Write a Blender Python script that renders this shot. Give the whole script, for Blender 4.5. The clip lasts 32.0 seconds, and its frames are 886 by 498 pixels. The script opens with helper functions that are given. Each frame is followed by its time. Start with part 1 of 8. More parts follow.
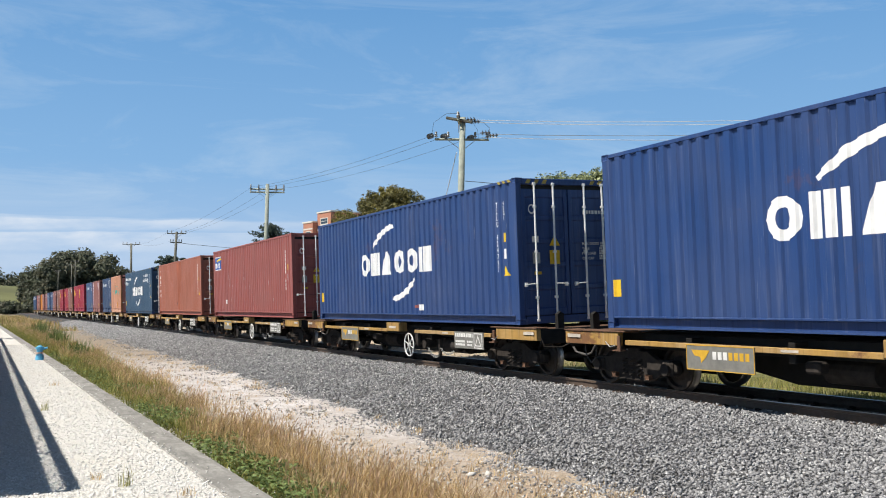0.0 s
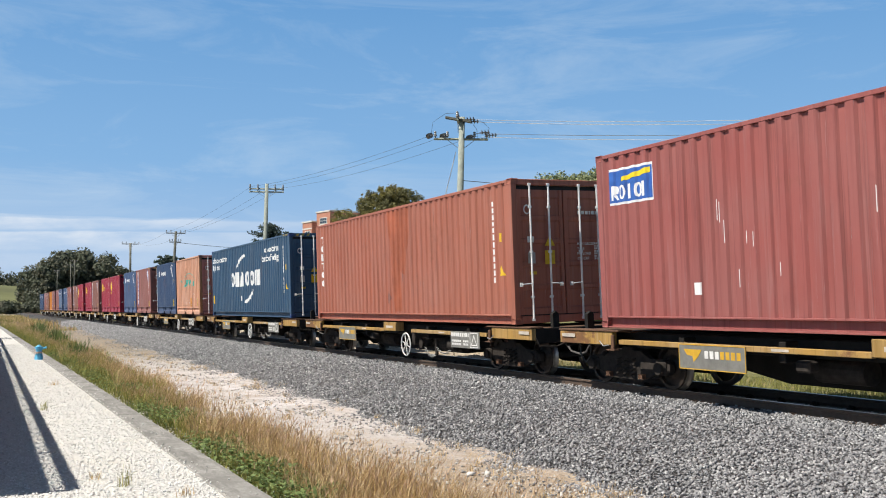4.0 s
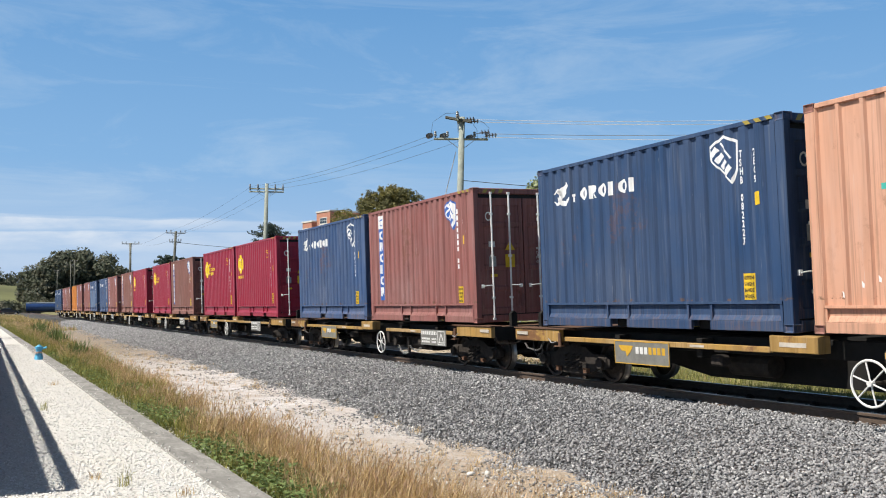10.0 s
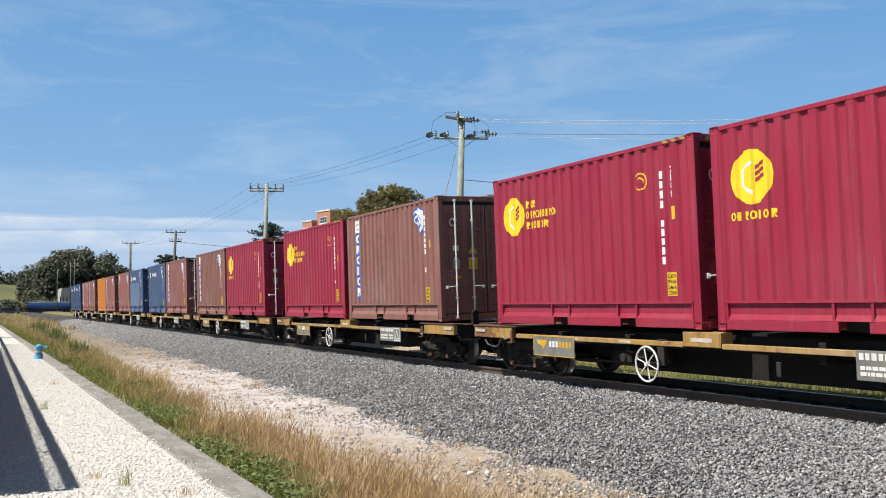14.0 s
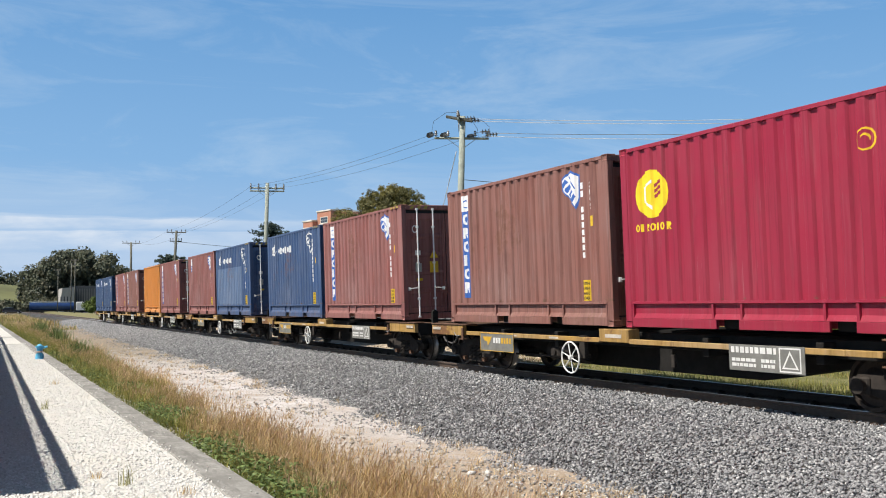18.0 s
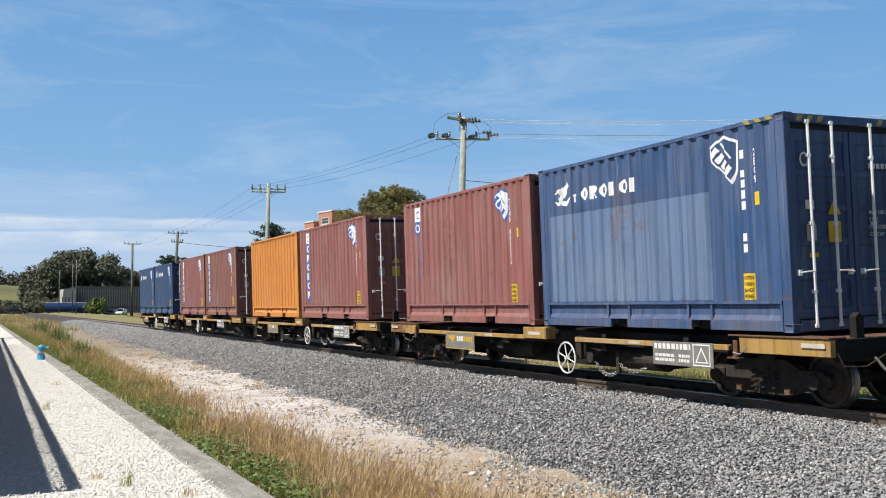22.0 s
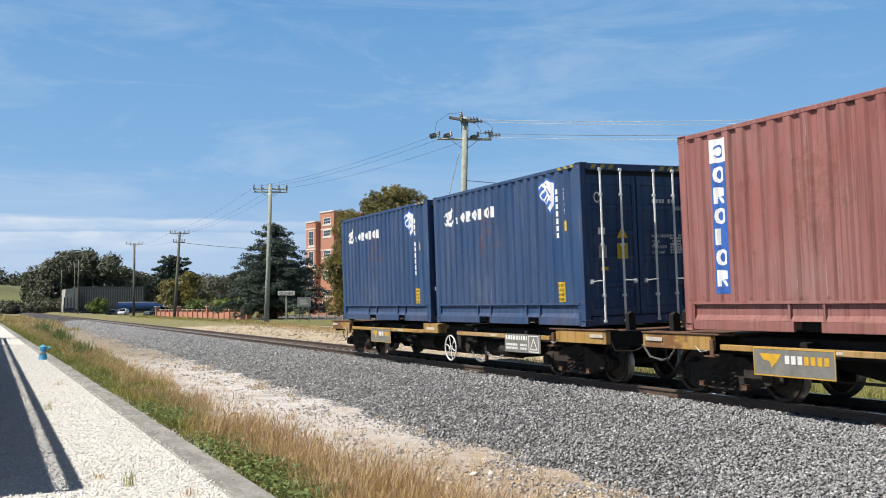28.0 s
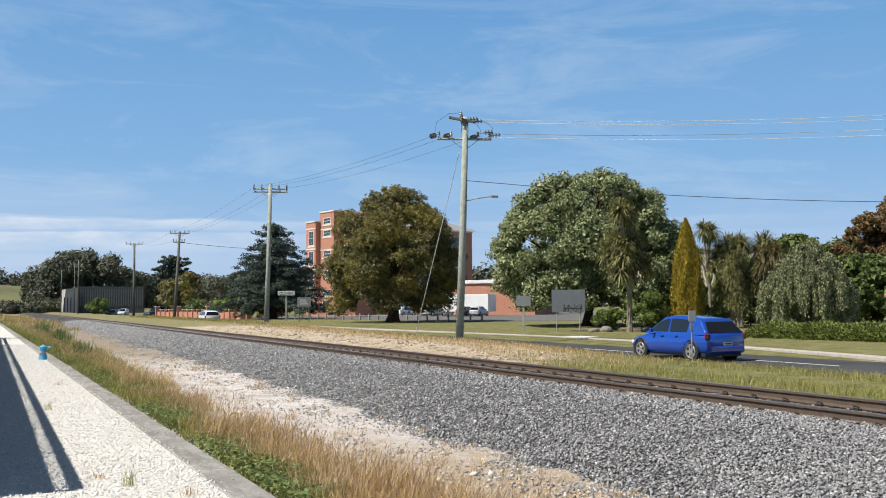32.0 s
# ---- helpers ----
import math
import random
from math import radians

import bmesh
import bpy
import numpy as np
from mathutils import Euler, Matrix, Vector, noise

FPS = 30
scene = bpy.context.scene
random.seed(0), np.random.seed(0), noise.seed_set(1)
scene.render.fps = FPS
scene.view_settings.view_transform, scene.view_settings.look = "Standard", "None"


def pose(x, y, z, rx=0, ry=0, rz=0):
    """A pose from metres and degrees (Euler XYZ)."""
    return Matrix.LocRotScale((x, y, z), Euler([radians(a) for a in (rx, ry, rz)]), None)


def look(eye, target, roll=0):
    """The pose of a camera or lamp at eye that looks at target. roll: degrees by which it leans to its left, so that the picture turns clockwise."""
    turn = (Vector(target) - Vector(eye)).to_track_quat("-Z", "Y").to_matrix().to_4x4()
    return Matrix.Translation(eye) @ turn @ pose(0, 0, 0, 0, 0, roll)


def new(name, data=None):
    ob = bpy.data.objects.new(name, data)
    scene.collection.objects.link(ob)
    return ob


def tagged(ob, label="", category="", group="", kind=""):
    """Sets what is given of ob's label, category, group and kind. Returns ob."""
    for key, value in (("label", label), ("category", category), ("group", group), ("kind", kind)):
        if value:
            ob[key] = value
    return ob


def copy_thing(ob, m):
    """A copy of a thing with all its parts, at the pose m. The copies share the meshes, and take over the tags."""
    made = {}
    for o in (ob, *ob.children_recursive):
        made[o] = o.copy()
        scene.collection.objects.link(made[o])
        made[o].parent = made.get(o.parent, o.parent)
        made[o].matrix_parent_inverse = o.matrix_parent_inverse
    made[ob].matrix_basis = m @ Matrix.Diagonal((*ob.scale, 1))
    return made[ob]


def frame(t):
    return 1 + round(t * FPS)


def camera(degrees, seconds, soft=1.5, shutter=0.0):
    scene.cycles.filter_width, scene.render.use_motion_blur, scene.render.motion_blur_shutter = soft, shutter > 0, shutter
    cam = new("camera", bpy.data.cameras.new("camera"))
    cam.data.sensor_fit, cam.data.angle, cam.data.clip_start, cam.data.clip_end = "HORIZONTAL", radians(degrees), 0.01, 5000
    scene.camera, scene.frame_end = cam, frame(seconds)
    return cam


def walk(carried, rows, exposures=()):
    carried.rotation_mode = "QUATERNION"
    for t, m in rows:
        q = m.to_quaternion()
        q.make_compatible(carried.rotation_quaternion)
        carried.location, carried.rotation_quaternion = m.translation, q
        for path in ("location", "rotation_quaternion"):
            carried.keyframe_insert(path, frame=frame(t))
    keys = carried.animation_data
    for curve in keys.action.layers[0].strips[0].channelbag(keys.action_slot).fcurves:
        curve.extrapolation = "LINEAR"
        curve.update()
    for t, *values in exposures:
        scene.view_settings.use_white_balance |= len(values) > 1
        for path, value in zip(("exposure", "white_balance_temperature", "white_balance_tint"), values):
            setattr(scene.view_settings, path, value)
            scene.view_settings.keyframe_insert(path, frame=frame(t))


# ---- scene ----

# ---- camera and walk ----
cam = camera(50.35, 32.0, soft=1.0)
EYE, YAW, PITCH, ROLL, FOCAL = (0.0, 0.0, 1.395), 25.686, 3.369, -0.452, 1667.97


def aim(dx, dy):
    """The hand-held camera's pose, turned by a small drift."""
    return pose(*EYE, 90 + PITCH + math.degrees(dy / FOCAL), 0, -YAW + math.degrees(dx / FOCAL)) @ pose(0, 0, 0, 0, 0, ROLL)


DRIFT = [(0, -5, .5), (2, -5.5, .5), (3.5, -6.3, 0), (9, -6.3, -.2), (12, -6.3, -.5), (14.5, -6.1, -1.5), (17, -6.1, -1.5), (18, -5.2, -1.5),
         (19.5, -4.6, -1.5), (20.5, -3.4, -1.4), (22, -3, -.2), (23.5, -1.6, 0), (25.5, -1.4, 0), (27.5, 0, 0), (32, 0, 0)]
walk(cam, [(t, aim(dx, dy)) for t, dx, dy in DRIFT])

# ---- world, sun, exposure ----
SUN_ELEV, SUN_AZ = radians(53), radians(0.3)   # azimuth: from -x, turned towards +y
scene.view_settings.exposure = 0.15
world = bpy.data.worlds.new("sky")
scene.world = world
world.use_nodes = True
wn = world.node_tree.nodes
sky = wn.new("ShaderNodeTexSky")
sky.sky_type, sky.sun_disc = "NISHITA", False
sky.sun_elevation, sky.sun_rotation = SUN_ELEV, radians(-90) + SUN_AZ
sky.altitude, sky.air_density, sky.dust_density, sky.ozone_density = 0, 1.0, 0.3, 2.0
deep = wn.new("ShaderNodeHueSaturation")
deep.inputs["Saturation"].default_value = 0.85
world.node_tree.links.new(sky.outputs[0], deep.inputs["Color"])
world.node_tree.links.new(deep.outputs[0], wn["Background"].inputs[0])
wn["Background"].inputs[1].default_value = 0.034
sun_data = bpy.data.lights.new("sun", "SUN")
sun_data.energy, sun_data.angle, sun_data.color = 5.5, radians(0.53), (1.0, 0.95, 0.87)
sun_dir = Vector((-math.cos(SUN_AZ) * math.cos(SUN_ELEV), math.sin(SUN_AZ) * math.cos(SUN_ELEV), math.sin(SUN_ELEV)))
sun = new("sun", sun_data)
sun.matrix_world = look(sun_dir * 50, (0, 0, 0))


# ---- materials ----
class Mat:
    """A node material with a Principled shader and short helpers."""

    def __init__(self, name, color=(.5, .5, .5), rough=.7, metal=0.0, spec=.5):
        self.m = bpy.data.materials.new(name)
        self.m.use_nodes = True
        self.n, self.l = self.m.node_tree.nodes, self.m.node_tree.links
        self.b = self.n["Principled BSDF"]
        self.b.inputs["Base Color"].default_value = (*color, 1)
        self.b.inputs["Roughness"].default_value = rough
        self.b.inputs["Metallic"].default_value = metal
        self.b.inputs["Specular IOR Level"].default_value = spec
        self.tc = self.n.new("ShaderNodeTexCoord")
        self.coord = self.tc.outputs["Object"]

    def mapped(self, scale):
        k = self.n.new("ShaderNodeMapping")
        k.inputs["Scale"].default_value = scale
        self.l.new(self.coord, k.inputs[0])
        return k.outputs[0]

    def noise(self, scale, detail=4, rough=.6, coord=None, dist=0.0):
        k = self.n.new("ShaderNodeTexNoise")
        k.inputs["Scale"].default_value, k.inputs["Detail"].default_value, k.inputs["Roughness"].default_value = scale, detail, rough
        k.inputs["Distortion"].default_value = dist
        self.l.new(coord or self.coord, k.inputs["Vector"])
        return k.outputs["Fac"]

    def cells(self, scale, out="Color", coord=None):
        k = self.n.new("ShaderNodeTexVoronoi")
        k.inputs["Scale"].default_value = scale
        self.l.new(coord or self.coord, k.inputs["Vector"])
        return k.outputs[out]

    def ramp(self, fac, stops):
        k = self.n.new("ShaderNodeValToRGB")
        e = k.color_ramp.elements
        while len(e) < len(stops):
            e.new(.5)
        for s, (p, c) in zip(e, stops):
            s.position = p
            s.color = (*c, 1) if isinstance(c, tuple) else (c, c, c, 1)
        self.l.new(fac, k.inputs[0])
        return k.outputs[0]

    def mix(self, fac, a, b, mode="MIX"):
        k = self.n.new("ShaderNodeMix")
        k.data_type, k.blend_type = "RGBA", mode
        for s, v in ((k.inputs[0], fac), (k.inputs[6], a), (k.inputs[7], b)):
            if isinstance(v, (int, float)):
                s.default_value = v
            elif isinstance(v, tuple):
                s.default_value = (*v, 1)
            else:
                self.l.new(v, s)
        return k.outputs[2]

    def math(self, op, a, b=0.0, c=None):
        k = self.n.new("ShaderNodeMath")
        k.operation = op
        for s, v in zip(k.inputs, (a, b, c)):
            if isinstance(v, (int, float)):
                s.default_value = v
            elif v is not None:
                self.l.new(v, s)
        return k.outputs[0]

    def axis(self, i, coord=None):
        k = self.n.new("ShaderNodeSeparateXYZ")
        self.l.new(coord or self.coord, k.inputs[0])
        return k.outputs[i]

    def island(self):
        return self.n.new("ShaderNodeNewGeometry").outputs["Random Per Island"]

    def each(self):
        return self.n.new("ShaderNodeObjectInfo").outputs["Random"]

    def color(self, c):
        self.l.new(c, self.b.inputs["Base Color"])
        return self

    def rough(self, c):
        self.l.new(c, self.b.inputs["Roughness"])
        return self

    def bump(self, h, strength=.3, dist=.01):
        k = self.n.new("ShaderNodeBump")
        k.inputs["Strength"].default_value, k.inputs["Distance"].default_value = strength, dist
        self.l.new(h, k.inputs["Height"])
        self.l.new(k.outputs[0], self.b.inputs["Normal"])
        return self


def scaled(c, k):
    return tuple(min(1.0, v * k) for v in c)


def paint(name, base, fade=.25, rust=.3, rough=.55, low=0.0):
    """Weathered container enamel: chalky fading, vertical streaks, rust specks."""
    m = Mat(name, base, rough, 0, .4)
    big = m.noise(.7, 5, .6)
    streak = m.noise(1.0, 4, .6, m.mapped((5, 5, .35)))
    chalk = tuple(v * .72 + .28 * (sum(base) / 3 + .12) for v in base)
    c = m.mix(m.ramp(big, [(.35, 0.0), (.75, fade * 2)]), base, chalk)
    c = m.mix(m.ramp(streak, [(.45, 0.0), (.72, .2 + fade)]), c, scaled(base, .55))
    pale = m.noise(1.0, 5, .65, m.mapped((9, 9, .5)))
    c = m.mix(m.ramp(pale, [(.55, 0.0), (.75, .15 + fade * .9)]), c, tuple(v * .6 + .16 for v in base))
    blotch = m.noise(1.6, 6, .7, m.mapped((1, 1, .55)))
    c = m.mix(m.ramp(blotch, [(.56, 0.0), (.66, fade * .9)]), c, scaled(base, .5))
    drip = m.noise(1.0, 5, .7, m.mapped((13, 13, .22)))
    c = m.mix(m.ramp(drip, [(.54, 0.0), (.64, .25 + fade * .7)]), c, scaled(base, .45))
    scratch = m.noise(1.0, 3, .6, m.mapped((34, 34, 1.3)))
    c = m.mix(m.ramp(scratch, [(.69, 0.0), (.73, .12 + fade * .8)]), c, tuple(v * .45 + .32 for v in base))
    if low:
        foot = m.ramp(m.axis(2), [(.0, .55), (.38, .6), (.44, 1.0), (.55, .72), (.9, .1)])
        scab = m.math("MULTIPLY", foot, m.noise(4.5, 9, .78))
        c = m.mix(m.ramp(scab, [(.57 - .05 * low, 0.0), (.62 - .05 * low, .8)]), c, (.15, .085, .05))
        runs = m.math("MULTIPLY", m.ramp(m.axis(2), [(.2, 1.0), (1.6, 0.0)]), m.noise(1.0, 6, .7, m.mapped((16, 16, .6))))
        c = m.mix(m.ramp(runs, [(.48, 0.0), (.62, .4 * low)]), c, (.22, .13, .085))
    spots = m.math("MULTIPLY", m.noise(3.3, 8, .72), m.noise(.5, 2, .5))
    c = m.mix(m.ramp(spots, [(.36 - .07 * rust, 0.0), (.40 - .05 * rust, rust)]), c, (.16, .07, .035))
    m.color(c)
    m.rough(m.ramp(big, [(.3, rough - .1), (.7, rough + .15)]))
    return m.bump(m.noise(9, 3, .5), .12, .004).m


def plain(name, base, rough=.6, metal=0.0, vary=.25, scale=6.0, spec=.5, bump=.1):
    m = Mat(name, base, rough, metal, spec)
    n = m.noise(scale, 6, .65)
    m.color(m.mix(m.ramp(n, [(.3, 0.0), (.7, 1.0)]), scaled(base, 1 - vary), scaled(base, 1 + vary)))
    if bump:
        m.bump(n, bump, .01)
    return m.m


# ---- building helpers ----
def mesh_of(bm, name, material, smooth=False):
    me = bpy.data.meshes.new(name)
    bm.to_mesh(me)
    bm.free()
    if material:
        me.materials.append(material)
    if smooth:
        me.shade_smooth()
    return me


def thing(name, label, category, m=None, group="", kind=""):
    ob = new(name)
    ob.empty_display_size = .2
    if m is not None:
        ob.matrix_basis = m
    return tagged(ob, label, category, group, kind)


def part(name, bm, material, parent, label="", smooth=False):
    """Links a bmesh, or a mesh already made, as one mesh object under a thing or a part."""
    me = bm if isinstance(bm, bpy.types.Mesh) else mesh_of(bm, name, material, smooth)
    ob = new(name, me)
    ob.parent = parent
    if label:
        ob["label"] = label
    return ob


def solid(name, bm, material, label, category, group="", kind="", smooth=False):
    me = bm if isinstance(bm, bpy.types.Mesh) else mesh_of(bm, name, material, smooth)
    return tagged(new(name, me), label, category, group, kind)


def box(x0, y0, z0, x1, y1, z1, bev=0.0, bm=None):
    """A box between two corners, its edges rounded off by bev."""
    bm = bm or bmesh.new()
    made = bmesh.ops.create_cube(bm, size=1)["verts"]
    for v in made:
        v.co = Vector(((x0 + x1) / 2 + v.co.x * (x1 - x0), (y0 + y1) / 2 + v.co.y * (y1 - y0), (z0 + z1) / 2 + v.co.z * (z1 - z0)))
    if bev:
        edges = list({e for v in made for e in v.link_edges})
        bmesh.ops.bevel(bm, geom=edges, offset=bev, segments=1, affect="EDGES")
    return bm


def rod(a, b, r, n=8, r2=None, bm=None):
    """A round bar from a to b."""
    bm = bm or bmesh.new()
    a, b = Vector(a), Vector(b)
    q = (b - a).to_track_quat("Z", "Y").to_matrix().to_4x4()
    bmesh.ops.create_cone(bm, cap_ends=True, segments=n, radius1=r, radius2=r if r2 is None else r2, depth=(b - a).length,
                          matrix=Matrix.Translation((a + b) / 2) @ q)
    return bm


def ring(c, axis, r, wire, n=24, k=6, bm=None):
    """A torus round a centre, in the plane across axis."""
    bm = bm or bmesh.new()
    q = Vector(axis).to_track_quat("Z", "Y").to_matrix()
    rows = []
    for i in range(n):
        a = 2 * math.pi * i / n
        rows.append([bm.verts.new(Vector(c) + q @ Vector(((r + wire * math.cos(b)) * math.cos(a), (r + wire * math.cos(b)) * math.sin(a), wire * math.sin(b))))
                     for b in (2 * math.pi * j / k for j in range(k))])
    for i in range(n):
        for j in range(k):
            bm.faces.new((rows[i][j], rows[(i + 1) % n][j], rows[(i + 1) % n][(j + 1) % k], rows[i][(j + 1) % k]))
    return bm


def tube(pts, r, k=6, bm=None, r_end=None):
    """A bent round bar through points, tapering to r_end."""
    bm = bm or bmesh.new()
    pts = [Vector(p) for p in pts]
    last = None
    for i, p in enumerate(pts):
        d = (pts[min(i + 1, len(pts) - 1)] - pts[max(i - 1, 0)]).normalized()
        q = d.to_track_quat("Z", "Y").to_matrix()
        rr = r if r_end is None else r + (r_end - r) * i / (len(pts) - 1)
        row = [bm.verts.new(p + q @ Vector((rr * math.cos(2 * math.pi * j / k), rr * math.sin(2 * math.pi * j / k), 0))) for j in range(k)]
        if last:
            for j in range(k):
                bm.faces.new((last[j], last[(j + 1) % k], row[(j + 1) % k], row[j]))
        else:
            bm.faces.new(row[::-1])
        last = row
    bm.faces.new(last)
    return bm


def plate(pts, h, bm=None):
    """A flat outline, a list of 3D points, thickened by the vector h."""
    bm = bm or bmesh.new()
    h = Vector(h)
    a = [bm.verts.new(Vector(p)) for p in pts]
    b = [bm.verts.new(Vector(p) + h) for p in pts]
    bm.faces.new(a[::-1])
    bm.faces.new(b)
    for i in range(len(a)):
        j = (i + 1) % len(a)
        bm.faces.new((a[i], a[j], b[j], b[i]))
    bmesh.ops.recalc_face_normals(bm, faces=bm.faces)
    return bm


def soup(name, verts, faces, material, smooth=False):
    """A mesh from numpy arrays: verts (n, 3), faces (m, k)."""
    me = bpy.data.meshes.new(name)
    n, (m, k) = len(verts), faces.shape
    me.vertices.add(n)
    me.vertices.foreach_set("co", np.ascontiguousarray(verts, np.float32).ravel())
    me.loops.add(m * k)
    me.loops.foreach_set("vertex_index", np.ascontiguousarray(faces, np.int32).ravel())
    me.polygons.add(m)
    me.polygons.foreach_set("loop_start", np.arange(0, m * k, k, dtype=np.int32))
    me.polygons.foreach_set("loop_total", np.full(m, k, np.int32))
    me.update(calc_edges=True)
    me.validate()
    me.materials.append(material)
    if smooth:
        me.shade_smooth()
    return me


rng = np.random.default_rng(7)


# ---- the ground, one sheet to the horizon ----
TRACK_X, CANT = 10.633, -1.632


def road_z(y):
    return np.interp(y, [-50, 400], [-.5, -.5])


def crest_z(y):
    return np.interp(y, [-50, 15, 24, 32, 41, 76, 120, 200, 400], [-.44, -.43, -.38, -.22, -.16, .15, .12, .05, -.1])


def kerb_x(y):
    """Far edge of the road, flared where a side road leaves."""
    return np.interp(y, [-20, 20, 31, 45, 61, 74, 100, 900], [24.6, 24.8, 27.0, 27.3, 25.9, 24.9, 24.8, 24.8])


def toe_x(y):
    """Ragged foot of the stone bed."""
    return np.interp(y, [-30, 8, 11, 15, 23, 30, 40, 55, 82, 400], [5.5, 5.6, 5.75, 5.9, 6.25, 6.4, 6.6, 6.8, 7.4, 8.0]) + .09 * np.sin(y * 1.9) + .06 * np.sin(y * 4.3 + 1)


def edge_dx(y):
    """The path's edging runs slightly off the railway's line."""
    return -.0103 * (np.maximum(y, 6.0) - 6.0)


GX = [-3000, -300, -60, -12, -2, 1.7, 2.18, 2.4, 3.0, 3.6, 4.3, 5.0, 5.8, 7.0, 9.0, 12.2, 12.7, 13.4, 14.2, 15.0, 15.8, 16.6, 17.4, 18.2, 18.9, 19.3, 19.7, 20.1, 20.5, 27.8, 29, 33, 45, 70, 110, 200, 400, 1000, 3000]


def ground_z(x, y):
    """Height of the ground sheet; arrays or single numbers."""
    rz, cz = road_z(y), crest_z(y)
    knots = [(-3000, -.3), (1.7, -.3), (2.18, -.27), (2.4, -.29), (3.0, -.33), (3.6, -.38), (5.0, -.47), (5.8, -.5), (7.0, -.52), (12.2, -.42), (12.7, -.36), (13.5, None)]
    xs = np.array([k[0] for k in knots[:-1]])
    zs = np.array([k[1] for k in knots[:-1]])
    near = np.interp(x, xs, zs)
    f = np.clip((np.asarray(x) - 12.7) / 4.5, 0, 1)
    bank = -.36 + (cz + .36) * (f * f * (3 - 2 * f))
    g = np.clip((np.asarray(x) - 18.9) / 1.2, 0, 1)
    verge = cz + (rz - .12 - cz) * g
    far = np.where(np.asarray(x) < kerb_x(y) + .42, rz - .12, -.42)
    return np.where(x < 12.7, near, np.where(x < 18.9, bank, np.where(x < 20.5, verge, far)))


def ground_material():
    """Soil under weeds, pale sand, dry bank and lawn, in soft-edged strips along the line."""
    m = Mat("ground_soil", (.3, .25, .17), .95, 0, .2)
    x, y = m.axis(0), m.axis(1)
    wob = m.noise(.45, 5, .6)
    xx = m.math("ADD", x, m.math("MULTIPLY", m.math("SUBTRACT", wob, .5), 2.2))
    fine, mid, tiny = m.noise(7, 8, .7), m.noise(1.3, 6, .65), m.noise(38, 4, .7)
    weeds = m.mix(m.ramp(fine, [(.35, 0.0), (.7, 1.0)]), (.07, .08, .025), (.19, .165, .07))
    sand = m.mix(m.ramp(mid, [(.38, 0.0), (.62, 1.0)]), (.59, .535, .50), (.83, .80, .80))
    sand = m.mix(m.ramp(fine, [(.3, .55), (.5, 0.0)]), sand, (.44, .37, .32))
    sand = m.mix(m.ramp(m.noise(.55, 5, .65), [(.52, 0.0), (.64, .4)]), sand, (.45, .37, .27))
    sand = m.mix(m.ramp(tiny, [(.4, .3), (.6, 0.0)]), sand, (.25, .20, .15))
    litter = m.noise(1.0, 8, .75, m.mapped((9, 5, 9)))
    sand = m.mix(m.ramp(litter, [(.57, 0.0), (.66, .7)]), sand, (.23, .18, .13))
    rubble = m.mix(m.ramp(m.noise(24, 5, .7), [(.35, 0.0), (.65, 1.0)]), (.26, .19, .12), (.56, .45, .33))
    close = m.math("ADD", m.math("MULTIPLY_ADD", y, -.09, 1.33), m.math("MULTIPLY", m.math("SUBTRACT", mid, .5), 1.6))
    sand = m.mix(m.ramp(close, [(.15, 0.0), (.45, .85)]), sand, rubble)
    earth = m.mix(m.ramp(fine, [(.35, 0.0), (.65, 1.0)]), (.17, .135, .09), (.36, .29, .20))
    reach = m.math("ADD", m.math("MULTIPLY", y, .02), m.math("MULTIPLY", m.math("SUBTRACT", mid, .5), .8))
    sand = m.mix(m.ramp(reach, [(.56, 0.0), (.80, .85)]), sand, earth)
    bank = m.mix(m.ramp(mid, [(.35, 0.0), (.65, 1.0)]), (.40, .325, .23), (.60, .51, .40))
    bank = m.mix(m.ramp(fine, [(.35, .5), (.6, 0.0)]), bank, (.30, .22, .13))
    lawn = m.mix(m.ramp(mid, [(.35, 0.0), (.65, 1.0)]), (.115, .125, .045), (.29, .26, .125))
    lawn = m.mix(m.ramp(fine, [(.35, .5), (.65, 0.0)]), lawn, (.10, .11, .03))
    c = m.mix(m.ramp(m.math("MULTIPLY_ADD", xx, .5, -1.25), [(.1, 0.0), (.45, 1.0)]), weeds, sand)
    c = m.mix(m.math("GREATER_THAN", x, 9.0), c, bank)
    # the bank turns to grass at its crest, and all over where the line of the road comes near
    crest = m.math("ADD", m.math("SUBTRACT", xx, 17.6), m.ramp(m.math("MULTIPLY_ADD", y, -.045, 1.3), [(.0, 0.0), (.45, 1.0)]))
    crest = m.math("ADD", crest, m.math("MULTIPLY", m.ramp(m.math("MULTIPLY_ADD", y, -.1, 3.1), [(.35, 0.0), (.85, 1.0)]), 4.0))
    crest = m.math("ADD", crest, m.math("MULTIPLY", m.ramp(m.math("MULTIPLY_ADD", y, .03, -1.65), [(.1, 0.0), (.8, 1.0)]), 5.2))
    verge = m.mix(m.ramp(fine, [(.35, 0.0), (.65, 1.0)]), (.27, .21, .12), (.50, .42, .29))
    dryness = m.math("MULTIPLY", m.ramp(m.math("MULTIPLY_ADD", y, .1, -2.2), [(0.0, 0.0), (.6, 1.0)]), m.ramp(m.math("MULTIPLY_ADD", y, -.04, 3.2), [(0.0, .25), (.9, 1.0)]))
    dryness = m.math("MULTIPLY", dryness, m.math("LESS_THAN", x, 20.4))
    lawn = m.mix(m.math("MULTIPLY", dryness, m.ramp(mid, [(.3, .95), (.7, .6)])), lawn, verge)
    c = m.mix(m.ramp(crest, [(.2, 0.0), (.75, 1.0)]), c, lawn)
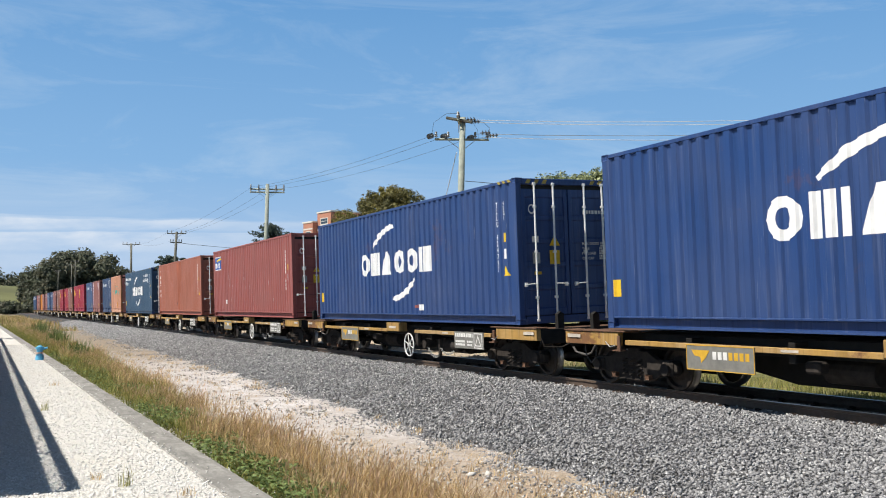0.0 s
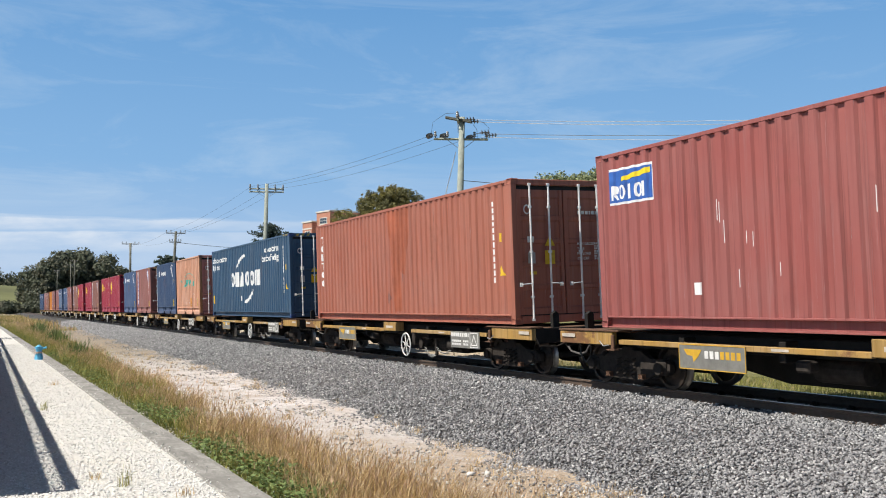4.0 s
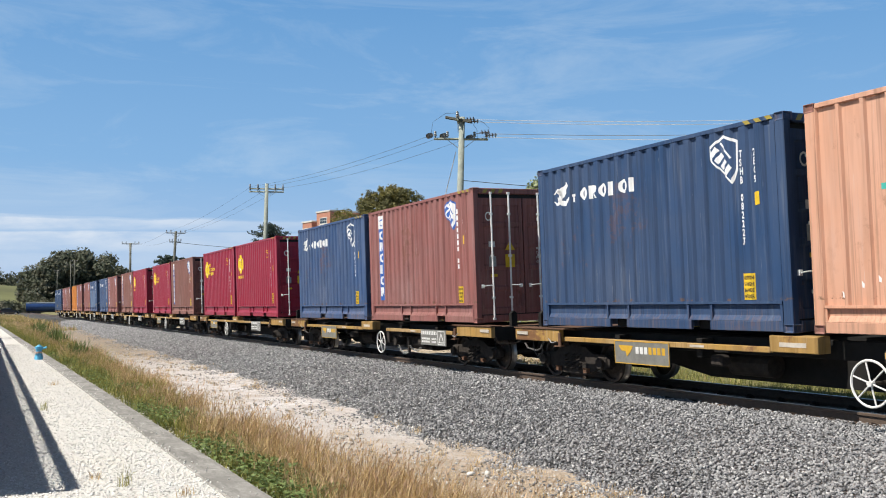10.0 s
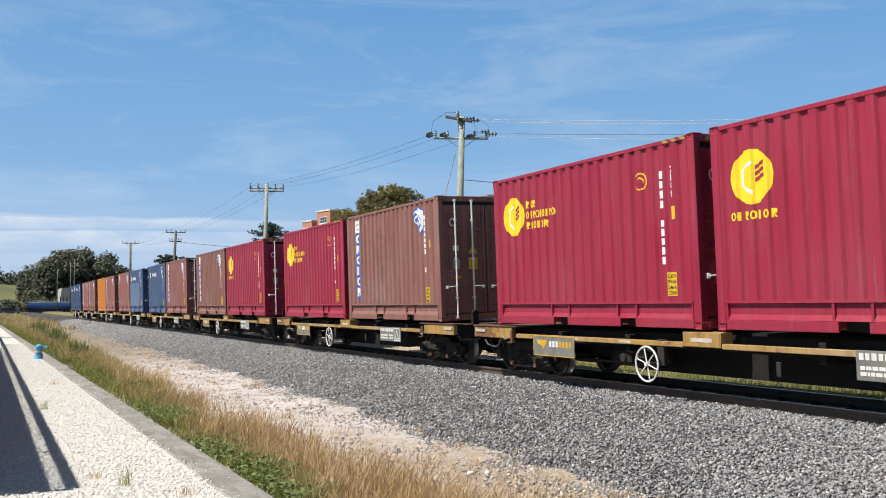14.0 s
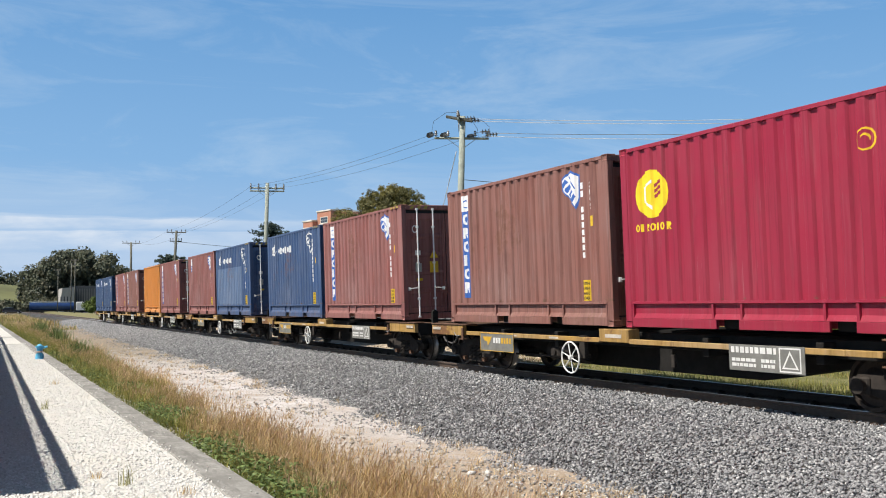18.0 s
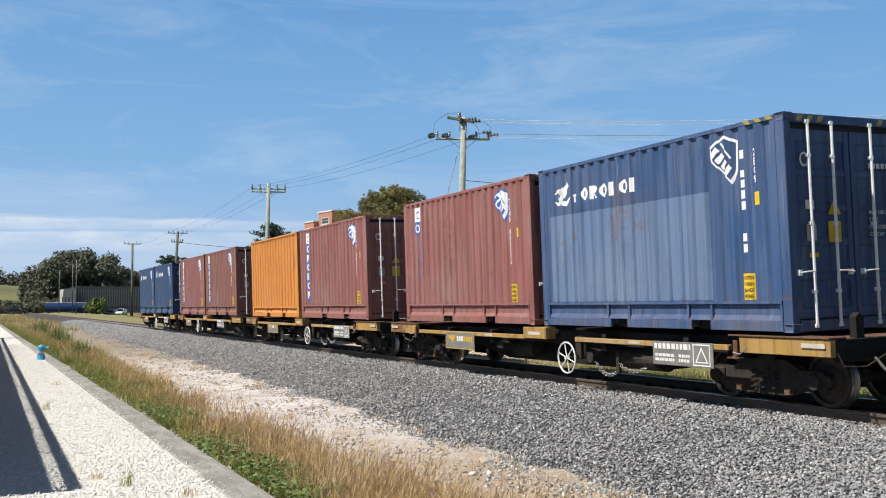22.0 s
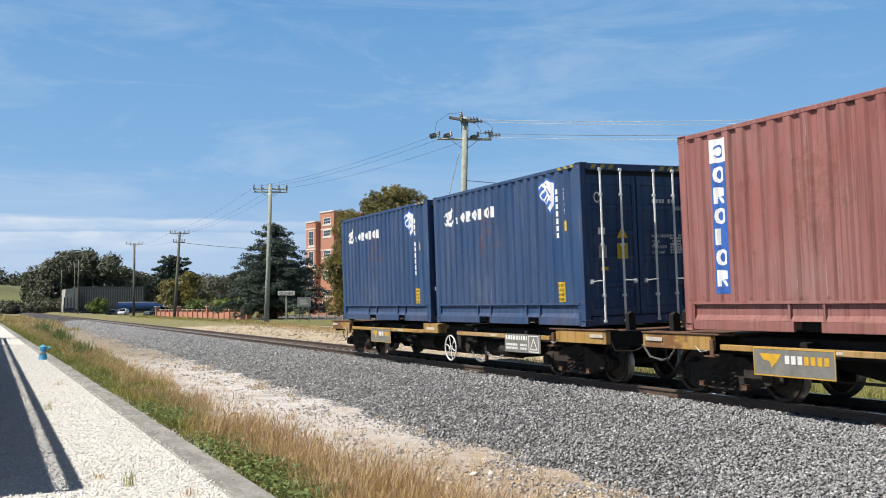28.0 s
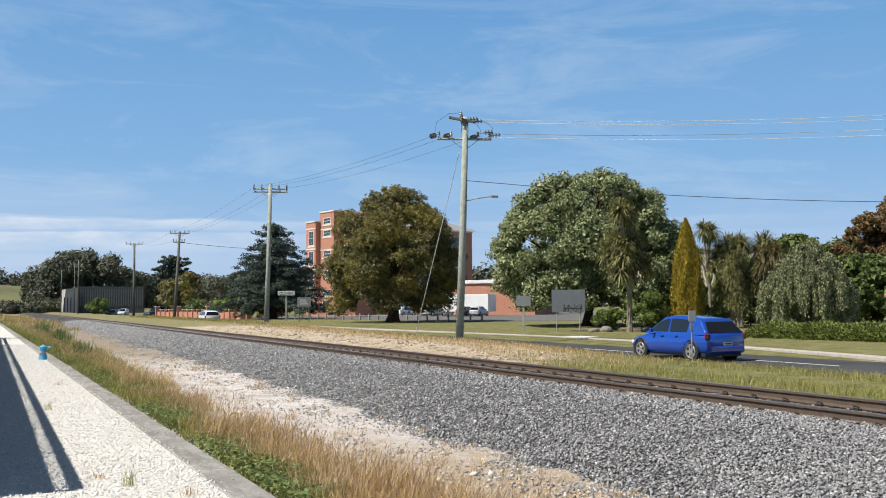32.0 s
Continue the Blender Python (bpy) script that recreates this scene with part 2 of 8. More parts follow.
    m.color(c)
    return m.bump(m.mix(.45, fine, tiny), .8, .05).m


def sheet(name, xs, ys, zfun, material):
    X, Y = np.meshgrid(np.array(xs, float), np.array(ys, float))
    V = np.stack([X, Y, zfun(X, Y)], -1).reshape(-1, 3)
    nx, ny = len(xs), len(ys)
    i = (np.arange(ny - 1)[:, None] * nx + np.arange(nx - 1)[None]).ravel()
    F = np.stack([i, i + 1, i + nx + 1, i + nx], -1)
    return soup(name, V, F, material, True)


GY = [-3000, -600, -100, -30, -12] + list(np.arange(-6, 40, 1.0)) + list(np.arange(40, 130, 3.0)) + [130, 150, 180, 220, 300, 450, 700, 1200, 3000]
MAT_GROUND = ground_material()
solid("ground", sheet("ground", GX, GY, lambda X, Y: ground_z(X, Y) + np.where((X > 2.2) & (X < 16) & (np.abs(Y) < 130), .035 * np.sin(X * 3.1 + Y * 1.7) * np.sin(Y * .9), 0),
                      MAT_GROUND), None, "sandy soil, weeds and dry lawn beside a railway", "ground", kind="structure")

# white gravel path with its concrete edging
m = Mat("white_gravel", (.75, .73, .68), .9, 0, .3)
cell = m.cells(42, "Color")
dist = m.cells(42, "Distance")
c = m.mix(m.ramp(m.axis(0, cell), [(.1, 0.0), (.9, 1.0)]), (.64, .625, .595), (.82, .805, .775))
c = m.mix(m.ramp(m.noise(1.1, 5, .6), [(.42, 0.0), (.75, .6)]), c, (.74, .69, .60))
# the gaps between chips are tinted darker, so their shade is in the colour
m.color(m.mix(m.ramp(dist, [(.014, 0.0), (.026, .25)]), c, (.58, .55, .50))).bump(m.math("ADD", m.math("MULTIPLY", dist, -30.0), m.noise(14, 5, .7)), .35, .012)
MAT_WHITE_GRAVEL = m.m
PATH_Z, KERB_X0, KERB_X1 = -.2, 1.86, 2.19
path_mesh = sheet("path", [-9, -3, -1, 0, 1, KERB_X0 + .01], [-20, 0, 6, 10, 20, 40, 78, 135], lambda X, Y: X * 0 + PATH_Z, MAT_WHITE_GRAVEL)
for v in path_mesh.vertices:
    v.co.x += float(edge_dx(v.co.y))
solid("path", path_mesh, None,
      "white crushed gravel path beside the line", "path", kind="structure")

m = Mat("concrete_edging", (.46, .44, .41), .85, 0, .3)
n1, n2 = m.noise(2.2, 6, .65), m.noise(30, 6, .7)
c = m.mix(m.ramp(n1, [(.35, 0.0), (.7, 1.0)]), (.25, .24, .22), (.47, .45, .42))
c = m.mix(m.ramp(m.noise(1.0, 6, .7, m.mapped((9, 1.6, 9))), [(.48, 0.0), (.62, .7)]), c, (.16, .155, .14))
c = m.mix(m.ramp(m.noise(5, 6, .7), [(.6, 0.0), (.7, .6)]), c, (.60, .585, .55))
m.color(m.mix(m.ramp(n2, [(.35, .55), (.6, 0.0)]), c, (.20, .195, .18))).bump(n2, .4, .006)
MAT_CONCRETE = m.m
kerb = thing("kerb", "weathered concrete edging along the gravel path", "kerb", kind="structure")
y0 = -19.9
while y0 < 135:
    ln = 2.4 + .5 * random.random()
    bm = box(KERB_X0, y0 + .006, -.5, KERB_X1, y0 + ln - .006, PATH_Z + .015 + .006 * random.random(), .012)
    for v in bm.verts:
        v.co.x += float(edge_dx(v.co.y)) + .008 * (random.random() - .5)
    part("edging_block", bm, MAT_CONCRETE, kerb)
    y0 += ln

# ---- ballast ----
m = Mat("ballast_bed", (.22, .22, .22), .95, 0, .3)
cell, dist = m.cells(26, "Color"), m.cells(26, "Distance")
c = m.ramp(m.axis(0, cell), [(.0, (.17, .17, .176)), (.5, (.275, .275, .282)), (1.0, (.39, .387, .385))])
c = m.mix(m.ramp(m.noise(.5, 4, .6), [(.4, 0.0), (.75, .35)]), c, (.33, .29, .24))
# cell rims darkened: painted shade in the crevices of the stones
m.color(m.mix(m.ramp(dist, [(.018, 0.0), (.036, .45)]), c, (.17, .17, .17))).bump(m.math("MULTIPLY", dist, -26.0), .9, .03)
MAT_BED = m.m


def ballast_z(x, y):
    """Top of the stone bed: shoulder, slope and ragged toe."""
    t = toe_x(y)
    f = np.clip((np.asarray(x) - t) / (9.0 - t), 0, 1)
    near = -.52 + .36 * f ** .85
    far = -.185 - .3 * np.clip((np.asarray(x) - 12.15) / .6, 0, 1)
    inner = .012 * (np.abs(np.asarray(x) - 10.63) < .5)
    return np.where(x < 10.6, near, far) + inner


BY = list(np.arange(-8, 40, .4)) + list(np.arange(40, 60, 1.0)) + list(np.arange(60, 131, 5.0)) + [150, 200, 300, 500, 900]
bx = np.linspace(0, 1, 12)
Yb = np.array(BY)
T = toe_x(Yb)
Xb = np.concatenate([T[:, None] + bx[None] * (9.0 - T[:, None]), np.tile([10.6, 12.15, 12.5, 12.75], (len(Yb), 1))], 1)
Yg = np.repeat(Yb[:, None], Xb.shape[1], 1)
Vb = np.stack([Xb, Yg, ballast_z(Xb, Yg)], -1).reshape(-1, 3)
nx = Xb.shape[1]
ib = (np.arange(len(Yb) - 1)[:, None] * nx + np.arange(nx - 1)[None]).ravel()
solid("ballast", soup("ballast", Vb, np.stack([ib, ib + 1, ib + nx + 1, ib + nx], -1), MAT_BED, True), None,
      "bed of grey crushed stone under the track", "ballast", kind="structure")

m = Mat("ballast_stone", (.3, .3, .3), .9, 0, .3)
r = m.island()
c = m.ramp(r, [(.0, (.09, .09, .098)), (.25, (.19, .192, .204)), (.55, (.29, .29, .30)), (.80, (.375, .37, .37)), (.95, (.49, .49, .49)), (1.0, (.70, .69, .68))])
m.color(m.mix(.22, c, m.ramp(m.noise(45, 3, .6), [(.3, (.12, .12, .12)), (.7, (.5, .49, .47))])))
MAT_STONE = m.m


def ico():
    bm = bmesh.new()
    bmesh.ops.create_icosphere(bm, subdivisions=1, radius=1)
    bm.verts.ensure_lookup_table()
    v = np.array([x.co[:] for x in bm.verts])
    f = np.array([[q.index for q in p.verts] for p in bm.faces])
    bm.free()
    return v, f


ICO_V, ICO_F = ico()
OCT_V = np.array([(1, 0, 0), (-1, 0, 0), (0, 1, 0), (0, -1, 0), (0, 0, 1), (0, 0, -1)], float)
OCT_F = np.array([(0, 2, 4), (2, 1, 4), (1, 3, 4), (3, 0, 4), (2, 0, 5), (1, 2, 5), (3, 1, 5), (0, 3, 5)])


def turns(n):
    """n random rotation matrices."""
    q = rng.normal(size=(n, 4))
    q /= np.linalg.norm(q, axis=1)[:, None]
    w, x, y, z = q.T
    return np.stack([1 - 2 * (y * y + z * z), 2 * (x * y - z * w), 2 * (x * z + y * w), 2 * (x * y + z * w), 1 - 2 * (x * x + z * z), 2 * (y * z - x * w),
                     2 * (x * z - y * w), 2 * (y * z + x * w), 1 - 2 * (x * x + y * y)], -1).reshape(n, 3, 3)


def scatter(pos, size, base_v, base_f, flat=.75, rough=.28):
    """Angular stones at pos with the given radii."""
    n = len(pos)
    v = base_v[None] * (1 + rough * rng.normal(size=(n, len(base_v), 1)).clip(-1.5, 1.5)) * rng.uniform(.65, 1.25, (n, 1, 3))
    v = np.einsum("nij,nkj->nki", turns(n), v) * size[:, None, None]
    v[:, :, 2] *= flat
    v += pos[:, None]
    f = base_f[None] + (np.arange(n) * len(base_v))[:, None, None]
    return v.reshape(-1, 3), f.reshape(-1, base_f.shape[1])


def along(n, y0, y1, power=1.6):
    """Places along the line, denser where the camera is near."""
    return y0 + (y1 - y0) * rng.random(n) ** power


ys = along(235000, 5.0, 120, 2.3)
xs = toe_x(ys) - .35 + (12.4 - toe_x(ys)) * rng.random(len(ys))
stray = rng.random(len(ys)) < .018
xs = np.where(stray, toe_x(ys) - .55 * np.abs(rng.normal(size=len(ys))), xs)
keep = (stray | (xs > toe_x(ys) - .2 * rng.random(len(ys)))) & ~((xs > 9.6) & (xs < 11.7) & (rng.random(len(ys)) < .05))
xs, ys = xs[keep], ys[keep]
size = (.0095 + .0145 * rng.random(len(ys)) ** 1.6) * (1 + ys / 55)
lift = np.where(xs < toe_x(ys), ground_z(xs, ys) + .005, ballast_z(xs, ys) + size * rng.uniform(.1, .75, len(ys)))
pos = np.stack([xs, ys, lift], -1)
v, f = scatter(pos, size, OCT_V, OCT_F, .8, .34)
solid("ballast_stones", soup("ballast_stones", v, f, MAT_STONE), None,
      "loose angular grey ballast stones", "stones", kind="stuff")

# white chips on the path and loose stones on the sand
m = Mat("white_chip", (.75, .73, .69), .85, 0, .3)
m.color(m.ramp(m.island(), [(0, (.55, .53, .49)), (.3, (.72, .70, .67)), (1, (.85, .84, .81))]))
ys = along(30000, 5.5, 45, 2.0)
xs = rng.uniform(-.4, KERB_X0 + .02, len(ys)) + np.where(rng.random(len(ys)) < .12, .25 * rng.random(len(ys)) ** 2, 0)
pz = np.where(xs > KERB_X0, PATH_Z + .026, PATH_Z + .006)
# some have been kicked over the edging
spill = rng.random(len(ys)) < .16 * np.interp(ys, [5, 9, 12, 20, 26, 32], [.5, .2, .9, 1, .6, 0])
xs = np.where(spill, KERB_X1 + .30 * rng.random(len(ys)) ** 1.5, xs)
pz = np.where(spill, np.interp(xs, [KERB_X1, 2.4, 3.0], [-.235, -.27, -.32]), pz)
xs = xs + edge_dx(ys)
v, f = scatter(np.stack([xs, ys, pz], -1), rng.uniform(.006, .014, len(ys)) * (1 + ys / 60), OCT_V, OCT_F)
solid("path_gravel", soup("path_gravel", v, f, m.m), None, "loose white gravel chips", "gravel", kind="stuff")
m = Mat("sand_stone", (.5, .43, .34), .9, 0, .3)
m.color(m.ramp(m.island(), [(0, (.27, .24, .20)), (.5, (.46, .42, .37)), (1, (.70, .68, .65))]))
ys = along(9500, 5.5, 45, 1.8)
xs = 3.2 + (toe_x(ys) - 3.0) * rng.random(len(ys)) ** .6
v, f = scatter(np.stack([xs, ys, ground_z(xs, ys) + .004], -1), rng.gamma(1.6, .0065, len(ys)) + .004, OCT_V, OCT_F)
solid("sand_pebbles", soup("sand_pebbles", v, f, m.m), None, "pebbles and clods on pale sand", "pebbles", kind="stuff")

# ---- track ----
MAT_RAIL = Mat("rail_steel", (.12, .085, .065), .6, .4)
n = MAT_RAIL.noise(12, 5, .6)
MAT_RAIL.color(MAT_RAIL.mix(n, (.085, .06, .045), (.20, .145, .11)))
MAT_RAIL = MAT_RAIL.m
MAT_RAIL_TOP = Mat("rail_running_top", (.42, .40, .38), .33, .9).m
MAT_SLEEPER = plain("concrete_sleeper", (.30, .27, .235), .9, 0, .25, 8)
MAT_CLIP = plain("rail_clip", (.05, .036, .028), .6, .5, .3, 20)
track = thing("railway_track", "narrow gauge railway track with rusty steel rails on concrete sleepers", "railway track", pose(TRACK_X, 0, 0, 0, CANT, 0), kind="structure")
PROFILE = [(-.065, -.153), (.065, -.153), (.065, -.143), (.012, -.118), (.009, -.045), (.034, -.034), (.034, -.006), (.026, 0), (-.026, 0), (-.034, -.006), (-.034, -.034), (-.009, -.045), (-.012, -.118), (-.065, -.143)]
for s in (-1, 1):
    bm = bmesh.new()
    rows = [[bm.verts.new((s * .5675 + px, y, pz)) for px, pz in PROFILE] for y in (-40, 40, 300, 900)]
    for a, b in zip(rows, rows[1:]):
        for j in range(len(PROFILE)):
            k = (j + 1) % len(PROFILE)
            bm.faces.new((a[j], b[j], b[k], a[k]))
    rail = part("rail", bm, MAT_RAIL, track)
    part("running_surface", box(s * .5675 - .025, -40, .0005, s * .5675 + .025, 900, .003), MAT_RAIL_TOP, rail, "polished running surface")
bm = box(-1.0, -.11, -.36, 1.0, .11, -.165, .015)
SLEEPER = mesh_of(bm, "sleeper", MAT_SLEEPER)
bm = bmesh.new()
tube([(-.045, -.05, 0), (-.055, .03, .02), (-.02, .055, .028), (.0, .02, .022), (-.005, -.03, .012)], .012, 5, bm)
box(-.07, -.06, -.02, .02, .06, -.004, .004, bm)
CLIP = mesh_of(bm, "rail_clip", MAT_CLIP)
for i in range(75):
    y = 3.0 + i * .66
    part("sleeper", SLEEPER, None, track).location = (0, y, 0)
    for s in (-1, 1):
        for t in (-1, 1):
            if s * t < 0 and i > 45:
                continue
            o = part("rail_clip", CLIP, None, track)
            o.matrix_basis = pose(s * .5675 + t * .085, y, -.135, 0, 0, 0 if t < 0 else 180)
bm = bmesh.new()
for i in range(75, 330):
    box(-1.0, 3.0 + i * .66 - .11, -.36, 1.0, 3.0 + i * .66 + .11, -.165, 0, bm)
tagged(part("far_sleepers", bm, MAT_SLEEPER, track), kind="stuff")


# ---- the train: flat wagons ----
PITCH_W, REAR = 15.088, 13.52      # wagon spacing, rear end of the frame
MAT_YELLOW = paint("wagon_yellow", (.43, .25, .062), .5, .85, .7)
MAT_BLACK = plain("wagon_black", (.014, .013, .012), .8, 0, .4, 5, .3)
MAT_GRIME = plain("bogie_grime", (.036, .029, .024), .85, .1, .5, 9, .4)
MAT_WHEEL = plain("wheel_steel", (.07, .055, .045), .55, .6, .35, 14)
MAT_TREAD = Mat("wheel_tread", (.40, .37, .34), .35, .9).m
MAT_WHITE = plain("white_paint", (.74, .73, .70), .6, 0, .12, 10)
MAT_PLATE_PALE = plain("plate_faded", (.22, .215, .195), .65, .2, .25, 4)
MAT_BIRD = plain("mark_yellow", (.62, .36, .03), .55, 0, .15, 8)
MAT_REFLECT = plain("faded_reflector", (.56, .50, .42), .6, 0, .25, 5)
MAT_GALV = plain("galvanised_steel", (.42, .42, .41), .5, .6, .2, 10)
MAT_HOSE = plain("rubber_hose", (.09, .085, .08), .8, 0, .2, 10)
MAT_RUST = plain("rusty_steel", (.14, .075, .045), .8, .2, .4, 12)


def bars(parent, name, x, y0, y1, z0, z1, rows, mat, step=.5, seed=1):
    """Writing too small to read: rows of short plain bars, facing the near side."""
    r = random.Random(seed)
    for i in range(rows):
        bm = bmesh.new()
        h = (z1 - z0) / rows
        zt = z1 - h * i
        y = y1
        while y > y0 + .02:
            w = min(h * (.4 + step * r.random()), y - y0)
            box(x - .003, y - w, zt - h * .72, x, y, zt - h * .08, 0, bm)
            y -= w + h * .22
        tagged(part(name, bm, mat, parent), kind="stuff")


def bogie(wagon, yc):
    """A two-axle bogie: side frames with springs and axleboxes, brake gear, two wheelsets."""
    for s in (-1, 1):
        x = s * .76
        out = [(-1.12, .42), (-.98, .50), (-.62, .50), (-.38, .62), (.38, .62), (.62, .50), (.98, .50), (1.12, .42), (1.12, .30), (.78, .26), (.42, .14), (-.42, .14), (-.78, .26), (-1.12, .30)]
        frame_bm = plate([(x - s * .05, yc + y, z) for y, z in out], (s * .1, 0, 0))
        sf = part("side_frame", frame_bm, MAT_GRIME, wagon)
        for d in (-.92, .92):
            bm = box(x - .09, yc + d - .13, .25, x + .09, yc + d + .13, .47, .02)
            rod((x + s * .07, yc + d, .36), (x + s * .15, yc + d, .36), .10, 12, bm=bm)
            part("axle_box", bm, MAT_GRIME, sf)
        bm = bmesh.new()
        for d in (-.2, 0, .2):
            tube([(x + s * .06 + .05 * math.cos(a), yc + d + .05 * math.sin(a), .2 + .3 * a / 25) for a in np.linspace(0, 25, 40)], .014, 5, bm)
        part("spring_nest", bm, MAT_GRIME, sf)
        for d in (-.45, .45):
            part("brake_beam_end", box(x + s * .02, yc + d - .05, .17, x + s * .12, yc + d + .05, .24, .01), MAT_RUST, sf)
    part("bolster", box(-.8, yc - .16, .5, .8, yc + .16, .68, .02), MAT_GRIME, wagon)
    for d in (-.92, .92):
        bm = bmesh.new()
        rod((-.52, 0, 0), (.52, 0, 0), .065, 10, bm=bm)
        ws = part("wheelset", bm, MAT_GRIME, wagon)
        ws.location = (0, yc + d, .372)
        for s in (-1, 1):
            bm = bmesh.new()
            prof = [(.50, .08), (.62, .10), (.62, .13), (.575, .20), (.575, .29), (.63, .305), (.63, .355), (.60, .365)]
            rows = []
            for i in range(28):
                a = 2 * math.pi * i / 28
                rows.append([bm.verts.new((s * px, r * math.cos(a), r * math.sin(a))) for px, r in prof])
            for i in range(28):
                for j in range(len(prof) - 1):
                    bm.faces.new((rows[i][j], rows[i][j + 1], rows[(i + 1) % 28][j + 1], rows[(i + 1) % 28][j]))
            bmesh.ops.recalc_face_normals(bm, faces=bm.faces)
            wheel = part("wheel", bm, MAT_WHEEL, ws, smooth=False)
            bm = bmesh.new()
            prof = [(.60, .366), (.52, .372), (.505, .398), (.49, .398), (.49, .30)]
            rows = []
            for i in range(28):
                a = 2 * math.pi * i / 28
                rows.append([bm.verts.new((s * px, r * math.cos(a), r * math.sin(a))) for px, r in prof])
            for i in range(28):
                for j in range(len(prof) - 1):
                    bm.faces.new((rows[i][j], rows[i][j + 1], rows[(i + 1) % 28][j + 1], rows[(i + 1) % 28][j]))
            part("tread", bm, MAT_TREAD, ws, "bright worn wheel tread", smooth=True)


def wagon_build(kind):
    """A skeletal container wagon. kind 0: handbrake amidships at the front box; kind 1: behind the middle support, with a deep side sill."""
    w = thing("flat_wagon", "yellow-edged black container flat wagon on two bogies", "rail wagon", group="wagons of the freight train")
    belly = [(-.5, .93), (-.5, .60), (2.1, .56), (4.0, .24), (9.0, .24), (10.9, .56), (REAR - .05, .60), (REAR - .05, .93)]
    part("centre_sill", plate([(-.32, y, z) for y, z in belly], (.64, 0, 0)), MAT_BLACK, w, "black fish-bellied centre sill")
    for s in (-1, 1):
        x0, x1 = (s * 1.22, s * 1.12)
        part("side_sill", box(min(s * .86, s * .92), 1.25, .68, max(s * .86, s * .92), 11.7, .93, .01), MAT_BLACK, w)
        front = part("end_beam", box(min(x0, x1), -.57, .73, max(x0, x1), 1.0, .95, .008), MAT_YELLOW, w, "worn yellow end beam")
        part("top_flange", box(min(s * 1.24, s * .95), -.58, .955, max(s * 1.24, s * .95), 1.2, .98, .005), MAT_RUST, front)
        rear = part("end_beam", box(min(x0, x1), 11.95, .73, max(x0, x1), REAR, .95, .008), MAT_YELLOW, w, "worn yellow end beam")
        part("top_flange", box(min(s * 1.24, s * .95), 11.75, .955, max(s * 1.24, s * .95), REAR + .01, .98, .005), MAT_RUST, rear)
        mid = part("middle_support", box(min(s * 1.235, s * 1.0), 6.02, .765, max(s * 1.235, s * 1.0), 6.83, .985, .01), MAT_YELLOW, w, "yellow middle support box")
        a, b = (1.2, 5.05) if kind == 0 else (1.2, 6.0)
        part("edge_angle", box(min(s * 1.235, s * 1.16), a, .752, max(s * 1.235, s * 1.16), b, .83, .006), MAT_YELLOW, w, "narrow yellow edge angle")
        part("edge_angle", box(min(s * 1.235, s * 1.16), 6.83, .752, max(s * 1.235, s * 1.16), 11.75, .83, .006), MAT_YELLOW, w, "narrow yellow edge angle")
        # pale reflective strips
        for b0, b1, par in ((-.5, -.12, front), (REAR - .5, REAR - .1, rear), (6.2, 6.65, mid)):
            part("reflector", box(s * 1.236 - .003, b0, .84, s * 1.236 + .003, b1, .90), MAT_REFLECT, par, "pale reflective strip")
        for yb in (3.2, 8.1, 9.6):
            part("reflector", box(s * 1.237 - .003, yb, .775, s * 1.237 + .003, yb + .3, .81), MAT_REFLECT, w, "pale reflective strip")
        # levers on brackets at the beams' inner ends
        for yb, d in ((1.05, 1), (11.9, -1)):
            bm = box(s * 1.25 - .02, yb - .05, .66, s * 1.25 + .02, yb + .03, .90, .01)
            box(s * 1.25 - .05, yb - .11, .65, s * 1.25 + .05, yb + .11, .67, 0, bm)
            br = part("twistlock_bracket", bm, MAT_RUST, w, "rusty twistlock bracket")
            part("lever", tube([(s * 1.31, yb - d * .02, .74), (s * 1.32, yb - d * .16, .72), (s * 1.31, yb - d * .28, .80)], .010, 6), MAT_GALV, br)
        # uprights that keep the boxes from sliding
        for yb in (-.52, REAR - .12):
            bm = plate([(s * .62 - .07, yb, .93), (s * .62 + .07, yb, .93), (s * .62 + .07, yb, 1.22), (s * .62, yb, 1.27), (s * .62 - .07, yb, 1.22)], (0, .1, 0))
            part("end_stop", bm, MAT_BLACK, w)
    for ye in (-.57, REAR - .06):
        part("headstock", box(-1.12, ye + .002, .66, 1.12, ye + .06, .95, .01), MAT_BLACK, w)
    part("deck_plate", box(-1.0, -.55, .931, 1.0, 1.2, .95), MAT_RUST, w)
    part("deck_plate", box(-1.0, 11.75, .931, 1.0, REAR - .07, .95), MAT_RUST, w)
    for ya in (2.2, 4.3, 8.3, 10.3):
        part("cross_bearer", box(-1.15, ya - .06, .62, 1.15, ya + .06, .9, .01), MAT_BLACK, w)
    # couplers and hoses
    for ye, d in ((-.57, -1), (REAR, 1)):
        bm = box(-.11, min(ye, ye + d * .42), .62, .11, max(ye, ye + d * .42), .84, .03)
        box(-.16, min(ye + d * .3, ye + d * .52), .60, .10, max(ye + d * .3, ye + d * .52), .87, .04, bm)
        part("coupler", bm, MAT_GRIME, w)
        pts = [(-.5, ye + d * .05, .70), (-.5, ye + d * .25, .50), (-.45, ye + d * .5, .45)]
        part("brake_hose", tube(pts, .02, 7), MAT_HOSE, w)
    part("cut_lever", tube([(-1.15, -.62, .78), (-1.1, -.66, .62), (-.7, -.66, .60), (-.2, -.64, .78)], .011, 6), MAT_GRIME, w)
    part("cut_lever", tube([(-.95, 13.3, .72), (-.95, 13.27, .5), (-.95, 13.12, .38), (-.95, 12.98, .5), (-.95, 12.95, .72)], .013, 7), MAT_HOSE, w, "hanging hose loop")
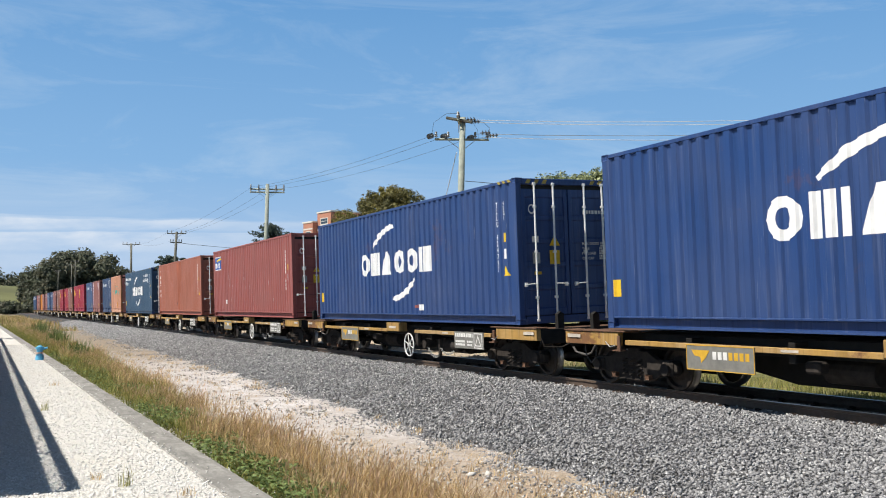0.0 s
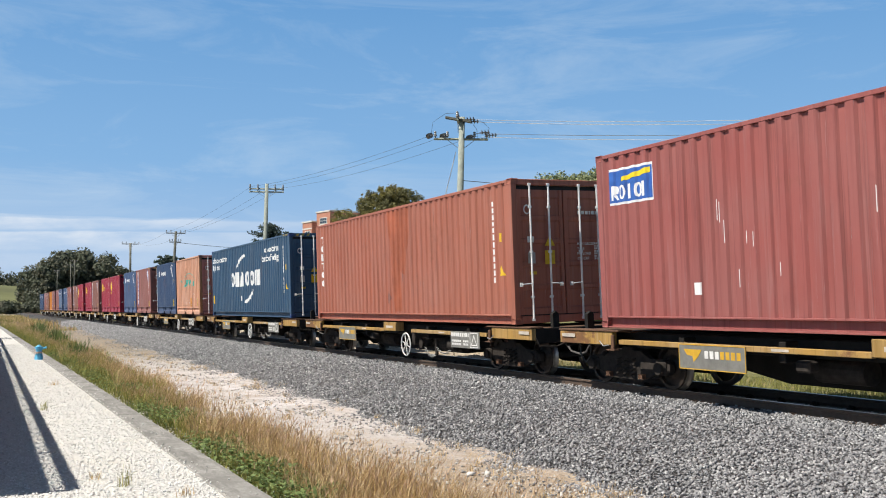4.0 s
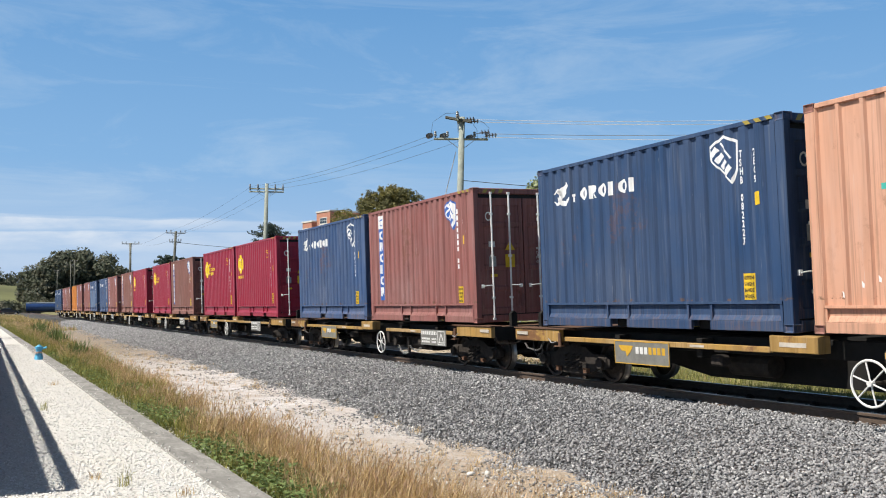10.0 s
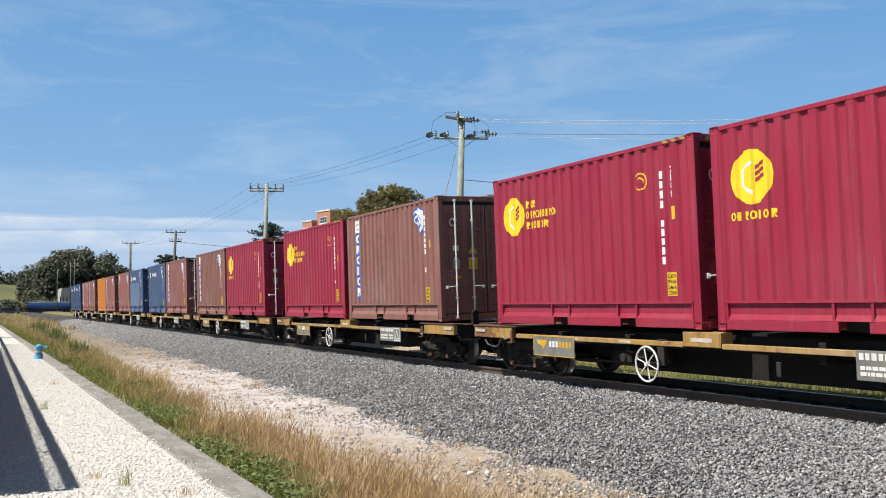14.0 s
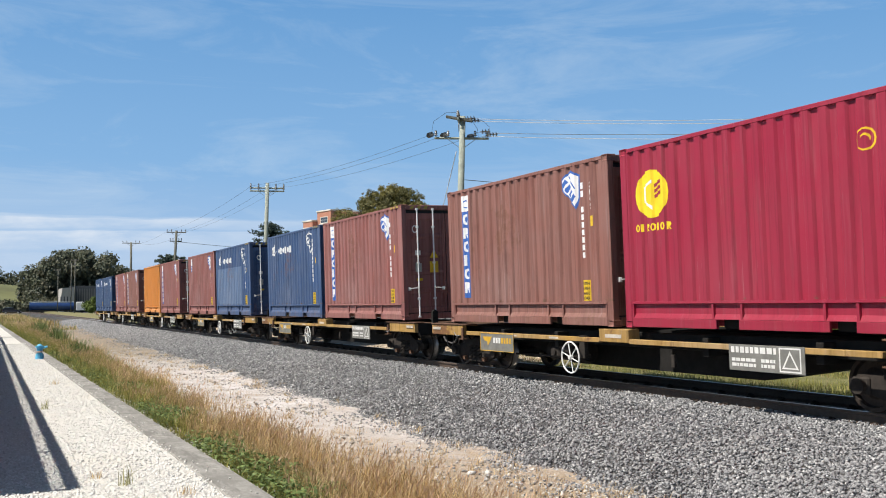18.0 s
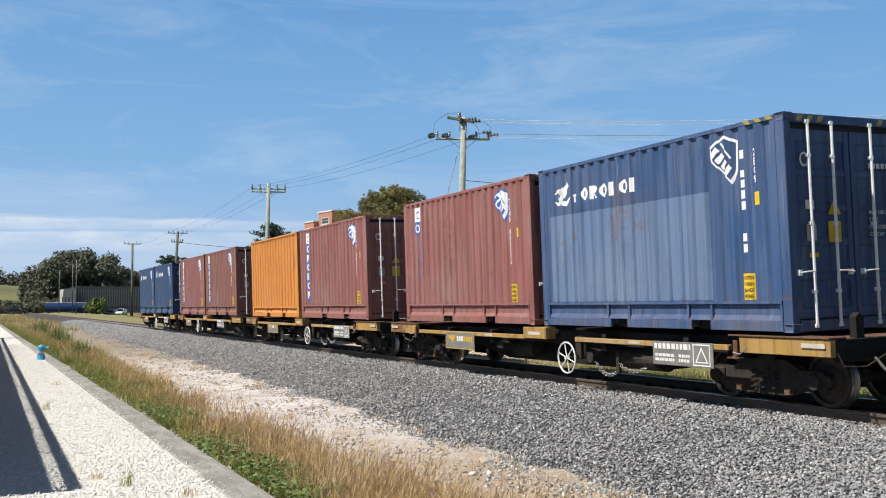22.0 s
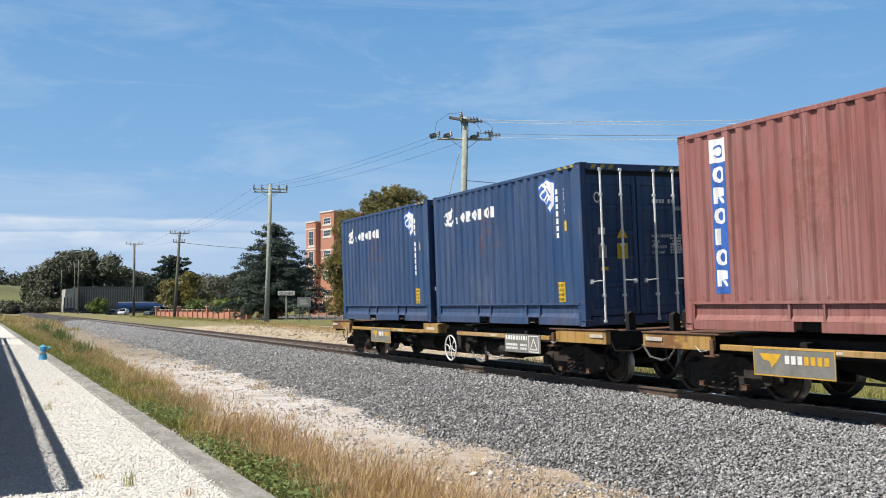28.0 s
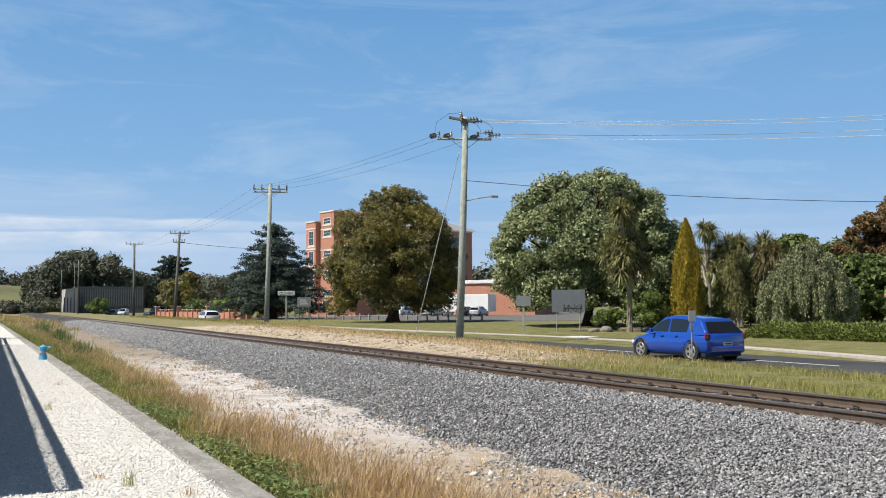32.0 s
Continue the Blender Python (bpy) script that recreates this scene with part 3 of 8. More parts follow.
    # number board and operator's board
    p0 = 1.5 if kind == 0 else 2.35
    board = part("number_board", box(-1.25, p0, .48, -1.236, p0 + 1.36, .84, .004), MAT_PLATE_PALE, w, "grey number board with a white triangle")
    bars(board, "marking", -1.2505, p0 + .48, p0 + 1.31, .69, .82, 1, MAT_WHITE, .35, 3 + kind)
    bars(board, "marking", -1.2505, p0 + .85, p0 + 1.3, .52, .66, 2, MAT_WHITE, .9, 5)
    bars(board, "marking", -1.2505, p0 + .5, p0 + .75, .52, .66, 2, MAT_WHITE, .6, 6)
    bm = bmesh.new()
    for a in ((p0 + .06, .50, p0 + .43, .52), (p0 + .06, .80, p0 + .43, .82), (p0 + .06, .52, p0 + .08, .80), (p0 + .41, .52, p0 + .43, .80)):
        box(-1.253, a[0], a[1], -1.2505, a[2], a[3], 0, bm)
    c = p0 + .245
    tri = [(c - .14, .545), (c + .14, .545), (c, .78)]
    mid = (c, .62)
    for (ya, za), (yb, zb) in zip(tri, tri[1:] + tri[:1]):
        f = .74
        plate([(-1.2505, ya, za), (-1.2505, yb, zb), (-1.2505, mid[0] + (yb - mid[0]) * f, mid[1] + (zb - mid[1]) * f), (-1.2505, mid[0] + (ya - mid[0]) * f, mid[1] + (za - mid[1]) * f)], (-.003, 0, 0), bm)
    part("triangle_mark", bm, MAT_WHITE, board, "white framed triangle")
    r0 = 8.86 if kind == 0 else 9.7
    board = part("operator_board", box(-1.25, r0, .45, -1.236, r0 + 1.38, .82, .004), MAT_PLATE_PALE, w, "grey board with a yellow bird mark")
    bm = plate([(-1.2505, r0 + 1.27, .745), (-1.2505, r0 + .88, .745), (-1.2505, r0 + .96, .64), (-1.2505, r0 + 1.06, .56), (-1.2505, r0 + 1.08, .645), (-1.2505, r0 + 1.2, .66)], (-.003, 0, 0))
    part("bird_mark", bm, MAT_BIRD, board, "yellow bird mark")
    for i in range(7):
        ya = r0 + .82 - i * .108
        part("marking", box(-1.2535, ya - .075, .62, -1.2505, ya, .73), MAT_WHITE if i < 3 else MAT_BIRD, board)
    bm = bmesh.new()
    for a in ((r0, .45, r0 + 1.38, .463), (r0, .807, r0 + 1.38, .82), (r0, .463, r0 + .013, .807), (r0 + 1.367, .463, r0 + 1.38, .807)):
        box(-1.2545, a[0], a[1], -1.2503, a[2], a[3], 0, bm)
    part("board_rim", bm, MAT_BIRD, board, "thin yellow rim")
    # handbrake
    yh = 5.18 if kind == 0 else 7.58
    hb = part("handbrake_post", box(-1.22, yh - .28, .45, -1.14, yh - .12, .85, .01), MAT_GRIME, w)
    bm = ring((-1.33, yh, .47), (1, 0, 0), .272, .016, 28, 6)
    for i in range(3):
        a = math.pi * i / 3 + .3
        d = Vector((0, math.cos(a), math.sin(a))) * .27
        rod(Vector((-1.325, yh, .47)) - d, Vector((-1.325, yh, .47)) + d, .011, 6, bm=bm)
    rod((-1.36, yh, .47), (-1.29, yh, .47), .035, 10, bm=bm)
    part("handwheel", bm, MAT_WHITE, hb, "white spoked handwheel")
    part("handwheel_shaft", rod((-1.3, yh, .47), (-.9, yh, .47), .025, 8), MAT_GRIME, hb)
    # brake gear between the bogies
    if kind == 0:
        bm = box(-1.05, 4.7, .40, -.85, 4.95, .62, .03)
        rod((-1.1, 4.82, .5), (-.8, 4.82, .5), .12, 12, bm=bm)
        part("gear_case", bm, MAT_GRIME, w)
        part("hanger_bar", box(-1.06, 4.02, .24, -1.0, 4.1, .62, .01), MAT_GRIME, w)
        for a, b in ((4.75, 4.06), (4.06, 3.2)):
            bm = bmesh.new()
            for i in range(16):
                t = (i + .5) / 16
                z = .42 + (.30 - .42) * 4 * t * (1 - t) * 1.3 + (.06 * t if b < 4 else -.12 * t)
                ring((-1.03, a + (b - a) * t, z), (1, .25, 0) if i % 2 else (.3, .1, 1), .026, .007, 8, 4, bm)
            part("chain", bm, MAT_GALV, w, "sagging steel chain")
        bm = rod((-1.02, 3.0, .5), (-1.02, 3.3, .5), .12, 14)
        part("slack_adjuster", bm, MAT_GRIME, w)
        part("brake_cylinder", rod((-.55, 7.4, .5), (-.55, 8.2, .5), .17, 14), MAT_GRIME, w)
        part("air_tank", rod((-.6, 3.3, .48), (-.6, 4.4, .48), .2, 16), MAT_GRIME, w)
    else:
        part("hanger_bar", box(-1.16, 5.0, .42, -1.1, 5.08, .62, .01), MAT_GRIME, w)
        part("air_tank", rod((-.55, 8.1, .5), (-.55, 9.3, .5), .19, 16), MAT_GRIME, w)
        part("brake_rod", rod((-.9, 7.6, .42), (-.9, 10.2, .40), .02, 6), MAT_GRIME, w)
        bm = box(-1.1, 8.3, .42, -.9, 8.6, .6, .03)
        rod((-1.14, 8.45, .52), (-.9, 8.45, .52), .07, 12, bm=bm)
        part("gear_case", bm, MAT_GRIME, w)
    part("triple_valve", box(-1.1, 7.9, .50, -.9, 8.15, .66, .03), MAT_GRIME, w)
    bogie(w, .95)
    bogie(w, 12.12)
    return w


# ---- containers ----
HC, HALF, DEPTH, COUNT = 2.896, 1.231, .036, {6.058: 20, 6.0581: 16, 12.192: 42}
MAT_STEEL_ROD = plain("locking_bar", (.80, .80, .78), .5, 0, .15, 10)
MAT_SEAL = plain("door_seal", (.012, .012, .012), .7, 0, .2, 10)
MAT_HAZARD = plain("hazard_yellow", (.36, .27, .05), .55, 0, .15, 10)
MAT_LABEL = plain("label_yellow", (.72, .47, .02), .55, 0, .15, 9)
MAT_INK = plain("label_ink", (.03, .03, .03), .6, 0, .1, 10)
# near-black back of the fork pockets, painting in the shade of the hollow
MAT_POCKET_SHADE = Mat("pocket_shade", (.01, .01, .01), .9).m


def profile(length):
    """Breaks of the corrugated side: pairs (y, depth behind the outer plane)."""
    n, a, b = COUNT[length], .16, length - .16
    p = (b - a) / n
    out = [(a, 0.0)]
    for i in range(n):
        y = a + i * p
        if length == 6.0581:
            out += [(y + .10 * p, 0.0), (y + .16 * p, DEPTH), (y + .90 * p, DEPTH), (y + .96 * p, 0.0)]
        else:
            out += [(y + .30 * p, 0.0), (y + .42 * p, DEPTH), (y + .76 * p, DEPTH), (y + .88 * p, 0.0)]
    return out + [(b, 0.0)]


def cut(poly, axis, lo, hi):
    """Clips a convex 2D polygon to lo..hi along one axis."""
    for sign, lim in ((1, lo), (-1, -hi)):
        res = []
        for i, p in enumerate(poly):
            q = poly[(i + 1) % len(poly)]
            a, b = sign * p[axis] - lim, sign * q[axis] - lim
            if a >= 0:
                res.append(p)
            if (a > 0 > b) or (a < 0 < b):
                t = a / (a - b)
                res.append((p[0] + (q[0] - p[0]) * t, p[1] + (q[1] - p[1]) * t))
        poly = res
        if len(poly) < 3:
            return []
    return poly


def on_side(polys, length, lift=.003):
    """Paint on the near side: convex outlines (y, z) laid on the corrugations."""
    prof = profile(length)
    bm = bmesh.new()
    segs = [(0.0, prof[0][0], 0.0, 0.0)] + [(y0, y1, d0, d1) for (y0, d0), (y1, d1) in zip(prof, prof[1:])] + [(prof[-1][0], length, 0.0, 0.0)]
    for poly in polys:
        ya, yb = min(p[0] for p in poly), max(p[0] for p in poly)
        for y0, y1, d0, d1 in segs:
            if y1 < ya or y0 > yb:
                continue
            c = cut(poly, 0, y0, y1)
            if len(c) < 3:
                continue
            bm.faces.new([bm.verts.new((-HALF + .006 + d0 + (d1 - d0) * (y - y0) / (y1 - y0) - lift, y, z)) for y, z in c])
    bmesh.ops.remove_doubles(bm, verts=bm.verts, dist=.0005)
    bmesh.ops.recalc_face_normals(bm, faces=bm.faces)
    for f in bm.faces:
        if f.normal.x > 0:
            f.normal_flip()
    return bm


def letters(text, size, spacing=1.0, bold=.0):
    """Triangles (u, v) of a line of writing in the built-in font."""
    cu = bpy.data.curves.new("writing", "FONT")
    cu.body, cu.size, cu.space_character, cu.resolution_u = text, size, spacing, 2
    cu.offset = bold * size
    ob = new("writing", cu)
    me = bpy.data.meshes.new_from_object(ob.evaluated_get(bpy.context.evaluated_depsgraph_get()))
    polys = [[(me.vertices[i].co.x, me.vertices[i].co.y) for i in p.vertices] for p in me.polygons]
    bpy.data.objects.remove(ob)
    bpy.data.curves.remove(cu)
    bpy.data.meshes.remove(me)
    return polys


SHARED = {}


def shared(key, make, material):
    """One mesh for alike parts in one paint."""
    k = (key, material.name)
    if k not in SHARED:
        SHARED[k] = mesh_of(make(), key[0] if isinstance(key, tuple) else key, material)
    return SHARED[k]


def side_panel(length, s, low):
    prof = profile(length)
    bm = bmesh.new()
    rows = [[bm.verts.new((s * (HALF - .006 - d), y, z)) for z in (low, HC - .06)] for y, d in prof]
    for a, b in zip(rows, rows[1:]):
        bm.faces.new((a[0], b[0], b[1], a[1]) if s > 0 else (a[0], a[1], b[1], b[0]))
    return bm


def casting():
    bm = box(-.089, -.081, 0, .089, .081, .118, .008)
    faces = [f for f in bm.faces if f.calc_area() > .01]
    for f in faces:
        r = bmesh.ops.inset_region(bm, faces=[f], thickness=.034)
        bmesh.ops.translate(bm, verts=f.verts, vec=-f.normal * .02)
    return bm


def door_leaf(ribs):
    """One door: a sheet with pressed horizontal panels, facing -y."""
    w, h = 1.07, 2.5
    bm = bmesh.new()
    zs = [0]
    n = ribs
    for i in range(n):
        z = .12 + i * (h - .2) / n
        zs += [z, z + .03, z + (h - .2) / n - .1, z + (h - .2) / n - .07]
    zs.append(h)
    dep = [0] + [0, .025, .025, 0] * n + [0]
    rows = [[bm.verts.new((x, d, z)) for x in (.08, w - .08)] for z, d in zip(zs, dep)]
    for a, b in zip(rows, rows[1:]):
        bm.faces.new((a[0], a[1], b[1], b[0]))
    box(0, -.012, 0, .08, .035, h, .004, bm)
    box(w - .08, -.012, 0, w, .035, h, .004, bm)
    return bm


def container(name, label, length, pt, m, low=.42, ribs=5, pockets=True, worn="", hazard=True, rods=None, door_paint=None, casting_mat=None, post_mat=None):
    """A shipping container: doors at y = 0, the bottom at z = 0, y towards its rear."""
    c = thing("shipping_container", label, "shipping container", m, "containers on the train")
    rods = rods or MAT_STEEL_ROD
    dp = door_paint or pt
    for s in (-1, 1):
        part("side_panel", shared(("side_panel", length, s, low), lambda: side_panel(length, s, low), pt), None, c)
        part("top_rail", shared(("top_rail", length, s), lambda: box(min(s * HALF, s * (HALF - .06)), .17, HC - .075, max(s * HALF, s * (HALF - .06)), length - .17, HC - .012, .006), pt), None, c)

        y, bottom = .17, None
        for a, b in ([(1.55, 1.95), (length - 2.55, length - 2.1)] if pockets else []) + [(length - .17, None)]:
            def bottom_rail():
                if pockets:
                    return box(min(s * HALF, s * (HALF - .05)), y, .015, max(s * HALF, s * (HALF - .05)), a, .15, .006)
                bm = box(min(s * (HALF - .085), s * (HALF - .11)), y, .02, max(s * (HALF - .085), s * (HALF - .11)), a, .165)
                return box(min(s * (HALF - .002), s * (HALF - .11)), y, .006, max(s * (HALF - .002), s * (HALF - .11)), a, .028, .003, bm)
            rail = part("bottom_rail", shared(("bottom_rail", s, round(y, 2), round(a, 2)), bottom_rail, pt), None, c)
            bottom, y = bottom or rail, b
        if pockets:
            def skirt():
                # a lip along the top, a set-back web, and a foot that flares to the rail
                fold = [(-.07, low), (.002, low), (.004, low - .035), (-.045, low - .05), (-.05, .23), (-.004, .155), (-.07, .155)]
                bm = plate([(s * (HALF + d), .17, z) for d, z in fold], (0, length - .34, 0))
                bmesh.ops.recalc_face_normals(bm, faces=bm.faces)
                for a in (.17, 1.50, 2.0, length - 2.62, length - 2.05, length - .21):
                    box(min(s * (HALF - .006), s * (HALF - .06)), a, .16, max(s * (HALF - .006), s * (HALF - .06)), a + .04, low - .03, 0, bm)
                return bm
            part("side_skirt", shared(("side_skirt", length, s, low), skirt, pt), None, c)
            for a, b in ((1.55, 1.95), (length - 2.55, length - 2.1)):
                part("fork_pocket", shared(("fork_pocket", s, round(a, 2)), lambda: box(min(s * (HALF - .17), s * (HALF - .2)), a - .02, .02, max(s * (HALF - .17), s * (HALF - .2)), b + .02, .153), MAT_POCKET_SHADE), None, bottom, "fork pocket, its inner shade painted black")
        elif low > .16:
            part("side_sill_strip", shared(("side_sill_strip", length, s), lambda: box(min(s * HALF, s * (HALF - .11)), .17, .168, max(s * HALF, s * (HALF - .11)), length - .17, low, .006), pt), None, c)
        for y in (0, length):
            a, b = (y, y + .16) if y == 0 else (y - .16, y)
            post = part("corner_post", shared(("corner_post", length, s, y), lambda: box(min(s * HALF, s * (HALF - .13)), a, .1, max(s * HALF, s * (HALF - .13)), b, HC - .1, .012), post_mat if post_mat and y == 0 else pt), None, c)
            for z in (0, HC - .118):
                o = part("corner_casting", shared("corner_casting", casting, casting_mat or pt), None, post)
                o.location = (s * (HALF + .004 - .089), .081 - .004 if y == 0 else length - .081 + .004, z)
    part("roof", shared(("roof", length), lambda: box(-HALF + .06, .1, HC - .05, HALF - .06, length - .1, HC - .03), pt), None, c)
    part("floor", shared(("floor", length), lambda: box(-HALF + .21, .1, .05, HALF - .21, length - .1, .16), pt), None, c)
    part("rear_wall", shared(("rear_wall", length), lambda: box(-HALF + .1, length - .1, .1, HALF - .1, length - .04, HC - .06), pt), None, c)
    header = part("door_header", shared("door_header", lambda: box(-HALF + .17, .005, HC - .13, HALF - .17, .12, HC - .01, .01), dp), None, c)
    part("door_sill", shared("door_sill", lambda: box(-HALF + .17, .005, .01, HALF - .17, .12, .16, .01), dp), None, c)
    part("door_gap", shared("door_gap", lambda: box(-HALF + .12, .10, .14, HALF - .12, .115, HC - .12), MAT_SEAL), None, c)
    if hazard:
        bm = bmesh.new()
        for i in (0, 1, 2, 8, 9, 10):
            x = -1.0 + i * .19
            plate([(x, .004, HC - .11), (x + .09, .004, HC - .11), (x + .14, .004, HC - .03), (x + .05, .004, HC - .03)], (0, -.002, 0), bm)
        part("hazard_stripes", bm, MAT_HAZARD, header, "yellow hazard stripes")
        bm = bmesh.new()
        for i in range(3):
            y = .17 + i * .2
            plate([(-HALF - .001, y, HC - .07), (-HALF - .001, y + .1, HC - .07), (-HALF - .001, y + .16, HC - .016), (-HALF - .001, y + .06, HC - .016)], (-.002, 0, 0), bm)
        part("hazard_stripes", bm, MAT_HAZARD, c, "yellow hazard stripes")
    for i, x in enumerate((-HALF + .145, .013)):
        leaf = part("door", shared(("door", ribs), lambda: door_leaf(ribs), dp), None, c)
        leaf.location = (x, .045, .18)
        for xr in (.28, .72) if i == 0 else (.36, .80):
            def bar():
                bm = rod((xr, -.050, -.12), (xr, -.050, 2.62), .021, 8)
                for z in (-.1, .35, 1.25, 2.15, 2.6):
                    box(xr - .035, -.066, z - .025, xr + .035, -.01, z + .025, .006, bm)
                return bm
            part("locking_bar", shared(("locking_bar", xr), bar, rods), None, leaf, "pale galvanised locking bar")

            def handle():
                d = -1 if xr < .5 else 1
                bm = tube([(xr, -.075, .62), (xr + d * .14, -.08, .615), (xr + d * .27, -.08, .60)], .012, 6)
                box(xr + d * .25 - .03, -.06, .56, xr + d * .25 + .03, -.012, .64, .004, bm)
                return bm
            part("door_handle", shared(("door_handle", xr), handle, rods), None, leaf)
        for z in (.25, .95, 1.6, 2.25):
            def hinge():
                return box(-.03 if i == 0 else 1.05, -.02, z - .05, .02 if i == 0 else 1.1, .02, z + .05, .006)
            part("hinge", shared(("hinge", i, z), hinge, dp), None, leaf)
    # the plates and small print that every door carries
    for x0, z0, x1, z1, mt in ((-.87, 1.62, -.72, 1.74, MAT_WHITE), (-.87, 1.2, -.70, 1.42, MAT_GALV), (-.47, 1.18, -.24, 1.46, MAT_LABEL), (-.84, .98, -.68, 1.04, MAT_LABEL)):
        part("label", box(x0, .026, z0, x1, .032, z1), mt, c, "door label")
    part("warning_label", plate([(-.47, .029, 1.55), (-.23, .029, 1.55), (-.35, .029, 1.76)], (0, -.005, 0)), MAT_LABEL, c, "yellow warning triangle")
    key = ("door_print", length > 9)
    if key not in SHARED:
        bm = bmesh.new()
        lines = [("MAX GROSS", .30, 1.56, .075), ("TARE", .30, 1.46, .075), ("PAYLOAD", .30, 1.36, .075), ("CU. CAP", .30, 1.26, .075), ("2EG9" if length < 9 else "45G1", .80, 2.06, .1)]
        for txt, x, z, sz in lines:
            for tri in letters(txt, sz, 1.0, .015):
                bm.faces.new([bm.verts.new((x + u, .022, z + v)) for u, v in tri])
        SHARED[key] = mesh_of(bm, "door_print", MAT_WHITE)
    tagged(part("door_print", SHARED[key], None, c), kind="stuff")
    r = random.Random(name)
    bm = bmesh.new()
    for x0, x1, z1, rows, h in ((.34, 1.0, 2.26, 1, .10), (.72, 1.0, 1.61, 7, .052)):
        for k in range(rows):
            x = x0
            while x < x1 - .02:
                w = min(h * (.35 + .4 * r.random()), x1 - x)
                if r.random() < .9:
                    box(x, .020, z1 - h * k - h * .72, x + w, .024, z1 - h * k, 0, bm)
                x += w + h * .25
    tagged(part("marking", bm, MAT_WHITE, c), kind="stuff")
    bm = bmesh.new()
    for q in range(12):
        a, b = 2 * math.pi * q / 12, 2 * math.pi * (q + 1) / 12
        plate([(-.86 + rr * .8 * math.cos(w), .030, 2.28 + rr * math.sin(w)) for rr, w in ((.10, a), (.10, b), (.07, b), (.07, a))], (0, -.003, 0), bm)
    part("door_mark", bm, MAT_WHITE, c, "pale oval mark")
    return c


def on_box(c, name, polys, length, material, label="", lift=.003, kind=""):
    """Paint on a box's near side; a row of shapes becomes one part for each shape."""
    ends = polys.ends if isinstance(polys, Glyphs) else range(1, len(polys) + 1) if name == "label" else [len(polys)]
    a = 0
    for e in ends:
        tagged(part(name, on_side(polys[a:e], length, lift), material, c, label), kind=kind)
        a = e


def rect(y0, z0, y1, z1, lean=0.0):
    return [(y0, z0), (y1, z0), (y1 + lean, z1), (y0 + lean, z1)]


class Glyphs(list):
    """Outlines of a row of shapes; ends tells where each shape stops."""

    def __iadd__(self, other):
        if isinstance(other, Glyphs):
            self.ends += [len(self) + e for e in other.ends]
        self.extend(other)
        return self


def glyph_row():
    row = Glyphs()
    row.ends = []
    return row


def blocks(y, z, w, h, kinds, slant=0.0):
    """A brand name as a row of plain shapes, read from the rear end towards the front: frames, wedges, twin bars, blocks."""
    out = glyph_row()
    step = w / len(kinds)
    for i, k in enumerate(kinds):
        a = y - i * step
        b = a - step * .82
        t = step * .26
        sk = -slant * h
        if k == "o":
            cy, cz, ry, rz = (a + b) / 2, z + h / 2, (a - b) / 2, h / 2
            at = lambda q, k: (cy + (ry - k) * math.cos(q) - slant * (rz - k) * math.sin(q), cz + (rz - k * .8) * math.sin(q))
            qs = [2 * math.pi * n / 14 for n in range(15)]
            out += [[at(p, 0), at(q, 0), at(q, t * .95), at(p, t * .95)] for p, q in zip(qs, qs[1:])]
        elif k == "w":
            out += [[(a, z), (b, z), ((a + b) / 2 - t * .5 + sk, z + h), ((a + b) / 2 + t * .5 + sk, z + h)]]
        elif k == "m":
            out += [rect(a - t * .8, z, a, z + h, sk), rect(b, z, b + t * .8, z + h, sk), rect((a + b) / 2 - t * .4, z, (a + b) / 2 + t * .4, z + h, sk)]
        elif k == "i":
            out += [rect(a - t * 1.2, z, a, z + h, sk)]
        elif k == "b":
            out += [rect(a - t, z, a, z + h, sk), [(a - t, z + h), (b + t * .3, z + h * .92), (b, z + h * .7), (b + t * .4, z + h * .45), (a - t, z + h * .38)], [(a - t, z + h * .36), (a - t * 2, z + h * .36), (b, z), (b + t * 1.1, z)]]
        elif k == "t":
            out += [rect(b, z + h * .8, a, z + h), rect((a + b) / 2 - t * .5, z, (a + b) / 2 + t * .5, z + h * .8)]
        out.ends.append(len(out))
    return out


def crescent(y, z, r, a0, a1, w, n=10, squash=1.0):
    """A tapering stroke along an arc, angles in degrees, y towards the rear."""
    out = []
    pt = lambda a, k: (y + (r + k) * math.cos(radians(a)), z + (r + k) * math.sin(radians(a)) * squash)
    for i in range(n):
        s0, s1 = i / n, (i + 1) / n
        b0, b1 = a0 + (a1 - a0) * s0, a0 + (a1 - a0) * s1
        k0, k1 = w * math.sin(math.pi * (.08 + .84 * s0)), w * math.sin(math.pi * (.08 + .84 * s1))
        out.append([pt(b0, -k0 / 2), pt(b1, -k1 / 2), pt(b1, k1 / 2), pt(b0, k0 / 2)])
    return out


def code_column(c, length, y, z1, z0, mat, seed=1, w=.075):
    """Serial marks down the side, too small to read."""
    r = random.Random(seed)
    polys, z = glyph_row(), z1
    while z > z0:
        h = .09 + .03 * r.random()
        if r.random() < .88:
            polys.append(rect(y, z - h, y + w, z))
            polys.ends.append(len(polys))
        z -= h + .035
    on_box(c, "marking", polys, length, mat)


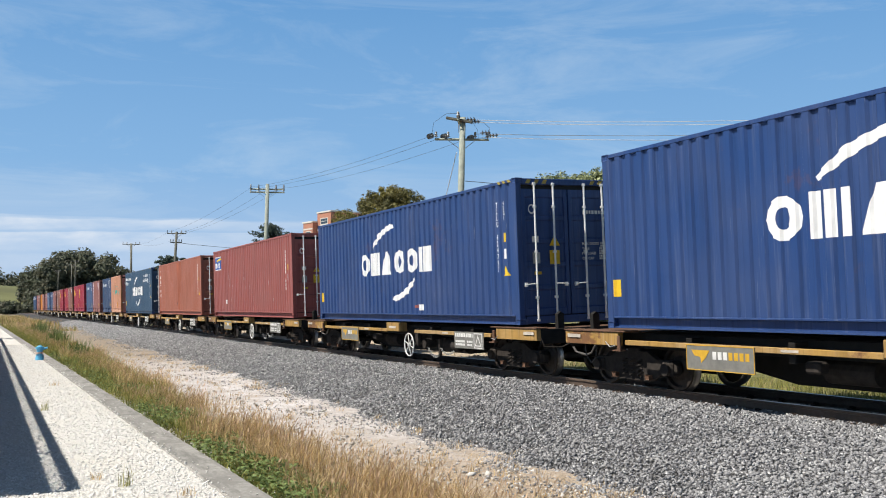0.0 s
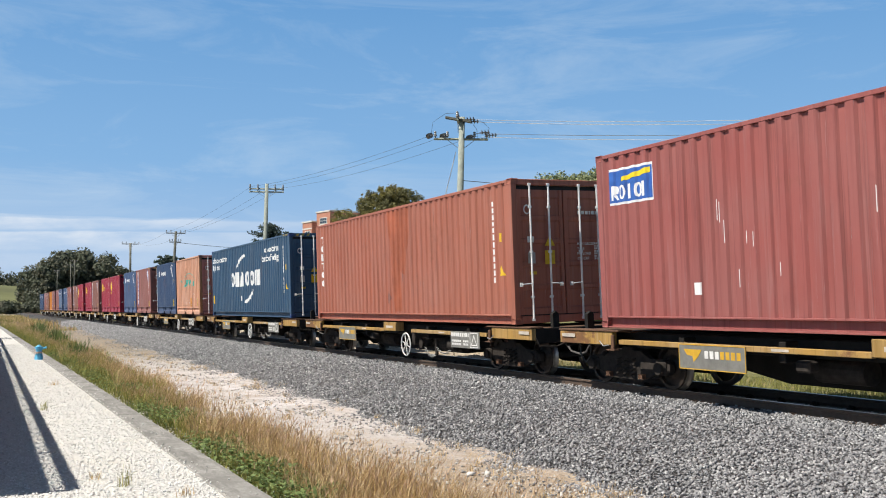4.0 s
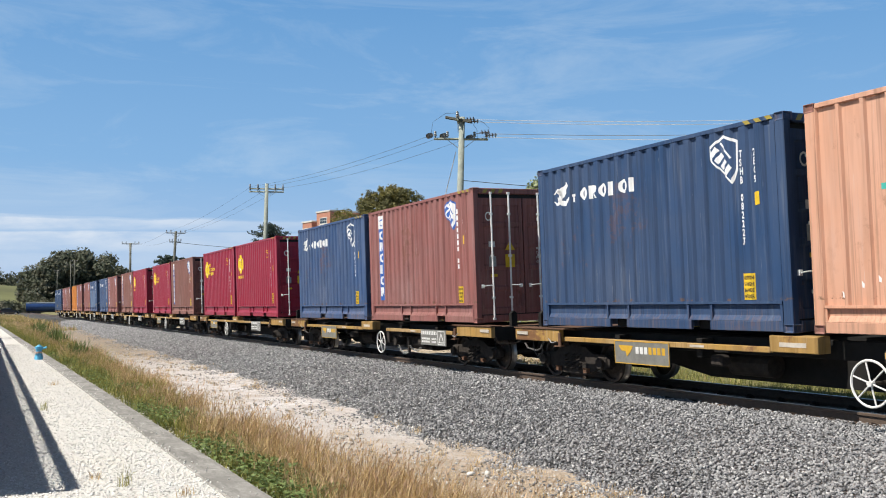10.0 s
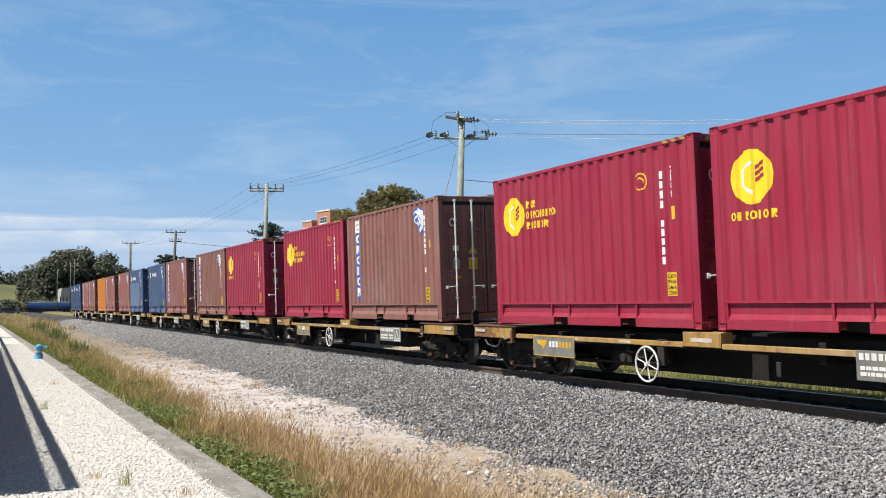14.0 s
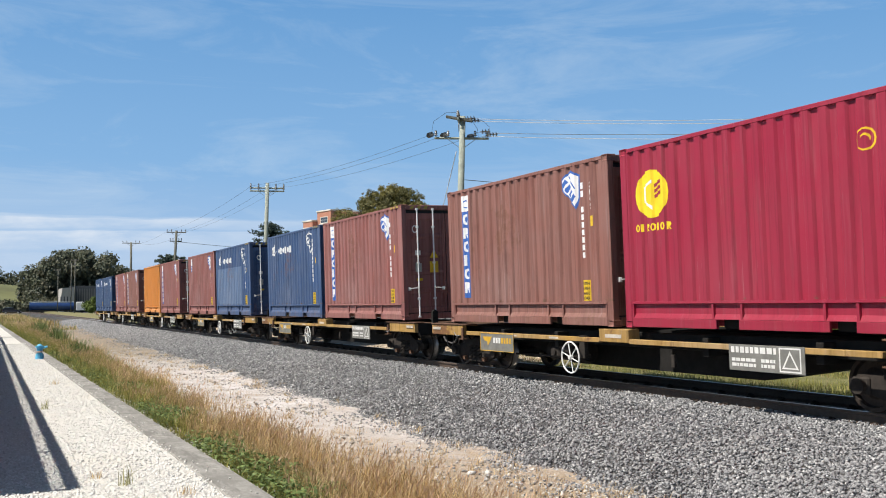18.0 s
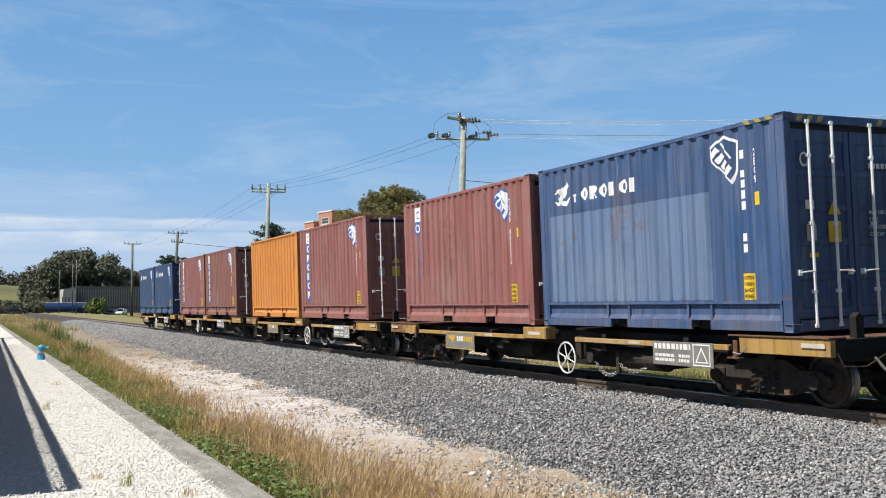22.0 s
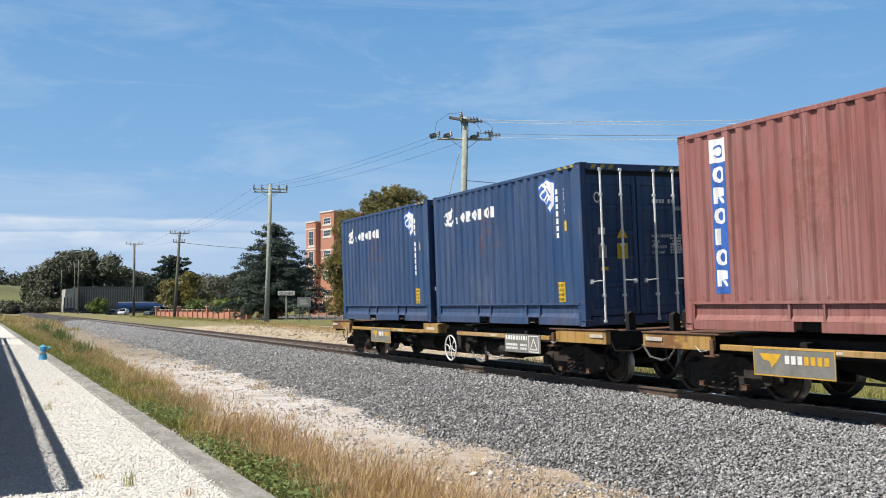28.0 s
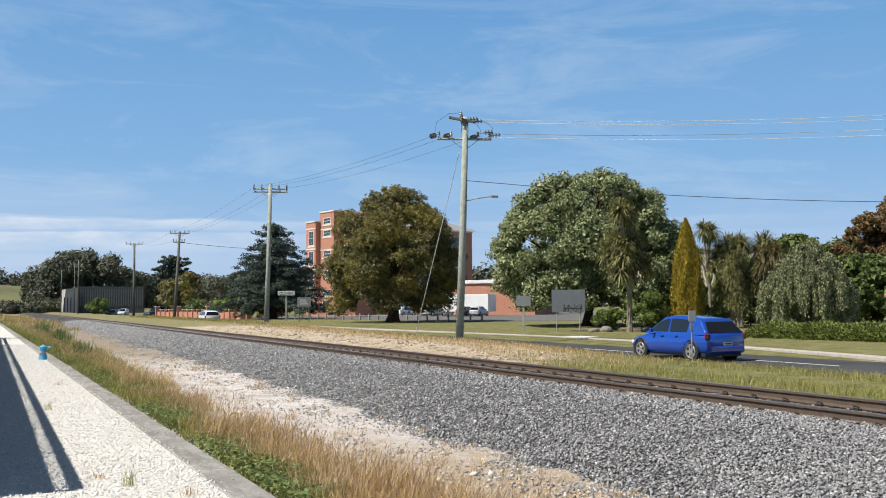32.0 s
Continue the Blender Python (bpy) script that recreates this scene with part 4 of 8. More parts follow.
def caution(c, length, y, z, big=True):
    """The yellow height label low on the side, with black small print."""
    h = .36 if big else .2
    on_box(c, "label", [rect(y, z, y + .22, z + h)], length, MAT_LABEL, "yellow height label")
    polys = []
    for k, txt in enumerate(("CAUTION", "9'6 HIGH", "2.46m WIDE", "CONTAINER")[:4 if big else 2]):
        if txt not in SHARED:
            SHARED[txt] = letters(txt, 1.0, 1.0, .02)
        wide = max(u for p in SHARED[txt] for u, v in p)
        kx, kz = .19 / wide, .075
        polys += [[(y + .205 - u * kx, z + h - .085 * (k + 1) + v * kz) for u, v in p] for p in SHARED[txt]]
    tagged(part("marking", on_side(polys, length, .006), MAT_INK, c), kind="stuff")


# ---- the train as it passes ----
P_NAVY = paint("paint_navy", (.019, .056, .185), .2, .2, .45)
P_TEAL = paint("paint_steel_blue", (.030, .080, .150), .2, .2, .5)
P_RED = paint("paint_oxide_red", (.32, .092, .080), .22, .12, .55)
P_ORANGE_RED = paint("paint_terracotta", (.385, .130, .082), .2, .2, .55)
P_PINK = paint("paint_salmon", (.64, .33, .21), .35, .35, .65, 1.0)
P_PINK_DOOR = paint("paint_salmon_door", (.54, .21, .17), .3, .4, .65)
P_PINK_POST = paint("paint_rusty_post", (.46, .20, .085), .5, .9, .75)
P_BLUE = paint("paint_faded_blue", (.042, .092, .215), .5, .4, .6, 1.0)
P_BLUE_WORN = paint("paint_worn_blue", (.024, .062, .150), .35, .3, .6, .8)
P_BLUE_PALE = paint("paint_patched_blue", (.12, .19, .325), .35, .4, .6, .5)
P_BLUE_DEEP = paint("paint_deep_blue", (.024, .066, .165), .35, .35, .55, .6)
P_MAROON = paint("paint_maroon", (.30, .108, .094), .5, .4, .65, 1.0)
P_BROWN = paint("paint_brown", (.265, .108, .084), .45, .45, .65, 1.0)
P_CRIMSON = paint("paint_crimson", (.33, .018, .047), .14, .1, .45, .2)
P_AMBER = paint("paint_amber", (.64, .25, .045), .15, .2, .5, .3)
P_FRESH = plain("touch_up_terracotta", (.35, .10, .050), .6, 0, .3, 1.2)
P_PATCH = plain("patch_orange", (.55, .24, .04), .6, 0, .25, 5)
MARK_TEAL = plain("mark_teal", (.06, .42, .36), .6, 0, .25, 6)
MARK_YELLOW = plain("mark_bright_yellow", (.82, .62, .02), .55, 0, .1, 6)
MARK_BLUE = plain("mark_blue", (.035, .12, .42), .55, 0, .2, 6)
MARK_BLACK = plain("mark_black", (.03, .03, .03), .6, 0, .2, 6)
MARK_WHITE = plain("mark_white", (.78, .78, .77), .6, 0, .1, 3)

L20, LR, L40, GAP = 6.058, 6.0581, 12.192, .345


def column(c, length, text, y, z, size, mat):
    """Legible code letters one below the other, reading down the side."""
    polys = glyph_row()
    for i, ch in enumerate(text):
        if ch == " ":
            continue
        if ch not in SHARED:
            SHARED[ch] = letters(ch, 1.0, 1.0, .03)
        polys += [[(y - u * size * .8, z - (i + 1) * size * 1.02 + v * size * 1.15) for u, v in p] for p in SHARED[ch]]
        polys.ends.append(len(polys))
    on_box(c, "marking", polys, length, mat)


def written(c, length, text, y, z, size, mat, spacing=.98):
    """A line of legible writing; y is its start, at the rear."""
    row = glyph_row()
    for ch in text:
        if ch != " ":
            row += [[(y - u, z + v) for u, v in p] for p in letters(ch, size, 1.0, .022)]
            row.ends.append(len(row))
        y -= size * spacing * {" ": .26, "i": .215, "l": .215, "f": .30, "t": .33, "r": .34, "m": .80}.get(ch, .50)
    on_box(c, "marking", row, length, mat)


def swoosh_name(c, fresh=True):
    """Two swooping strokes and six plain shapes across a long box."""
    for row in (blocks(8.58, 1.20, 2.3, .60, "omw"), blocks(6.2, 1.20, 2.3, .60, "oom")):
        on_box(c, "brand_shape", row, L40, MARK_WHITE, "white plain shape")
    on_box(c, "swoosh", [[(7.68, 1.92), (7.72, 1.98), (7.25, 2.30), (7.15, 2.16)], [(7.25, 2.30), (7.15, 2.16), (6.75, 2.30), (6.8, 2.43)], [(6.8, 2.43), (6.75, 2.30), (6.26, 2.38), (6.3, 2.47), (6.45, 2.50)]], L40, MARK_WHITE, "white swoosh")
    on_box(c, "swoosh", [[(4.98, 1.08), (4.94, 1.02), (5.40, .70), (5.5, .84)], [(5.40, .70), (5.5, .84), (5.9, .69), (5.85, .57)], [(5.9, .69), (5.85, .57), (6.2, .50), (6.36, .54), (6.32, .64)]], L40, MARK_WHITE, "white swoosh")


def emblem(c, length, y=1.15, z=2.08, blue=True):
    """The leaning five-sided badge near the doors."""
    field, mark = (MARK_WHITE, MARK_BLUE) if blue else (P_BLUE_DEEP, MARK_WHITE)
    outer = [(y + .50, z + .55), (y + .46, z + .34), (y + .06, z - .02), (y - .03, z + .16), (y - .05, z + .58), (y + .22, z + .70)]
    mid = Vector((y + .20, z + .38))
    inner = [tuple(mid + (Vector(p) - mid) * .86) for p in outer]
    on_box(c, "badge", [outer], length, mark, "five-sided badge")
    part("badge_field", on_side([inner], length, .006), field, c, "field of the badge")
    d, n = Vector((-.66, -.72)), Vector((-.72, .66))
    for k in range(4):
        o = Vector((y + .42, z + .50)) + d * (.13 * k)
        part("badge_bar", on_side([[tuple(o + d * u + n * v) for u, v in ((0, -.075), (.085, -.075), (.085, .075), (0, .075))]], length, .0065), mark, c)
    part("badge_bar", on_side([[tuple(Vector((y + .30, z + .58)) + d * u + n * v) for u, v in ((0, 0), (.34, 0), (.34, .03), (0, .03))]], length, .0065), mark, c)


def leasing_marks(c, mark="strip", blue=True, code="", seed=1, short=False):
    """Strip or line of plain shapes, badge, codes and labels of a 20-foot box."""
    if mark == "strip":
        on_box(c, "brand_strip", [rect(L20 - .99, 2.40, L20 - .67, 2.74)], L20, MARK_WHITE, "white panel with a curl")
        part("curl", on_side(crescent(L20 - .83, 2.56, .08, 20, 320, .045, 10), L20, .006), MARK_BLUE, c)
        if short:
            on_box(c, "brand_strip", [rect(L20 - .90, 2.1, L20 - .66, 2.395), rect(L20 - .91, 1.0, L20 - .83, 2.1)], L20, MARK_BLUE, "worn blue strip")
            on_box(c, "brand_shape", blocks(L20 - .7, 2.14, .2, .2, "o"), L20, MARK_WHITE, "", .006)
        else:
            on_box(c, "brand_strip", [rect(L20 - .98, .53, L20 - .69, 2.395)], L20, MARK_BLUE, "blue vertical strip")
            polys = glyph_row()
            for k, g in enumerate("oboiob"):
                polys += blocks(L20 - .725, 2.11 - k * .295, .25, .235, g)
            on_box(c, "brand_shape", polys, L20, MARK_WHITE, "white plain shape", .006)
    else:
        on_box(c, "horse_mark", crescent(L20 - .62, 2.33, .13, 30, 330, .09, 10) + crescent(L20 - .85, 2.40, .2, -150, -20, .09, 8) + [[(L20 - .8, 2.3), (L20 - .62, 2.42), (L20 - .95, 2.58), (L20 - 1.0, 2.5)], rect(L20 - 1.2, 2.3, L20 - 1.08, 2.34), rect(L20 - 1.15, 2.2, L20 - 1.1, 2.32)], L20, MARK_WHITE, "white curled mark")
        on_box(c, "brand_shape", blocks(L20 - 1.35, 2.20, 1.68, .23, "oboioi"), L20, MARK_WHITE, "white plain shape")
    emblem(c, L20, .92, 2.07, blue)
    column(c, L20, "2EG9", .60, 2.52, .12, MARK_WHITE)
    if code:
        column(c, L20, code, .822, 2.52, .118, MARK_WHITE)
    else:
        code_column(c, L20, .74, 2.5, 1.2, MARK_WHITE, seed)
    on_box(c, "label", [rect(.48, 1.72, .60, 1.9)], L20, MAT_LABEL, "small yellow label")
    caution(c, L20, .66, .44)


def disc_marks(c, wide=False, code="", seed=1):
    """Yellow disc with strokes, plain shapes, codes."""
    y, z = L20 - .76, 2.10
    on_box(c, "disc", [[(y + .38 * math.cos(a), z + .38 * math.sin(a)) for a in np.linspace(0, 2 * math.pi, 20, endpoint=False)]], L20, MARK_YELLOW, "yellow disc")
    polys = [[(y - .05, z + .02 + k * .085 - .1), (y - .24, z + .08 + k * .085 - .1), (y - .24, z + .135 + k * .085 - .1), (y - .05, z + .075 + k * .085 - .1)] for k in range(3)]
    part("disc_strokes", on_side(polys, L20, .006), P_CRIMSON, c, "dark red strokes")
    part("disc_strokes", on_side([[(y + .16, z + .1), (y + .2, z + .12), (y + .2, z - .12), (y + .16, z - .1)], [(y + .16, z + .1), (y + .2, z + .12), (y - .02, z + .22), (y - .02, z + .17)], [(y + .2, z - .12), (y + .16, z - .1), (y - .02, z - .19), (y - .02, z - .25)]], L20, .006), MARK_WHITE, c)
    if wide:
        for k, n in enumerate("bio"):
            on_box(c, "brand_shape", blocks(y - .5, z + .12 - k * .2, .35 if k == 0 else (1.0 if k == 1 else .75), .14, ("bob", "oiboioibo", "bioiob")[k]), L20, MARK_YELLOW, "yellow plain shape")
    else:
        on_box(c, "brand_shape", blocks(y + .40, 1.52, .84, .12, "oiboiob"), L20, MARK_YELLOW, "yellow plain shape")
    on_box(c, "ring_mark", crescent(1.3, 2.32, .13, 0, 359, .03, 14) + crescent(1.3, 2.32, .06, 20, 200, .03, 6), L20, MAT_LABEL, "yellow ring mark")
    column(c, L20, "2EG9", .60, 2.5, .12, MARK_WHITE)
    if code:
        column(c, L20, code, .822, 2.46, .118, MARK_WHITE)
    else:
        code_column(c, L20, .74, 2.42, 1.1, MARK_WHITE, seed)
    on_box(c, "label", [rect(.48, 1.66, .6, 1.86)], L20, MAT_LABEL, "small yellow label")
    caution(c, L20, .5, .5)


def train_build():
    """Fifteen wagons in line; gives back each wagon and each box with its offsets."""
    plans = [(0, "n"), (0, "N"), (0, "r"), (0, "t"), (0, "T"), (0, "pb"), (0, "Mb"), (1, "cC"), (1, "BC"), (1, "cB"), (1, "Mb"), (0, "2s"), (0, "Ma"), (1, "BM"), (0, "uu")]
    made = {0: wagon_build(0), 1: wagon_build(1)}
    used, wagons, boxes = set(), [], []
    codes = {(5, 1): "TSHB 082227", (6, 1): "TSHB 081734", (12, 0): "TSHB 084052", (11, 1): "TSHB 003636"}
    for i, (kind, load) in enumerate(plans):
        base = pose(TRACK_X, i * PITCH_W - 3.0, 0, 0, CANT, 0)
        if kind in used:
            w = copy_thing(made[kind], base)
        else:
            w = made[kind]
            w.matrix_basis = base
            used.add(kind)
        wagons.append(w)
        for j, k in enumerate(load):
            y = j * (L20 + GAP)
            m = base @ pose(0, y, 1.02)
            name, code = f"{i}{j}", codes.get((i, j), "")
            if k in "nN":
                c = container(name, "navy blue 40-foot shipping container with white swooshes", L40, P_NAVY, m, .2, 5, False)
                swoosh_name(c)
                if i == 1:
                    column(c, L40, "TLLU 424797", .808, 2.5, .128, MARK_WHITE)
                on_box(c, "label", [rect(11.80, .52, 12.01, .80)], L40, MAT_LABEL, "yellow height label")
                on_box(c, "label", [rect(4.55, .28, 4.74, .42)], L40, MARK_WHITE, "white sticker")
                on_box(c, "label", [rect(4.85, .34, 5.0, .41)], L40, P_RED, "red sticker")
                if i == 0:
                    code_column(c, L40, .735, 2.5, .95, MARK_WHITE, i, .07)
                column(c, L40, "45G1", .52, 2.5, .1, MARK_WHITE)
                on_box(c, "label", [rect(.44, 1.66, .58, 1.84), [(.36, .98), (.62, .98), (.49, 1.18)]], L40, MAT_LABEL, "yellow warning label")
                on_box(c, "label", [rect(.44, 1.32, .56, 1.52)], L40, MARK_WHITE, "white sticker")
            elif k == "r":
                c = container(name, "oxide red 40-foot shipping container with scuffed sides", L40, P_RED, m, .2, 5, False, hazard=False)
                on_box(c, "brand_panel", [rect(10.72, 2.02, 11.88, 2.62)], L40, MARK_WHITE, "small white and blue panel")
                part("brand_field", on_side([rect(10.76, 2.06, 11.84, 2.58)], L40, .006), MARK_BLUE, c)
                on_box(c, "brand_shape", blocks(11.78, 2.1, 1.0, .24, "boioi"), L40, MARK_WHITE, "", .009)
                part("brand_field", on_side([[(11.5, 2.40), (10.8, 2.46), (10.8, 2.55), (11.5, 2.47)]], L40, .009), MARK_YELLOW, c)
                code_column(c, L40, .735, 2.5, .95, MARK_WHITE, i, .07)
                on_box(c, "label", [rect(9.72, .52, 9.86, .70), rect(.5, 1.3, .62, 1.5)], L40, MARK_WHITE, "white sticker")
                on_box(c, "label", [rect(.44, 1.66, .58, 1.84)], L40, MAT_LABEL, "small yellow label")
                r = random.Random(4)
                on_box(c, "scratches", [rect(a, b, a + .012, b + .1 + .25 * r.random()) for a, b in ((1 + 9 * r.random(), .5 + 1.3 * r.random()) for _ in range(18))], L40, MARK_WHITE, "pale scratches", kind="stuff")
            elif k == "t":
                c = container(name, "terracotta 40-foot shipping container with a darker repainted patch", L40, P_ORANGE_RED, m, .2, 5, False, hazard=False)
                polys = glyph_row()
                for q, g in enumerate("tbiton"):
                    polys += blocks(11.74, 2.3 - q * .265, .26, .215, "t" if g == "t" else ("i" if g == "i" else "o"))
                on_box(c, "brand_shape", polys, L40, MARK_WHITE, "white plain shape")
                on_box(c, "fresh_patch", [[(6.42, 2.80), (6.05, .25), (5.55, .25), (5.75, 2.80)], [(5.75, 2.80), (5.7, 1.3), (5.35, 1.1), (5.0, 2.80)]], L40, P_FRESH, "darker touched-up patch")
                code_column(c, L40, .735, 2.5, .95, MARK_WHITE, i, .07)
                on_box(c, "label", [rect(.44, 1.66, .58, 1.84), [(.36, .98), (.62, .98), (.49, 1.18)]], L40, MAT_LABEL, "yellow warning label")
                r = random.Random(5)
                on_box(c, "scratches", [rect(a, b, a + .02, b + .1 + .3 * r.random()) for a, b in ((.8 + 10 * r.random(), .5 + 2 * r.random()) for _ in range(16))], L40, P_BROWN, "dark scrapes", kind="stuff")
                on_box(c, "rust_stain", [[(6.56, .55), (6.42, .42), (6.30, .58), (6.40, .78)]], L40, P_BROWN, "dark rust stain")
            elif k == "T":
                c = container(name, "steel blue 40-foot shipping container with white swooshes", L40, P_TEAL, m, .2, 5, False, casting_mat=P_NAVY)
                swoosh_name(c)
                written(c, L40, "advanced container", 12.02, 2.34, .33, MARK_WHITE, .98)
                written(c, L40, "light steel", 12.02, 2.02, .33, MARK_WHITE, .98)
                written(c, L40, "eco container", 3.26, 2.38, .33, MARK_WHITE, .98)
                written(c, L40, "bamboo flooring", 3.6, 2.06, .33, MARK_WHITE, .98)
                on_box(c, "label", [rect(11.78, .53, 12.01, .88)], L40, MAT_LABEL, "yellow height label")
                code_column(c, L40, .735, 2.5, .95, MARK_WHITE, i, .07)
                on_box(c, "label", [rect(.44, 1.66, .58, 1.84), [(.36, .98), (.62, .98), (.49, 1.18)]], L40, MAT_LABEL, "yellow warning label")
                on_box(c, "label", [rect(6.82, .62, 6.92, .82)], L40, MARK_WHITE, "white sticker")
            elif k in "pa":
                pt = P_PINK if k == "p" else P_AMBER
                c = container(name, "sun-bleached salmon 20-foot container, rust-edged" if k == "p" else "bright amber orange 20-foot shipping container", LR, pt, m, .36, 6, True,
                              door_paint=P_PINK_DOOR if k == "p" else P_AMBER, casting_mat=P_BROWN if k == "p" else None, hazard=False, post_mat=P_PINK_POST if k == "p" else None)
                ink = MARK_BLACK
                column(c, LR, "TSHB   9555" if k == "p" else "TSHB   9565", 1.03, 2.38, .115, ink)
                column(c, LR, "2NG9", .47, 2.1, .115, ink)
                if k == "p":
                    on_box(c, "brand_shape", blocks(5.0, 1.42, 3.7, .36, "tbiibbiooibo", .35), LR, MARK_TEAL, "teal slanting plain shape")
                    on_box(c, "swoosh", crescent(2.75, 1.55, 1.5, 25, 155, .10, 14, .36), LR, MARK_TEAL, "teal arc")
                    on_box(c, "patch", [rect(2.05, .40, 2.5, .83)], LR, P_PATCH, "orange patch")
                    on_box(c, "label", [rect(.55, 1.12, .7, 1.3)], LR, MAT_LABEL, "small yellow label")
                    caution(c, LR, .60, .44)
                    r = random.Random(8)
                    on_box(c, "scratches", [[(a, b), (a + .03, b + .01), (a + .035, b + .09), (a - .005, b + .05)] for a, b in ((.2 + 5.4 * r.random(), .42 + .6 * r.random() ** 2) for _ in range(20))], LR, MARK_WHITE, "bare scraped spots", kind="stuff")
            elif k in "Mbu2sB":
                pt = {"M": P_MAROON, "b": P_BLUE_WORN if i == 5 else P_BLUE, "u": P_BLUE_DEEP, "2": P_BLUE, "s": P_MAROON, "B": P_BROWN}[k]
                lab = {"M": "worn maroon 20-foot container with a blue strip", "b": "faded blue 20-foot container with rust spots", "u": "deep blue 20-foot container with a white curled mark",
                       "2": "faded blue 20-foot container with a paler repainted lower half", "s": "worn maroon 20-foot container with a torn blue strip", "B": "weathered brown 20-foot container with a blue strip"}[k]
                c = container(name, lab, L20, pt, m, hazard=k in "Mub2", rods=MAT_STEEL_ROD)
                leasing_marks(c, "strip" if k in "MsB" else "line", k not in "b2", code, i * 2 + j, k == "s")
                if k == "2":
                    on_box(c, "pale_panel", [rect(1.5, .44, L20 - .3, 2.0)], L20, P_BLUE_PALE, "paler repainted lower half")
            else:
                c = container(name, "crimson 20-foot container with a yellow disc", L20, P_CRIMSON, m)
                disc_marks(c, k == "C", "SLZU 510755" if (i, j) == (7, 0) else "", i * 2 + j)
            boxes.append((c, i, y))
    return wagons, boxes


WAGONS, BOXES = train_build()


# ---- road, kerbs and pavement ----
m = Mat("asphalt", (.06, .06, .06), .9, 0, .3)
n1, n2 = m.noise(60, 4, .7), m.noise(.35, 5, .6)
c = m.mix(m.ramp(n2, [(.35, 0.0), (.7, 1.0)]), (.055, .055, .058), (.10, .10, .10))
m.color(m.mix(m.ramp(n1, [(.4, .5), (.65, 0.0)]), c, (.03, .03, .03))).bump(n1, .3, .005)
MAT_ASPHALT = m.m
LINE = list(np.arange(-20, 110, 4.0)) + list(np.arange(110, 200, 10.0)) + [240, 320, 500, 900]
EDGE = 20.25


def strip(name, x0, x1, lift, material, ys=LINE):
    """A flat strip along the road between two edges, numbers or functions of y."""
    Y = np.array(ys, float)
    a = x0(Y) if callable(x0) else Y * 0 + x0
    b = x1(Y) if callable(x1) else Y * 0 + x1
    z = road_z(Y) + lift
    V = np.concatenate([np.stack([a, Y, z], -1), np.stack([b, Y, z], -1)])
    n = len(Y)
    i = np.arange(n - 1)
    return soup(name, V, np.stack([i, i + n, i + n + 1, i + 1], -1), material)


solid("road", strip("road", EDGE - .4, lambda y: kerb_x(y) + .02, 0, MAT_ASPHALT), None, "grey asphalt road behind the railway", "road", kind="structure")
MAT_LINE = plain("road_line_white", (.72, .72, .70), .7, 0, .2, 12)
lines = thing("road_marking", "broken white centre line on the road", "road marking", kind="structure")
for i in range(12):
    y = 11.0 + i * 9.0
    part("dash", strip("dash", 22.4, 22.54, .006, MAT_LINE, [y, y + 2, y + 4.2]), None, lines)
MAT_KERB = plain("kerb_concrete", (.42, .38, .35), .85, 0, .2, 5)
kerb2 = thing("road_kerb", "pale concrete kerb and gutter along the road", "kerb", kind="structure")
for i in range(34):
    a = -4.0 + i * 4.0
    part("gutter", strip("gutter", lambda y: kerb_x(y) + .02, lambda y: kerb_x(y) + .4, .008, MAT_KERB, [a + .01, a + 2, a + 3.99]), None, kerb2)
    bm = box(.38, a + .008, -.7, .54, a + 3.992, -.37, .02)
    for v in bm.verts:
        v.co.x += float(kerb_x(v.co.y))
    part("kerb_stone", bm, MAT_KERB, kerb2)
part("ramp_slab", box(28.3, 42.0, -.5, 29.4, 43.6, -.395, .01), MAT_LINE, kerb2, "white painted slab")
MAT_FOOT = plain("footpath_concrete", (.45, .40, .36), .9, 0, .15, 3)
solid("footpath", strip("footpath", lambda y: kerb_x(y) + .54, lambda y: kerb_x(y) + 1.3, .098, MAT_FOOT), None, "narrow strip of paving behind the kerb", "pavement", kind="structure")
m = Mat("bark_mulch", (.12, .08, .055), .95, 0, .2)
n1 = m.noise(14, 7, .75)
m.color(m.mix(m.ramp(n1, [(.35, 0.0), (.65, 1.0)]), (.07, .048, .034), (.24, .175, .12))).bump(n1, .8, .04)
bm = bmesh.new()
ring_pts = [(34.0 + 6.6 * (1 + math.cos(a)) * (1 + .10 * math.sin(5 * a)), 51.4 + .1 * (1 + math.cos(a)) + (2.6 + .3 * math.sin(3 * a)) * math.sin(a)) for a in np.linspace(0, 2 * math.pi, 48, endpoint=False)]
plate([(x, y, -.5) for x, y in ring_pts], (0, 0, .115), bm)
solid("garden_bed", bm, m.m, "brown bark mulch bed under the garden trees", "garden bed", kind="structure")
MAT_LOT = plain("car_park_asphalt", (.13, .127, .122), .9, 0, .2, .4)
bm = plate([(34, 130, -.5), (42.5, 104, -.5), (47, 88, -.5), (58, 84, -.5), (95, 95, -.5), (110, 160, -.5), (40, 160, -.5)], (0, 0, .1))
solid("car_park", bm, MAT_LOT, "asphalt car park before the brick building", "car park", kind="structure")

